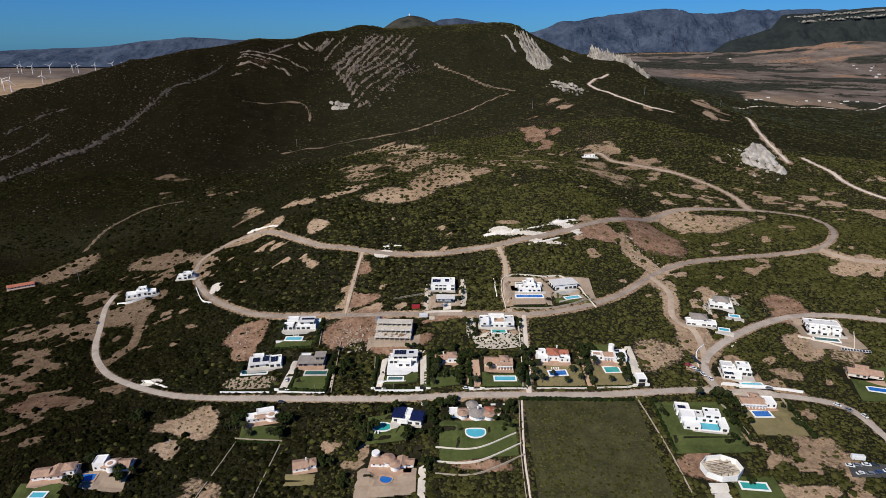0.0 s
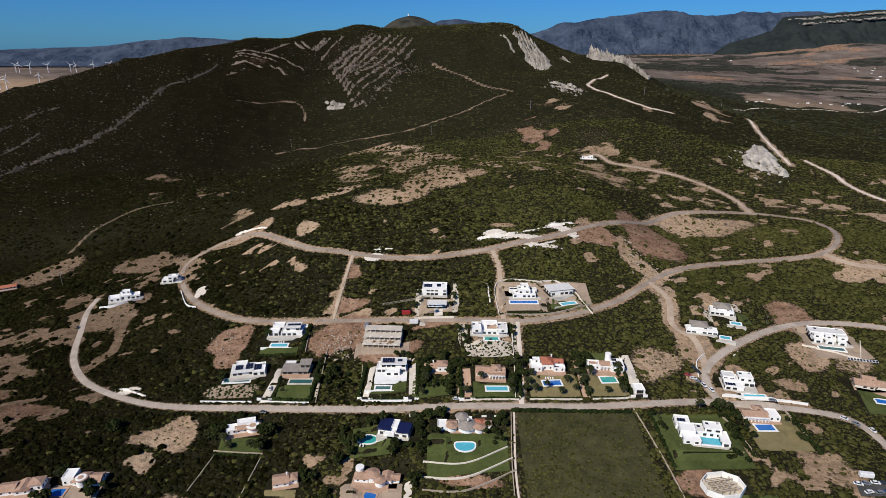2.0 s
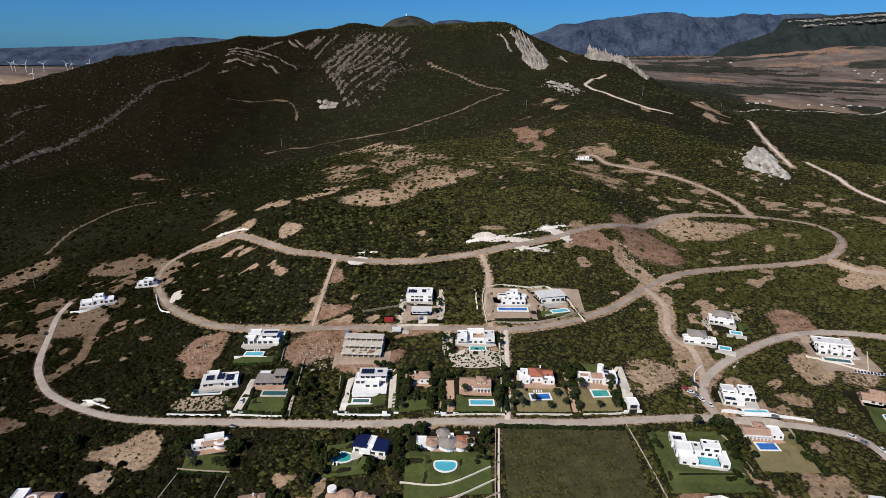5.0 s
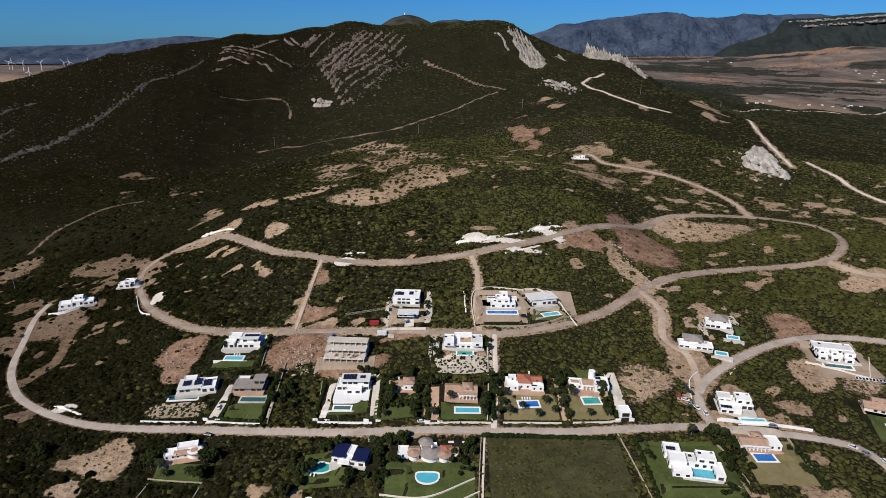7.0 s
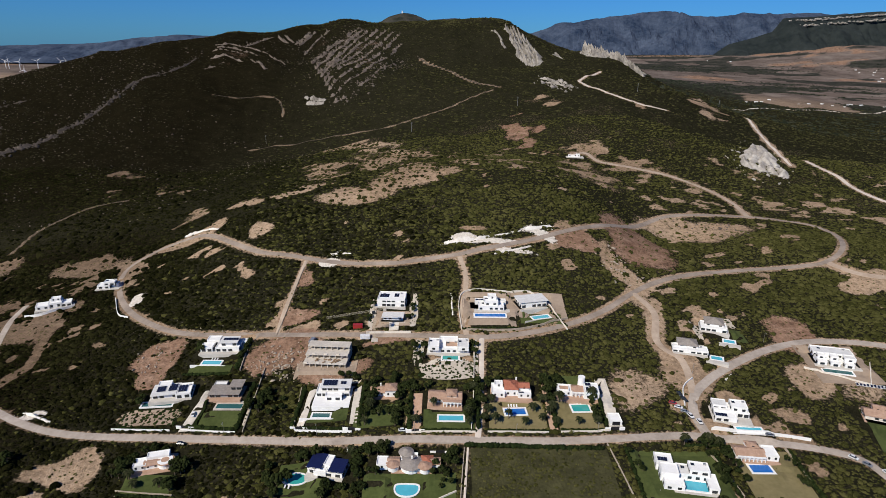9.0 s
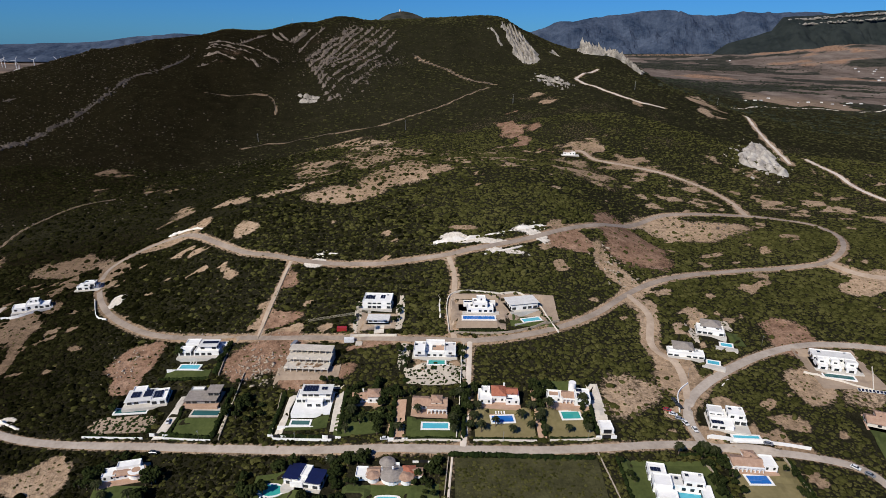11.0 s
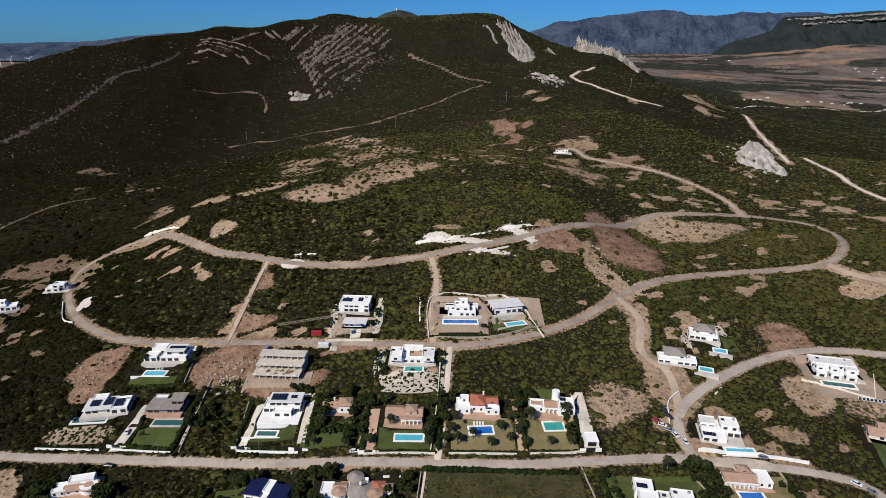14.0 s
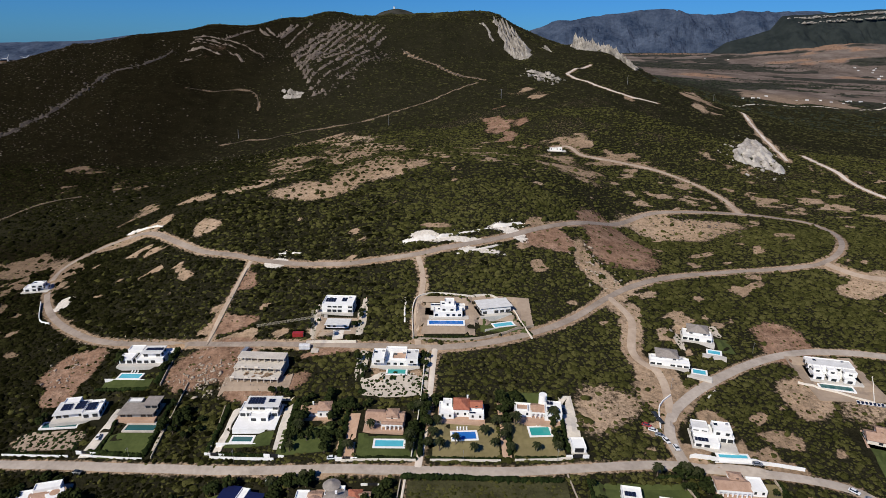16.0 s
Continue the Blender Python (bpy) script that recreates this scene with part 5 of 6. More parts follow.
def jittered(x0, x1, y0, y1, step, seed):
    rng = np.random.RandomState(seed)
    a, b = np.meshgrid(np.arange(x0, x1, step), np.arange(y0, y1, step))
    return (a + rng.uniform(-0.5, 0.5, a.shape) * step).ravel(), (b + rng.uniform(-0.5, 0.5, b.shape) * step).ravel()


def scrub(name, x, y, rmin, rmax, material, clumps, seed, label, sparse, anywhere=False):
    keep = (np.abs(x) < 0.86 * y + 70) & ~occupied(x, y, 1.0) & (sample(road_gap, x, y) > rmax * 0.75)
    x, y = x[keep], y[keep]
    tan, red, pale, _ = soil(x, y)
    rng = np.random.RandomState(seed)
    bare = np.maximum(np.maximum(tan * 1.05, red), pale)
    thick = fbm(x, y, 45, 81, 3)
    keep = (bare < 0.40 + rng.normal(0, 0.07, len(x))) | (rng.uniform(0, 1, len(x)) < 0.05) | anywhere
    keep &= rng.uniform(0, 1, len(x)) > sparse * (1.2 - thick)
    x, y, bare, thick = x[keep], y[keep], bare[keep], thick[keep]
    r = (rmin + (rmax - rmin) * rng.uniform(0, 1, len(x)) ** 2.2) * (0.6 + 0.8 * thick) * (1 - 0.35 * np.clip(bare, 0, 1))
    co, tri = scatter(clumps, x, y, height(x, y) - 0.1 * r, r, rng.uniform(0.42, 0.8, len(x)), seed)
    tagged(new(name, raw_mesh(name, co, tri, material)), label, "shrubs", kind="stuff")
    return len(tri)


near_clumps = [clump_mesh(k, 1, 0.85, -0.12, 0.5) for k in range(10)]
far_clumps = [clump_mesh(20 + k, 1, 0.7, 0.0, 0.45) for k in range(8)]
EAST_WORDS, WEST_WORDS = "dense olive green maquis shrubs on the slope", "dense dark scrub on the western slope"


def both_sides(x, y, rmin, rmax, seed):
    """Darker scrub to the west, olive maquis to the east, with a ragged line between."""
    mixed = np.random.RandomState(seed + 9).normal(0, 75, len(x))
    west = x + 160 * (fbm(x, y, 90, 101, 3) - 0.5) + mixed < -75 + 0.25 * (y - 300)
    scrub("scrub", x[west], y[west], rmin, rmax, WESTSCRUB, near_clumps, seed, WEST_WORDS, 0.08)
    scrub("scrub", x[~west], y[~west], rmin, rmax, SCRUB, near_clumps, seed + 50, EAST_WORDS, 0.08)


both_sides(*jittered(-420, 420, 178, 345, 1.65, 1), 0.7, 2.1, 1)
both_sides(*jittered(-560, 560, 345, 560, 1.95, 2), 0.75, 2.4, 2)
x, y = jittered(-760, 760, 560, 860, 3.1, 3)
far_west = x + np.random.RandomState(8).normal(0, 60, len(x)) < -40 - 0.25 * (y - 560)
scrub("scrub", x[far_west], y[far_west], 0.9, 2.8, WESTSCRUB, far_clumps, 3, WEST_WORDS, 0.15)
scrub("scrub", x[~far_west], y[~far_west], 0.9, 2.8, SCRUB, far_clumps, 5, "olive maquis shrubs on the upper slope", 0.15)
x, y = jittered(-1150, 1150, 860, 1700, 6.0, 4)
# the western part, with a ragged edge, takes the darker shrub tones
dark_slope = x + np.random.RandomState(18).normal(0, 60, len(x)) + 200 * (fbm(x, y, 200, 103, 3) - 0.5) < -190
scrub("scrub", x[dark_slope], y[dark_slope], 0.9, 2.8, DARKSLOPESCRUB, far_clumps, 4, "scattered low shrubs on the dark western mountainside", 0.5)
scrub("scrub", x[~dark_slope], y[~dark_slope], 1.0, 3.2, FARSCRUB, far_clumps, 7, "dark green maquis on the mountain's shoulder", 0.25)
x, y = jittered(420, 3000, 1150, 2300, 15.0, 6)
here = soil(x, y)
dark = (here[0] < 0.45) & (here[1] < 0.45)
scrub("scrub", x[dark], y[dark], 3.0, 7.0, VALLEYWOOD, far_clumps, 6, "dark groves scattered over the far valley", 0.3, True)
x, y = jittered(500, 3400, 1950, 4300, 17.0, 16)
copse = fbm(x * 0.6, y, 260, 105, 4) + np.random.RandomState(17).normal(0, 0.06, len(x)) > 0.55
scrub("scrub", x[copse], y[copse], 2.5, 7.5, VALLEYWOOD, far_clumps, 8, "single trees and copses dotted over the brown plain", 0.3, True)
# the wooded crest of the mountain
x = np.random.RandomState(31).uniform(-700, 200, 2600)
y = np.random.RandomState(32).uniform(1500, 1640, 2600)
scrub("scrub", x, y, 2.0, 4.5, FARSCRUB, far_clumps, 9, "dark green wood along the crest of the mountain", 0.3)


def open_soil_plants(x0, x1, y0, y1, step, rmin, rmax, share, material, seed, label):
    """Low cushions and tufts on the bare earth between the shrubs."""
    x, y = jittered(x0, x1, y0, y1, step, seed)
    r = np.random.RandomState(seed)
    keep = (np.abs(x) < 0.86 * y + 70) & ~occupied(x, y, 0.5) & (sample(road_gap, x, y) > 0.4)
    x, y = x[keep], y[keep]
    tan, red, pale, _ = soil(x, y)
    tuft = share * (0.4 + 1.2 * smooth(0.4, 0.6, fbm(x, y, 14, 109, 3)))
    keep = (np.maximum(tan, red) > 0.38) & (pale < 0.4) & (r.uniform(0, 1, len(x)) < tuft)
    x, y = x[keep], y[keep]
    size = rmin + (rmax - rmin) * r.uniform(0, 1, len(x)) ** 2
    co, tri = scatter(far_clumps, x, y, height(x, y) - 0.05, size, r.uniform(0.6, 1.0, len(x)), seed)
    tagged(new("low_plants", raw_mesh("low_plants", co, tri, material)), label, "plants", kind="stuff")


open_soil_plants(-400, 400, 200, 560, 2.2, 0.25, 0.95, 0.33, SCRUB, 21, "low dry cushion plants on bare earth")
open_soil_plants(-420, 420, 560, 900, 4.2, 0.5, 1.9, 0.42, SCRUB, 22, "dark tufts and low bushes on the tan clearings")


def lone_bushes(x0, x1, y0, y1, step, rmin, rmax, share, material, seed, label):
    """Single rounded bushes standing on open ground."""
    x, y = jittered(x0, x1, y0, y1, step, seed)
    r = np.random.RandomState(seed)
    keep = (r.uniform(0, 1, len(x)) < share) & ~occupied(x, y, 1.5) & (sample(road_gap, x, y) > rmax)
    x, y = x[keep], y[keep]
    size = r.uniform(rmin, rmax, len(x))
    co, tri = scatter(near_clumps, x, y, height(x, y) - 0.1, size, r.uniform(0.7, 1.0, len(x)), seed)
    tagged(new("bushes", raw_mesh("bushes", co, tri, material)), label, "bushes", kind="stuff")


x, y = jittered(48.5, 111, 233.5, 298.5, 1.25, 41)
r = np.random.RandomState(42)
keep = r.uniform(0, 1, len(x)) < 0.45 + 0.5 * smooth(0.38, 0.55, fbm(x, y, 16, 111, 3))
x, y = x[keep], y[keep]
co, tri = scatter(near_clumps, x, y, height(x, y), r.uniform(0.4, 1.15, len(x)), r.uniform(0.45, 0.8, len(x)), 43)
tagged(new("meadow_scrub", raw_mesh("meadow_scrub", co, tri, SCRUB)), "low even scrub covering the walled meadow", "shrubs", kind="stuff")
for k, ((x0, y0, x1, y1), count) in enumerate(GRAVEL_GARDENS):
    r = np.random.RandomState(200 + k)
    x, y = r.uniform(x0 + 0.6, x1 - 0.6, count), r.uniform(y0 + 0.6, y1 - 0.6, count)
    co, tri = scatter(near_clumps, x, y, height(x, y) + 0.1, r.uniform(0.35, 1.05, count), r.uniform(0.8, 1.05, count), 220 + k)
    tagged(new("garden_shrubs", raw_mesh("garden_shrubs", co, tri, HEDGELEAF)), "small dark shrubs planted over a gravel garden", "shrubs", kind="stuff")
lone_bushes(-130, 80, 560, 900, 7.0, 1.0, 2.9, 0.5, CLEARINGBUSH, 11, "rounded dark bushes dotted over the tan clearing")
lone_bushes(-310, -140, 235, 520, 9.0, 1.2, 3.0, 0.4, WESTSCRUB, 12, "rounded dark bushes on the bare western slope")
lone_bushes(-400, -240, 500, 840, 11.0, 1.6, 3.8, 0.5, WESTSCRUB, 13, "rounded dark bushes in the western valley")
lone_bushes(60, 330, 440, 660, 13.0, 1.2, 3.0, 0.4, SCRUB, 14, "single bushes on the earth slopes by the loop road")
lone_bushes(100, 280, 230, 400, 11.0, 1.0, 2.6, 0.35, SCRUB, 15, "single bushes on the dry plots")


# ---- rocks ----
def rock_shape(seed):
    """An angular block with flat faces, of radius about 1."""
    r = random.Random(seed)
    bm = bmesh.new()
    for _ in range(13):
        v = Vector((r.gauss(0, 1), r.gauss(0, 1), r.gauss(0, 1))).normalized() * r.uniform(0.8, 1.15)
        bm.verts.new(v)
    out = bmesh.ops.convex_hull(bm, input=bm.verts)
    bmesh.ops.delete(bm, geom=[v for v in bm.verts if not v.link_faces], context="VERTS")
    bmesh.ops.triangulate(bm, faces=bm.faces)
    bm.verts.index_update()
    co, tri = np.array([v.co[:] for v in bm.verts]), np.array([[v.index for v in f.verts] for f in bm.faces])
    bm.free()
    return co, tri


ROCK_SHAPES = [rock_shape(k) for k in range(10)]


def outcrop(line, n, size, tall, lean, spread, material, label, seed):
    """A line of leaning angular rock along a bed, as one mass."""
    r = np.random.RandomState(seed)
    p = curve(line, 4.0) if len(line) > 2 else np.linspace(line[0], line[1], max(3, int(math.dist(*line) / 4)))
    k = r.uniform(0, len(p) - 1.001, n)
    a, f = k.astype(int), (k % 1)[:, None]
    q = p[a] * (1 - f) + p[a + 1] * f + r.normal(0, spread, (n, 2)) * np.array([1.0, 1.4])
    s = size * np.minimum(np.exp(r.normal(-0.3, 0.45, n)), 1.5) * (0.5 + 0.6 * np.sin(math.pi * (0.12 + 0.76 * k / len(p))))
    cos, tris, base = [], [], 0
    z = height(q[:, 0], q[:, 1])
    for m in range(n):
        co, tri = ROCK_SHAPES[r.randint(len(ROCK_SHAPES))]
        c = co * np.array([s[m] * r.uniform(0.45, 0.9), s[m] * r.uniform(0.8, 1.5), s[m] * tall * r.uniform(0.6, 1.2)])
        t = r.normal(0, 0.5)
        x, y = c[:, 0] * math.cos(t) - c[:, 1] * math.sin(t), c[:, 0] * math.sin(t) + c[:, 1] * math.cos(t)
        x = x - lean * c[:, 2] * r.uniform(0.5, 1.5)
        cos.append(np.stack([x + q[m, 0], y + q[m, 1], c[:, 2] + z[m] + 0.2 * s[m] * tall], -1))
        tris.append(tri + base)
        base += len(co)
    me = raw_mesh("rock_outcrop", np.concatenate(cos), np.concatenate(tris), material)
    return tagged(new("rock_outcrop", me), label, "rock", kind="stuff")


def jagged(u, size, seed):
    return 1 - np.abs(2 * vnoise(u, u * 0 + seed * 13.7, size, seed) - 1)


def rock_fins(lines, tall, wide, lean, material, label, seed, sink=0.35):
    """Upright broken beds of rock: jagged walls that rise from the slope and sink back into it, as one mass."""
    cos, tris, base = [], [], 0
    for k, line in enumerate(lines):
        p = curve(line, 1.5) if len(line) > 2 else np.linspace(line[0], line[1], max(4, int(math.dist(*line) / 1.5)))
        n = len(p)
        r = np.random.RandomState(seed * 31 + k)
        t = np.gradient(p, axis=0)
        t /= np.linalg.norm(t, axis=1)[:, None]
        side = np.stack([t[:, 1], -t[:, 0]], -1)
        u = np.arange(n) * 1.5
        rise = 0.95 * jagged(u, 7, seed + k + 50) ** 1.6 * (0.35 + 0.65 * jagged(u, 26, seed + k)) + 0.3 * jagged(u, 26, seed + k) + 0.3 * r.uniform(0, 1, n) ** 2 - sink
        h = tall * rise * np.minimum(1, np.minimum(np.arange(n), n - 1 - np.arange(n)) / 6 + 0.25)
        w = wide * (0.6 + 0.8 * vnoise(u, u * 0 + k, 9, seed + 70))
        wander = (fbm(u, u * 0 + k * 9, 30, seed + 90, 3) - 0.5) * wide * 3
        cols = []
        for f, q in ((-1.0, -0.6), (-0.55, 0.35), (-0.15, 0.85), (0.1, 1.0), (0.5, 0.45), (1.0, -0.6)):
            off = f * w + wander + r.normal(0, 0.22, n) * wide * 0.5
            x, y = p[:, 0] + side[:, 0] * off, p[:, 1] + side[:, 1] * off
            top = np.maximum(h, -1.0) * q * r.uniform(0.75, 1.2, n)
            cols.append(np.stack([x - lean * top, y, height(x, y) + (top if q > 0 else -1.5)], -1))
        m = len(cols)
        cos.append(np.stack(cols, 1).reshape(-1, 3))
        i, j = np.meshgrid(np.arange(n - 1), np.arange(m - 1), indexing="ij")
        a = (i * m + j).ravel() + base
        tris += [np.stack([a, a + 1, a + m + 1], -1), np.stack([a, a + m + 1, a + m], -1)]
        base += n * m
    me = raw_mesh("rock_outcrop", np.concatenate(cos), np.concatenate(tris), material)
    return tagged(new("rock_outcrop", me), label, "rock", kind="stuff")


def between(a, b, n):
    """Lines laid evenly from one bed to the next."""
    return [[(p[0] + (q[0] - p[0]) * f, p[1] + (q[1] - p[1]) * f) for p, q in zip(a, b)] for f in np.linspace(0, 1, n)]


PALE_WORDS, DARK_WORDS = "pale jagged limestone crag on the ridge", "tilted bed of weathered rock on the slope"
rock_fins(between([(176, 1490), (183, 1412), (205, 1340)], [(205, 1470), (225, 1400), (225, 1316)], 5), 17, 5.5, 0.4, PALEROCK, PALE_WORDS, 1, 0.2)
rock_fins(between([(318, 1385), (345, 1380), (385, 1372), (432, 1300)], [(325, 1360), (352, 1350), (388, 1340), (428, 1285)], 4), 17, 6.0, 0.4, PALEROCK, PALE_WORDS, 3, 0.2)
rock_fins([[(140, 1480), (152, 1440), (160, 1400)], [(262, 1385), (274, 1340)]], 10, 3.0, 0.4, PALEROCK, PALE_WORDS, 2)
rock_fins([[(200, 1141), (220, 1115), (238, 1090)], [(206, 1110), (226, 1075), (240, 1050)]], 8, 4.0, 0.3, PALEROCK, "pale boulders beside the mountain track", 5)
rock_fins(between([(447, 872), (425, 830), (396, 775)], [(460, 868), (452, 820), (436, 752)], 5), 7, 7.5, 0.3, CHALKCRAG, "large pale rock outcrop above the chalky track", 6, 0.22)
rock_fins([[(-204, 1112), (-190, 1106), (-172, 1104)], [(-200, 1122), (-186, 1116), (-170, 1112)], [(-212, 1130), (-203, 1124)]], 10, 4.5, 0.2, PALEROCK, "pale rounded crag at the foot of the cliff", 7, 0.15)
outcrop([(206, 1123), (221, 1066), (237, 1030)], 60, 2.6, 1.1, 0.3, 9, PALEROCK, "pale boulders beside the mountain track", 5)
outcrop([(445, 850), (420, 790), (405, 745)], 90, 1.8, 0.9, 0.3, 16, CHALKCRAG, "broken pale blocks round the outcrop", 8)
A_BED = [(-232, 1307), (-202, 1414), (-160, 1512)]
B_BED = [(-198, 1206), (-177, 1365), (-141, 1500)]
C_BED = [(-183, 1171), (-150, 1325), (-93, 1515)]
D_BED = [(-170, 1143), (-118, 1262), (-66, 1470)]
E_BED = [(-155, 1101), (-107, 1165), (-50, 1330)]
rock_fins(between(A_BED, B_BED, 3), 7.5, 3.2, 0.6, SLOPEROCK, DARK_WORDS, 11, 0.40)
rock_fins(between(B_BED, C_BED, 3)[1:], 7.5, 3.2, 0.6, SLOPEROCK, DARK_WORDS, 12, 0.48)
rock_fins(between(C_BED, D_BED, 3)[1:], 8, 3.2, 0.6, SLOPEROCK, DARK_WORDS, 13, 0.52)
rock_fins(between(D_BED, E_BED, 3)[1:], 6, 2.6, 0.6, SLOPEROCK, DARK_WORDS, 14, 0.52)
rock_fins([[(-339, 1470), (-308, 1437)], [(-325, 1480), (-296, 1440)], [(-291, 1430), (-268, 1491)], [(-282, 1425), (-258, 1490)], [(-260, 1373), (-248, 1444), (-225, 1497)]], 8, 2.6, 0.4, SLOPEROCK, DARK_WORDS, 15, 0.25)
rock_fins([[(-447, 1384), (-418, 1398), (-375, 1388), (-329, 1357), (-274, 1267)], [(-445, 1359), (-411, 1367), (-372, 1347), (-306, 1239)], [(-440, 1372), (-405, 1382), (-350, 1352)],
           [(-431, 1268), (-404, 1301)], [(-440, 1330), (-400, 1335), (-370, 1315)], [(-393, 1394), (-367, 1444), (-348, 1475)]], 5, 2.6, 0.3, SLOPEROCK, DARK_WORDS, 16, 0.42)
BEDS = [
    ([(-733, 1011), (-716, 1064), (-680, 1107)], 45, 2.6), ([(-680, 912), (-665, 945), (-653, 1004)], 45, 2.6), ([(-525, 1186), (-533, 1077), (-549, 1004)], 120, 3.6),
    ([(-549, 1004), (-569, 951), (-600, 895), (-640, 820)], 170, 3.8), ([(-525, 1186), (-480, 1260), (-470, 1330)], 60, 2.6),
]
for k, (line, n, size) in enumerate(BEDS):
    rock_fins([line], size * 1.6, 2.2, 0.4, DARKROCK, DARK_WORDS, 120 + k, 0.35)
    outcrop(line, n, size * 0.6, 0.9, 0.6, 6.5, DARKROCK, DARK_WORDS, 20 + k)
fan = between(A_BED, E_BED, 3)
for k, line in enumerate(fan):
    outcrop(line, 260, 1.7, 0.9, 0.5, 16, SLOPEROCK, "broken blocks between the tilted beds", 40 + k)


def loose_stones(x, y, size, material, label, seed):
    """Stones lying singly on the open slope."""
    r = np.random.RandomState(seed)
    co, tri = scatter(ROCK_SHAPES, x, y, height(x, y), size * np.exp(r.normal(0, 0.45, len(x))), np.full(len(x), 0.7), seed)
    tagged(new("stones", raw_mesh("stones", co, tri, material)), label, "stones", kind="stuff")


x, y = jittered(-900, -60, 640, 1450, 11.0, 33)
lie = (fbm(x, y, 70, 107, 4) > 0.5) & (np.abs(x) < 0.86 * y + 70) & (x < -60 - 0.25 * (y - 640))
loose_stones(x[lie], y[lie], 0.8, SLOPEROCK, "pale stones strewn over the dark western slope", 34)


CUT_WORDS = "white chalky rock face cut beside the road"
for k, (line, n, size) in enumerate([
        ([(34, 478), (45, 480), (56, 481)], 60, 2.2), ([(56, 479), (74, 486), (92, 494)], 50, 1.4), ([(95, 497), (105, 500), (116, 504)], 50, 2.2),
        ([(70, 464), (84, 470), (98, 476)], 40, 1.2), ([(-52, 484), (-44, 485), (-36, 483)], 35, 1.6), ([(-190, 552), (-172, 552), (-158, 545)], 40, 1.4),
        ([(-200, 345), (-188, 341), (-178, 337)], 40, 1.2), ([(38, 425), (40, 405)], 30, 1.0), ([(196, 358), (190, 352)], 14, 0.9)]):
    rock_fins([line], size * 1.5, size * 0.9, 0.1, WHITEROCK, CUT_WORDS, 60 + k, 0.05)
    outcrop(line, n, size * 0.3, 0.7, 0.2, 2.2, WHITEROCK, CUT_WORDS, 60 + k)


outcrop([(-74, 378), (-62, 374), (-54, 378)], 160, 0.9, 0.6, 0.1, 4.5, STONEWALL, "heap of broken stone on the building plot", 90)
outcrop([(-60, 366), (-40, 362), (-20, 361)], 90, 0.7, 0.6, 0.1, 3.0, STONEWALL, "scattered rubble below the building shell", 91)
outcrop([(-150, 398), (-140, 384)], 50, 0.8, 0.6, 0.1, 7.0, STONEWALL, "scattered stones on bare reddish ground", 92)
outcrop([(240, 570), (265, 572), (290, 574)], 90, 1.2, 0.5, 0.1, 10.0, BEDROCK, "loose stones on an orange earth slope", 93)
outcrop([(150, 480), (175, 452)], 70, 1.1, 0.5, 0.1, 7.0, STONEWALL, "scattered stones beside the road junction", 94)
outcrop([(-172, 418), (-120, 411), (-60, 404)], 90, 0.6, 0.6, 0.1, 3.5, STONEWALL, "loose stones along the road verge", 95)


# ---- garden trees, palms and hedges ----
def limb(bm, pts, radii, n=6):
    rows = []
    for i, (p, r) in enumerate(zip(pts, radii)):
        d = (Vector(pts[min(i + 1, len(pts) - 1)]) - Vector(pts[max(i - 1, 0)])).normalized()
        u = d.orthogonal().normalized()
        v = d.cross(u)
        rows.append([bm.verts.new(Vector(p) + (u * math.cos(2 * math.pi * k / n) + v * math.sin(2 * math.pi * k / n)) * r) for k in range(n)])
    for a, b in zip(rows, rows[1:]):
        for k in range(n):
            bm.faces.new((a[k], a[(k + 1) % n], b[(k + 1) % n], b[k]))
    bm.faces.new(rows[-1])


def garden_tree(seed, label):
    rng = random.Random(seed)
    t = thing("tree", pose(0, 0, 0), label, "tree", "garden trees")
    bm = bmesh.new()
    limb(bm, [(0, 0, -0.6), (0.1, 0, 1.0), (0.15, 0.1, 2.2)], [0.28, 0.22, 0.17])
    tips = []
    for k in range(5):
        a = 2 * math.pi * k / 5 + rng.uniform(-0.4, 0.4)
        e = (1.5 * math.cos(a), 1.5 * math.sin(a), 3.4 + rng.uniform(-0.3, 0.6))
        limb(bm, [(0.15, 0.1, 2.0), (0.7 * math.cos(a), 0.7 * math.sin(a), 2.7), e], [0.13, 0.09, 0.04], 5)
        tips.append(e)
    part("trunk", bm, BARK, t)
    # a crown of many small clumps with gaps between them
    x, y, z, r = [], [], [], []
    for k in range(30):
        a, b = rng.uniform(0, 2 * math.pi), rng.uniform(-0.45, 1.0)
        d = rng.uniform(0.55, 1.0)
        c = math.sqrt(max(0.05, 1 - b * b))
        x.append(2.3 * d * c * math.cos(a)), y.append(2.3 * d * c * math.sin(a)), z.append(3.6 + 1.7 * d * b), r.append(rng.uniform(0.5, 1.0))
    cl = [clump_mesh(40 + seed * 3 + k, 1, 0.9, -0.45, 0.45) for k in range(3)]
    co, tri = scatter(cl, np.array(x), np.array(y), np.array(z), np.array(r), np.ones(30), seed)
    o = new("crown", raw_mesh("crown", co, tri, TREELEAF))
    o.parent = t
    return t


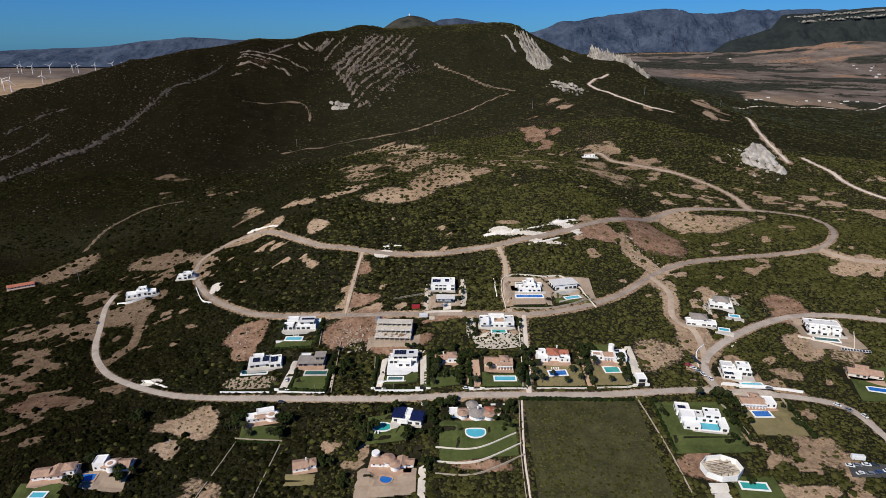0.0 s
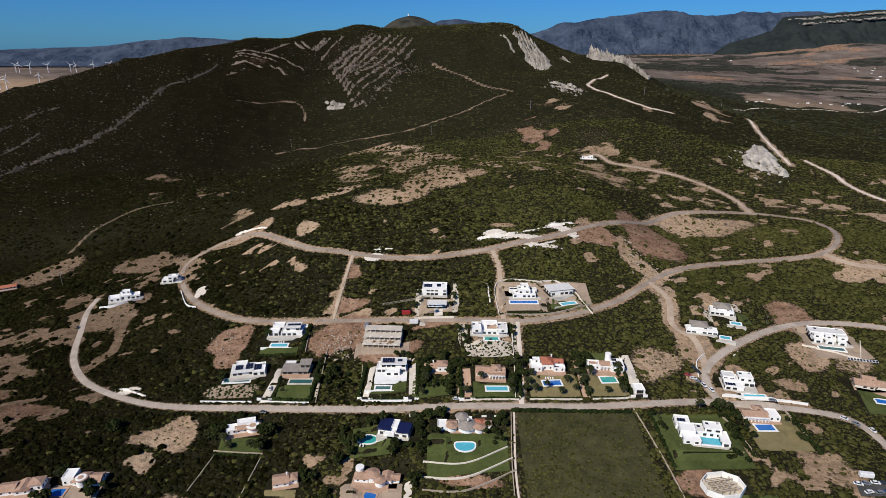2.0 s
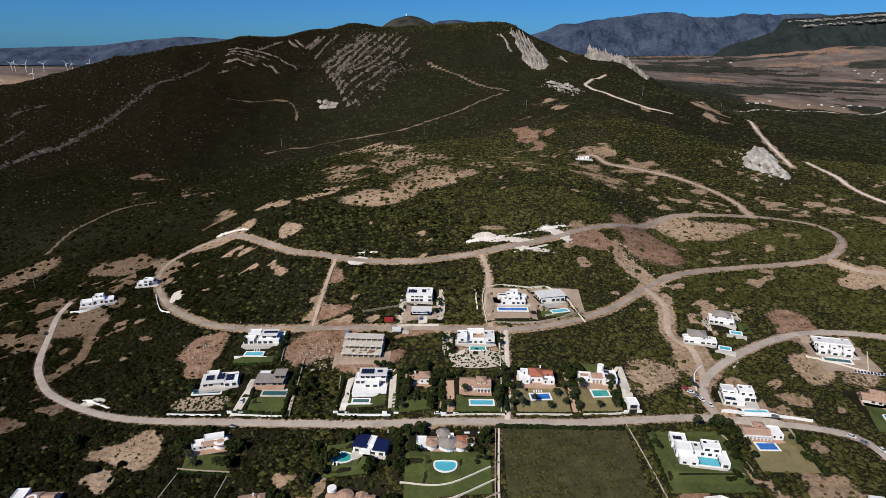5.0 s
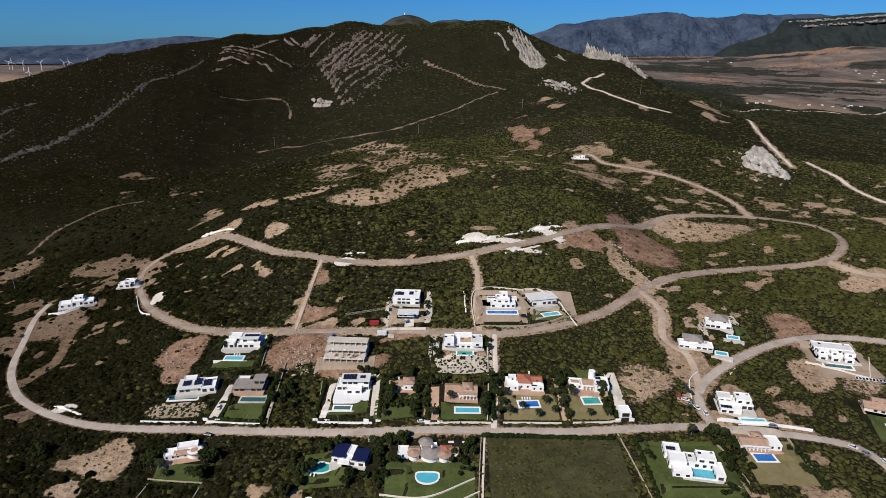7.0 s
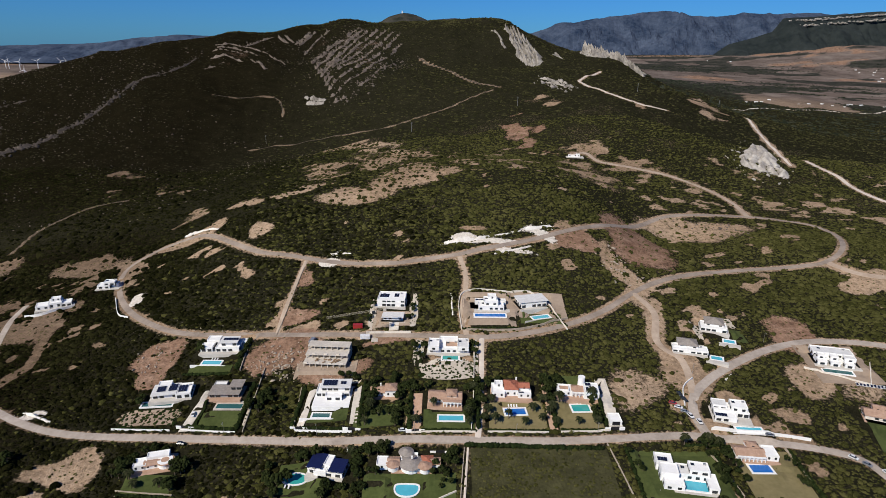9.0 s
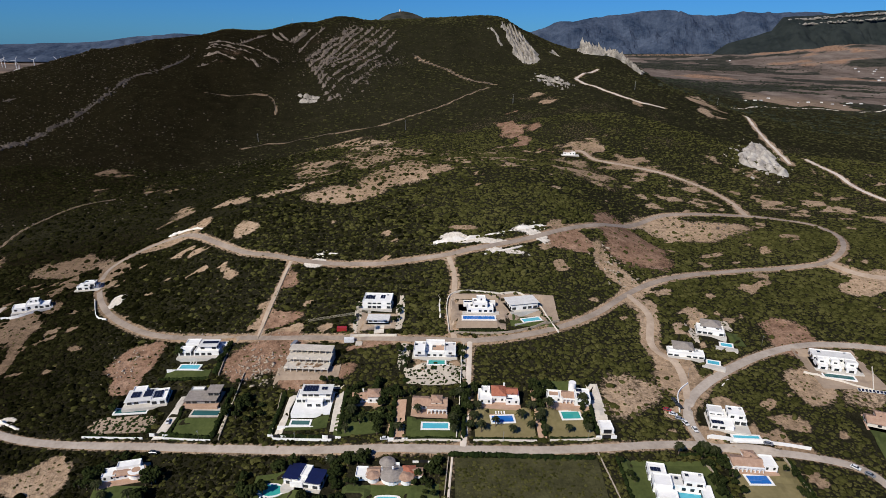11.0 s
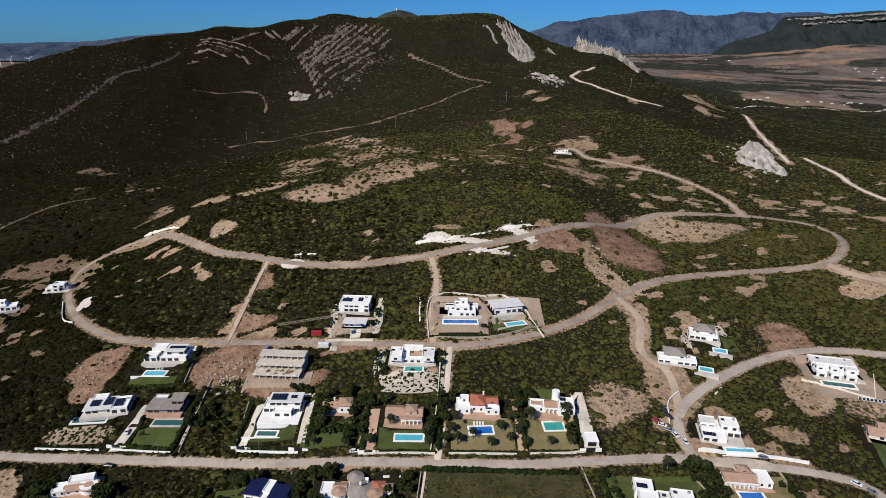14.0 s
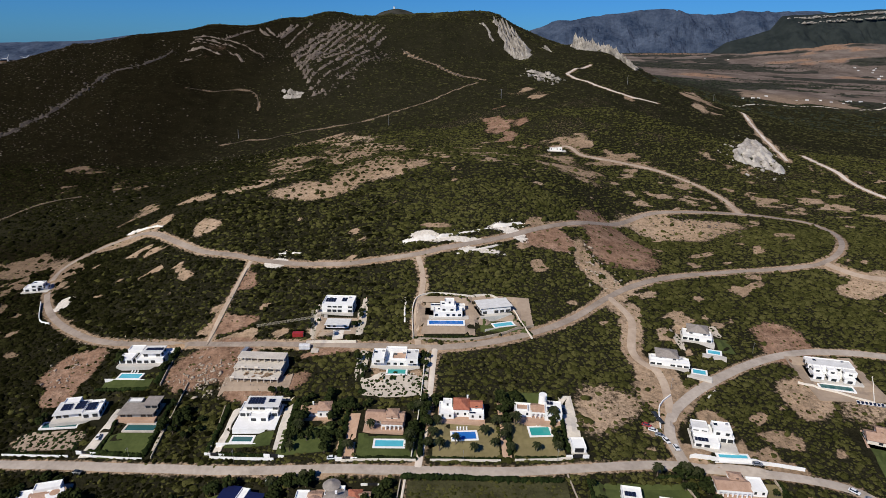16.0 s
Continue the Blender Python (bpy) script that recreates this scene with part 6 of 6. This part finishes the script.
def palm(seed, label):
    rng = random.Random(seed)
    t = thing("palm_tree", pose(0, 0, 0), label, "palm", "garden palms")
    bm = bmesh.new()
    hgt = 4.2 + seed * 0.8
    limb(bm, [(0, 0, -0.5), (0.1, 0, hgt * 0.5), (0.15, 0.05, hgt)], [0.32, 0.24, 0.26], 8)
    part("trunk", bm, BARK, t)
    bm = bmesh.new()
    for k in range(30):
        a, up = k * 2.399, rng.uniform(-0.5, 1.2)
        n, prev = 6, None
        for s in range(n + 1):
            f = s / n
            out = 2.9 * f * math.cos(up * 0.6) + 0.1
            z = hgt + 2.0 * f * math.sin(up) - 2.2 * f * f + 0.2
            w = 0.5 * math.sin(math.pi * min(0.98, 0.12 + f * 0.86))
            c, d = math.cos(a), math.sin(a)
            row = [bm.verts.new((out * c - q * w * d, out * d + q * w * c, z - (0.25 if q else 0))) for q in (-1, 0, 1)]
            if prev:
                bm.faces.new((prev[0], prev[1], row[1], row[0]))
                bm.faces.new((prev[1], prev[2], row[2], row[1]))
            prev = row
    part("crown", bm, PALMLEAF, t)
    return t


TREE_WORDS = "broad-crowned dark green garden tree beside a villa"
trees = [garden_tree(k, TREE_WORDS) for k in range(5)]
palms = [palm(k, "palm tree with drooping grey-green fronds in a garden") for k in range(3)]


def place(models, x, y, s, rng, used=set()):
    o = models[rng.randrange(len(models))]
    m = pose(x, y, gz(x, y), 0, 0, rng.uniform(0, 360)) @ Matrix.Diagonal((s, s, s * rng.uniform(0.85, 1.15), 1))
    if o.name not in used:
        used.add(o.name)
        o.matrix_basis = m
    else:
        c = copy_thing(o, Matrix.Identity(4))
        c.matrix_basis = m


rng = random.Random(5)
# groves: x, y, half width, half depth, count, size
for gx0, gy0, gw, gd, n, s in [
        (-46, 284, 4, 7, 7, 1.0), (-6, 300, 5, 4, 5, 1.0), (-14, 281, 9, 3, 9, 1.0), (-33, 302, 6, 2, 4, 1.0), (-6, 291, 2, 8, 5, 0.9), (1, 301, 6, 3, 6, 0.9), (36, 296, 5, 6, 8, 0.9),
        (-122, 304, 4, 8, 9, 1.0), (-95, 298, 4, 9, 9, 1.1), (-108, 315, 9, 2, 5, 0.9), (-6, 337, 4, 9, 11, 0.95), (13, 334, 3, 12, 12, 0.95), (21, 345, 6, 4, 6, 0.9), (2, 350, 9, 3, 8, 0.9),
        (48, 333, 2, 14, 10, 0.9), (58, 346, 7, 3, 6, 0.9), (88.5, 340, 2, 10, 10, 1.0), (96, 345, 4, 4, 5, 0.9), (112, 326, 2, 9, 8, 0.8), (54, 330, 1.5, 12, 7, 0.9), (20, 372, 3, 8, 5, 0.8), (52, 374, 2, 8, 5, 0.8),
        (-116, 398, 3, 9, 6, 0.8), (-90, 392, 2, 10, 7, 0.8), (-72, 352, 2, 14, 9, 0.8), (124, 290, 2, 8, 4, 0.7), (160, 288, 3, 10, 9, 0.8), (163, 303, 5, 2, 6, 1.0), (168, 290, 2, 10, 6, 0.8),
        (196, 288, 2, 10, 6, 0.8), (-190, 270, 4, 3, 5, 0.9), (-168, 258, 4, 5, 6, 0.9), (-190, 250, 3, 4, 4, 0.9), (-52, 256, 3, 5, 5, 0.9), (-64, 268, 3, 4, 4, 0.9), (-8, 262, 3, 5, 5, 0.9),
        (150, 240, 3, 2, 3, 0.7), (-180, 304, 5, 3, 4, 0.9), (-135, 352, 3, 6, 4, 0.7), (-58, 342, 9, 8, 12, 0.9), (-22, 358, 9, 2, 6, 0.7), (-2, 327, 8, 4, 9, 0.8), (9, 322, 5, 5, 6, 0.75), (0, 282, 4, 6, 6, 0.7), (34, 282, 5, 5, 7, 0.7), (-44, 292, 6, 8, 8, 0.9), (155, 268, 5, 5, 5, 0.6), (-13, 412, 2, 6, 4, 0.7), (13, 410, 2, 6, 4, 0.7)]:
    for _ in range(n):
        place(trees, gx0 + rng.uniform(-gw, gw), gy0 + rng.uniform(-gd, gd), s * rng.uniform(0.65, 1.15), rng)
for px, py in [(67, 319), (75, 315), (80, 325), (84, 318), (90, 326), (91, 316), (60, 316), (57, 324), (94, 330), (102, 316), (111, 316), (112, 334), (29, 328), (20, 318), (47, 322), (47, 316), (-4, 331), (-6, 320),
               (162, 304), (166, 303), (150, 303), (-116, 296), (-112, 292), (-100, 292), (-10, 304), (4, 303), (86, 331), (88, 322), (50, 340), (55, 318), (59, 330), (-192, 268)]:
    place(palms, px, py, rng.uniform(0.75, 1.1), rng)


def hedge(p0, p1, w, h, seed):
    n = max(3, int(math.dist(p0, p1) / 0.8))
    r = np.random.RandomState(seed)
    f = np.linspace(0, 1, n)
    x = p0[0] + (p1[0] - p0[0]) * f + r.uniform(-0.2, 0.2, n)
    y = p0[1] + (p1[1] - p0[1]) * f + r.uniform(-0.2, 0.2, n)
    co, tri = scatter(near_clumps, x, y, height(x, y) + h * 0.25, np.full(n, w * 0.75) * r.uniform(0.85, 1.2, n), np.full(n, h / w * 0.95), seed)
    tagged(new("hedge", raw_mesh("hedge", co, tri, HEDGELEAF)), "clipped dark green hedge along a plot boundary", "hedge", "hedges")


for k, (a, b, w, h) in enumerate([
        ((24, 312.5), (50, 311.5), 1.2, 1.3), ((57, 311.6), (86, 311.3), 1.2, 1.2), ((93, 312), (113, 312), 1.2, 1.2), ((-40, 323), (-14, 318.5), 1.4, 1.2), ((-101, 330), (-76, 326), 1.6, 1.8),
        ((-74, 326), (-74, 360), 1.8, 2.2), ((-98, 328), (-96, 346), 1.2, 1.3), ((-44, 324), (-43, 352), 1.6, 2.2), ((-9, 320), (-9, 352), 1.6, 2.0), ((17, 314), (17, 345), 1.6, 2.2), ((51.5, 314), (53, 350), 1.6, 2.4),
        ((90.5, 314), (90.5, 350), 1.6, 2.4), ((115.5, 315), (115.5, 345), 1.4, 2.0), ((-120, 372), (-92, 370), 1.6, 1.4), ((-88.5, 374), (-88.5, 402), 2.0, 2.6), ((122, 262), (121, 300), 1.2, 1.6),
        ((164, 268), (162, 298), 1.2, 1.8), ((-118, 287.5), (-94, 286), 1.2, 1.2), ((46, 392.5), (78, 392.5), 1.2, 1.3), ((110, 396), (100, 412), 1.0, 1.2), ((150, 302), (172, 303), 1.2, 1.5),
        ((200, 270), (199, 300), 1.4, 2.0), ((-140, 331), (-112, 329), 1.2, 1.0), ((45, 302), (110, 300), 1.8, 1.8)]):
    hedge(a, b, w, h, 300 + k)


# ---- vehicles ----
PAINTS = {"white": glossy("white_car_paint", (0.75, 0.75, 0.75), 0.25), "silver": glossy("silver_car_paint", (0.4, 0.41, 0.42), 0.25, 0.5, 0.5),
          "dark": glossy("dark_car_paint", (0.03, 0.035, 0.04), 0.2), "red": glossy("red_car_paint", (0.35, 0.03, 0.03), 0.25), "blue": glossy("blue_car_paint", (0.04, 0.08, 0.2), 0.25)}


def car(colour):
    c = thing("car", pose(0, 0, 0), colour + " parked car on the ground", "car", "parked cars")
    bm = slab(-0.88, -2.1, 0.35, 0.88, 2.1, 0.95, 0.12)
    part("body", bm, PAINTS[colour], c)
    bm = bmesh.new()
    lo = [bm.verts.new(v) for v in ((-0.8, -1.2, 0.94), (0.8, -1.2, 0.94), (0.8, 1.7, 0.94), (-0.8, 1.7, 0.94))]
    hi = [bm.verts.new(v) for v in ((-0.62, -0.45, 1.44), (0.62, -0.45, 1.44), (0.62, 1.2, 1.44), (-0.62, 1.2, 1.44))]
    for i in range(4):
        bm.faces.new((lo[i], lo[(i + 1) % 4], hi[(i + 1) % 4], hi[i]))
    bm.faces.new(lo[::-1]), bm.faces.new(hi)
    part("cabin_glass", bm, GLASS, c, "dark tinted glass")
    part("roof", slab(-0.64, -0.5, 1.443, 0.64, 1.25, 1.5, 0.02), PAINTS[colour], c)
    for x in (-0.8, 0.8):
        for y in (-1.3, 1.3):
            bm = prism(ring(0, 0, 0.33, 0.33, 14), -0.11, 0.11)
            w = part("wheel", bm, TYRE, c)
            w.matrix_basis = pose(x, y, 0.33, 0, 90, 0)
            part("rim", prism(ring(0, 0, 0.2, 0.2, 10), -0.12, 0.12), STEEL, w)
    return c


CARS = {k: car(k) for k in PAINTS}
first = set()
for colour, x, y, a in [
        ("white", 156, 328, 60), ("red", 154, 331, 55), ("dark", 161, 334, 20), ("silver", 158, 325, 60), ("white", 160, 322, 15), ("dark", 160, 338, 10), ("white", 163, 318, 5),
        ("white", 206, 250, 70), ("silver", 210, 250.5, 75), ("white", 215, 251, 78), ("dark", 219, 251, 70), ("white", 208, 245, 100), ("silver", 213, 245, 95), ("blue", 218, 246, 95),
        ("white", 223, 247, 92), ("dark", 228, 247.5, 90), ("white", 233, 250, 20), ("silver", 232, 293, 35), ("white", 228, 297, 40), ("white", 238, 288, 10), ("dark", 118, 340, 5),
        ("white", -101, 338, 8), ("dark", -276, 432, 20), ("dark", -100, 318, 85), ("white", 14, 313, 95), ("silver", 194, 309, 80)]:
    z = max(gz(x, y), gz(x + 1, y), gz(x, y + 1.5), gz(x, y - 1.5)) + 0.2
    m = pose(x, y, z, 0, 0, a)
    if colour not in first:
        first.add(colour)
        CARS[colour].matrix_basis = m
    else:
        copy_thing(CARS[colour], m)


def van(x, y, a):
    v = thing("van", pose(x, y, gz(x, y) + 0.2, 0, 0, a), "white camper van in the car park", "van")
    part("body", slab(-1.1, -3.2, 0.5, 1.1, 3.2, 2.9, 0.15), PAINTS["white"], v)
    part("windscreen", slab(-0.95, -3.27, 1.5, 0.95, -3.2, 2.3), GLASS, v)
    for px in (-1.0, 1.0):
        for py in (-2.1, 2.0):
            w = part("wheel", prism(ring(0, 0, 0.38, 0.38, 14), -0.12, 0.12), TYRE, v)
            w.matrix_basis = pose(px, py, 0.38, 0, 90, 0)
            part("rim", prism(ring(0, 0, 0.22, 0.22, 10), -0.13, 0.13), STEEL, w)


van(213, 255, 80)


# ---- loungers and parasols by the pools ----
def lounger():
    t = thing("sun_lounger", pose(0, 0, 0), "white sun lounger beside a pool", "lounger", "sun loungers")
    part("frame", slab(-0.35, -0.95, 0.22, 0.35, 0.95, 0.30, 0.02), WHITE, t)
    part("mattress", slab(-0.33, -0.93, 0.303, 0.33, 0.35, 0.40, 0.03), FABRIC, t)
    b = part("backrest", slab(-0.33, 0, 0, 0.33, 0.7, 0.10, 0.03), FABRIC, t)
    b.matrix_basis = pose(0, 0.35, 0.31, 35)
    for x in (-0.3, 0.3):
        for y in (-0.85, 0.85):
            part("leg", slab(x - 0.03, y - 0.03, 0, x + 0.03, y + 0.03, 0.22), STEEL, t)
    return t


base_lounger, n_lounger = lounger(), 0
for key, offs in [("stepped", ((-1.0, 3.6), (0.6, 3.6), (2.2, 3.6))), ("redroof", ((-3, 4.6), (-1.6, 4.6), (-0.2, 4.6), (1.2, 4.6))), ("arcade", ((7.8, -0.8), (7.8, 0.8))), ("great", ((-2, 4.4), (-0.5, 4.4), (1, 4.4))),
                  ("navy", ((-3.4, -5.6), (-1.6, -5.9))), ("tower", ((-1, 4.4), (0.5, 4.4))), ("corner", ((-2, 3.6), (-0.5, 3.6)))]:
    for ox, oy in offs:
        px, py = POOLS[key][0] + ox, POOLS[key][1] + oy
        m = pose(px, py, max(gz(px, py), POOL_Z[key] - 0.1) + 0.3, 0, 0, 0)
        if n_lounger:
            copy_thing(base_lounger, m)
        else:
            base_lounger.matrix_basis = m
        n_lounger += 1


# ---- poles ----
def power_pole(x, y, h=13):
    p = thing("power_pole", pose(x, y, gz(x, y), 0, 0, 20), "grey steel power pole on the hillside", "pole", "power poles")
    bm = bmesh.new()
    limb(bm, [(0, 0, -1), (0, 0, h)], [0.28, 0.16], 8)
    part("post", bm, STEEL, p)
    part("crossarm", slab(-1.4, -0.1, h - 1.0, 1.4, 0.1, h - 0.8), STEEL, p)
    for k in (-1.2, 0, 1.2):
        part("insulator", slab(k - 0.08, -0.08, h - 0.79, k + 0.08, 0.08, h - 0.4), GLASS, p)


for x, y in [(-12, 909), (142, 971), (536, 1183), (-343, 523), (-240, 985), (330, 1010)]:
    power_pole(x, y)


def street_lamp(x, y, a):
    p = thing("street_lamp", pose(x, y, gz(x, y), 0, 0, a), "thin grey street lamp beside the road", "lamp post", "street lamps")
    bm = bmesh.new()
    limb(bm, [(0, 0, -0.5), (0, 0, 6.5)], [0.09, 0.06], 6)
    part("post", bm, STEEL, p)
    part("arm", slab(-0.05, -1.2, 6.42, 0.05, 0.0, 6.5), STEEL, p)
    part("lamp_head", slab(-0.12, -1.7, 6.38, 0.12, -1.15, 6.5, 0.03), GREYWALL, p)


for x, y in [(-80, 324.5), (-30, 317.5), (20, 311.2), (70, 309.4), (110, 310.2), (174, 357), (230, 390)]:
    street_lamp(x, y, 0)


# ---- the distance ----
def wind_turbine(x, y, h, spin):
    t = thing("wind_turbine", pose(x, y, gz(x, y), 0, 0, 25), "white three-bladed wind turbine on the far plain", "wind turbine", "wind turbines")
    bm = bmesh.new()
    limb(bm, [(0, 0, -2), (0, 0, h)], [2.0, 1.1], 10)
    part("tower", bm, WHITE, t)
    part("nacelle", slab(-1.5, -3, h - 1.2, 1.5, 5, h + 2, 0.3), WHITE, t)
    for k in range(3):
        bm = bmesh.new()
        limb(bm, [(0, 0, 0.5), (0.3, 0, h * 0.15), (0, 0, h * 0.58)], [0.9, 1.4, 0.25], 6)
        b = part("blade", bm, WHITE, t)
        b.matrix_basis = pose(0, -4, h + 0.5, 0, spin + 120 * k, 0)
    part("hub", slab(-1.3, -4.8, h - 0.8, 1.3, -3.0, h + 1.8, 0.4), WHITE, t)


for x, y, h, spin in [(-1537, 2200, 50, 20), (-1590, 2240, 50, 70), (-1651, 2560, 42, 10), (-2363, 3500, 52, 0), (-2290, 3480, 52, 30), (-2203, 3500, 52, 50), (-2135, 3600, 52, 80), (-2080, 3560, 52, 100),
                      (-2003, 3600, 52, 15), (-1957, 3700, 52, 40), (-1900, 3720, 52, 65), (-1800, 3760, 52, 85), (-1740, 3720, 52, 110), (-2450, 3600, 52, 60), (-1690, 3700, 52, 30)]:
    wind_turbine(x, y, 0.8 * h, spin)


def farmhouse(label):
    f = thing("farmhouse", pose(0, 0, 0), label, "house", "far farmhouses")
    part("wall", slab(-9, -5, -3, 9, 5, 4.0), WHITE, f)
    part("roof", pitched(-9, -5, 18, 10, 4.0, 2.0, False), GRAVEL, f)
    for k in range(3):
        part("window", slab(-6.5 + 5 * k, -5.06, 1.0, -4.5 + 5 * k, -5.0, 2.6), GLASS, f)
    return f


base_farm = farmhouse("small white farmhouse in the far valley")
rng = random.Random(9)
for k, (x, y) in enumerate([(832, 1687), (860, 1690), (880, 1700), (1000, 1735), (1030, 1740), (1071, 1748), (1093, 1735), (1120, 1725), (1150, 1760), (1174, 1783), (1195, 1770), (930, 1760), (1240, 1740), (2054, 2994),
                            (2000, 2920), (2080, 2900), (1960, 2800), (1871, 2686), (2100, 3050), (2020, 3080), (1603, 3504), (1500, 3560), (1980, 2990), (2140, 2990)]):
    m = pose(x, y, gz(x, y), 0, 0, rng.uniform(-40, 40)) @ Matrix.Diagonal((*[rng.uniform(0.6, 1.1) * (0.45 if y < 2000 else 0.6)] * 3, 1))
    if k:
        copy_thing(base_farm, Matrix.Identity(4)).matrix_basis = m
    else:
        base_farm.matrix_basis = m

# blue distance haze is put into the base colour of the far hills
HAZEHILL = plain("haze_tinted_hills", (0.010, 0.020, 0.042), (0.070, 0.090, 0.130), 0.045, 0.95, 0.6, 8.0)
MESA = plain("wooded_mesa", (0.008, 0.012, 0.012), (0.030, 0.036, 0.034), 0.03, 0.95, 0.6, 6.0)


def mountain_range(name, profile, y, depth, base, material, label, seed, rough):
    """A ridge whose crest follows a few heights, with spurs and gullies down its front."""
    px, pz = [p[0] for p in profile], [p[1] for p in profile]
    xs = np.linspace(px[0], px[-1], 260)
    crest = np.interp(xs, px, pz) + rough * 2 * (fbm(xs, xs * 0, 120, seed, 4) - 0.5)
    vs = np.linspace(0, 1, 26)
    bm_co, faces = [], []
    for v in vs:
        yy = y - depth * (1 - v)
        f = v ** 1.15
        n = fbm(xs, np.full(xs.shape, yy * 0.5), 190, seed + 7, 4) - 0.5
        n2 = fbm(xs, np.full(xs.shape, yy), 55, seed + 17, 3) - 0.5
        zz = base + (crest - base) * f + (n * 1.5 + n2 * 0.5) * (crest - base) * (f * (1 - f)) * 1.6
        bm_co.append(np.stack([xs, np.full(xs.shape, yy), zz], -1))
    bm_co.append(np.stack([xs, np.full(xs.shape, y + 150), np.full(xs.shape, base - 30)], -1))
    co = np.concatenate(bm_co)
    n, m = len(xs), len(bm_co)
    for j in range(m - 1):
        faces += [(j * n + i, j * n + i + 1, (j + 1) * n + i + 1, (j + 1) * n + i) for i in range(n - 1)]
    me = bpy.data.meshes.new(name)
    me.from_pydata(co.tolist(), [], faces)
    me.materials.append(material)
    tagged(new(name, me), label, "mountains", kind="structure")


mountain_range("backdrop_range", [(300, 60), (470, 208), (590, 246), (828, 314), (1224, 381), (1579, 418), (1863, 389), (2339, 407), (2657, 411), (3400, 418)], 4640, 520, 60, HAZEHILL, "hazy blue mountain range on the horizon", 5, 20)
mountain_range("backdrop_range", [(-4300, 110), (-3525, 123), (-2950, 138), (-2457, 162), (-2166, 196), (-1838, 223), (-1556, 208), (-1274, 192), (-911, 169), (-400, 131)], 4640, 420, 30, HAZEHILL, "hazy blue hills on the horizon", 9, 6)
mountain_range("backdrop_range", [(-400, 240), (-175, 283), (-16, 342), (103, 350), (302, 320), (582, 270)], 4560, 300, 60, HAZEHILL, "hazy blue hill behind the summit", 13, 4)
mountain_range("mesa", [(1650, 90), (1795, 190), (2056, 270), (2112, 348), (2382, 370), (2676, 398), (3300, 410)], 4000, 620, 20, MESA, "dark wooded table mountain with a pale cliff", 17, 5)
cliff_rng = random.Random(3)
for k in range(2):
    bm = bmesh.new()
    for q in np.linspace(2125, 3000, 170):
        if cliff_rng.random() < 0.2 + 0.25 * k:
            continue
        zz = np.interp(q, [2112, 2382, 2676, 3300], [330, 350, 376, 390]) - 30 * k + cliff_rng.uniform(-5, 5)
        for v in bmesh.ops.create_icosphere(bm, subdivisions=1, radius=1.0)["verts"]:
            v.co = Vector((v.co.x * cliff_rng.uniform(4, 12) + q, v.co.y * 12 + 3968 - 46 * k, v.co.z * cliff_rng.uniform(2, 8) + zz))
    tagged(part("cliff", bm, PALEROCK), "pale rock cliff along the table mountain", "cliff", kind="structure")


def lookout(x, y):
    t = thing("lookout_post", pose(x, y, gz(x, y)), "small white post on the summit", "hut")
    part("wall", prism(ring(0, 0, 3.2, 3.2, 14), -4, 7), WHITE, t)
    part("roof", prism(ring(0, 0, 3.7, 3.7, 14), 7.01, 7.8), WHITE, t)


lookout(-140, 2690)
mast = thing("radio_mast", pose(-330, 1640, gz(-330, 1640)), "thin lattice radio mast on the ridge", "mast")
part("lattice", truss(bmesh.new(), (0, 0, -1), (0, 0, 26), 1.2, 10), STEEL, mast)
part("aerial", slab(-0.15, -0.15, 26, 0.15, 0.15, 33), STEEL, mast)


def site_container(x, y, a, material, label):
    c = thing("site_container", pose(x, y, gz(x, y) + 0.25, 0, 0, a), label, "container", "building site containers")
    part("body", slab(-3.0, -1.2, 0, 3.0, 1.2, 2.5, 0.05), material, c)
    for k in range(9):
        part("rib", slab(-2.75 + 0.66 * k, -1.26, 0.15, -2.6 + 0.66 * k, -1.2, 2.35), material, c)
    part("door", slab(3.0, -1.0, 0.1, 3.06, 1.0, 2.4), STEEL, c)


site_container(-20, 402, 4, PAINTS["red"], "red steel container on the building site")
site_container(-14, 391, 2, PAINTS["white"], "white site cabin beside the road")
site_container(-47, 392, 80, PAINTS["silver"], "grey steel container on the building site")


def solar_rack(x, y):
    r = thing("solar_rack", pose(x, y, gz(x, y) + 0.3, 0, 0, -14), "row of pale-framed solar panels on the ground", "solar panels")
    for k in range(10):
        p = part("panel", slab(-0.75, -1.0, 0, 0.75, 1.0, 0.06), WHITE, r)
        p.matrix_basis = pose(-8 + k * 1.75, 0, 0.8, 24)
        part("solar_panel", slab(-0.6, -0.85, 0.062, 0.6, 0.85, 0.075), SOLAR, p)
        part("post", slab(-8.05 + k * 1.75, 0.3, -0.8, -7.95 + k * 1.75, 0.4, 0.95), STEEL, r)


solar_rack(272, 350)


def gatehouse(x, y, a, w):
    g = thing("gateway", pose(x, y, gz(x, y), 0, 0, a), "white rendered gateway beside the lower road", "gate", "white gateways")
    for sx in (-1, 1):
        part("gate_wall", slab(sx * w / 2 - 1.6, -0.2, -0.8, sx * w / 2 + 1.2, 0.2, 1.5, 0.04), WHITE, g)
    part("gate_leaf", slab(-w / 2 + 1.62, -0.06, 0.15, w / 2 - 1.62, 0.06, 1.9), DARKMETAL, g)


for x, y, a, w in [(33, 300.5, 0, 7), (-102, 329, -6, 7), (-40, 322, -6, 6.5), (-12, 317.5, -6, 6.5), (20.5, 312, 0, 6.5), (119, 311.5, 2, 7), (-8, 305.5, -4, 6.5)]:
    gatehouse(x, y, a, w)
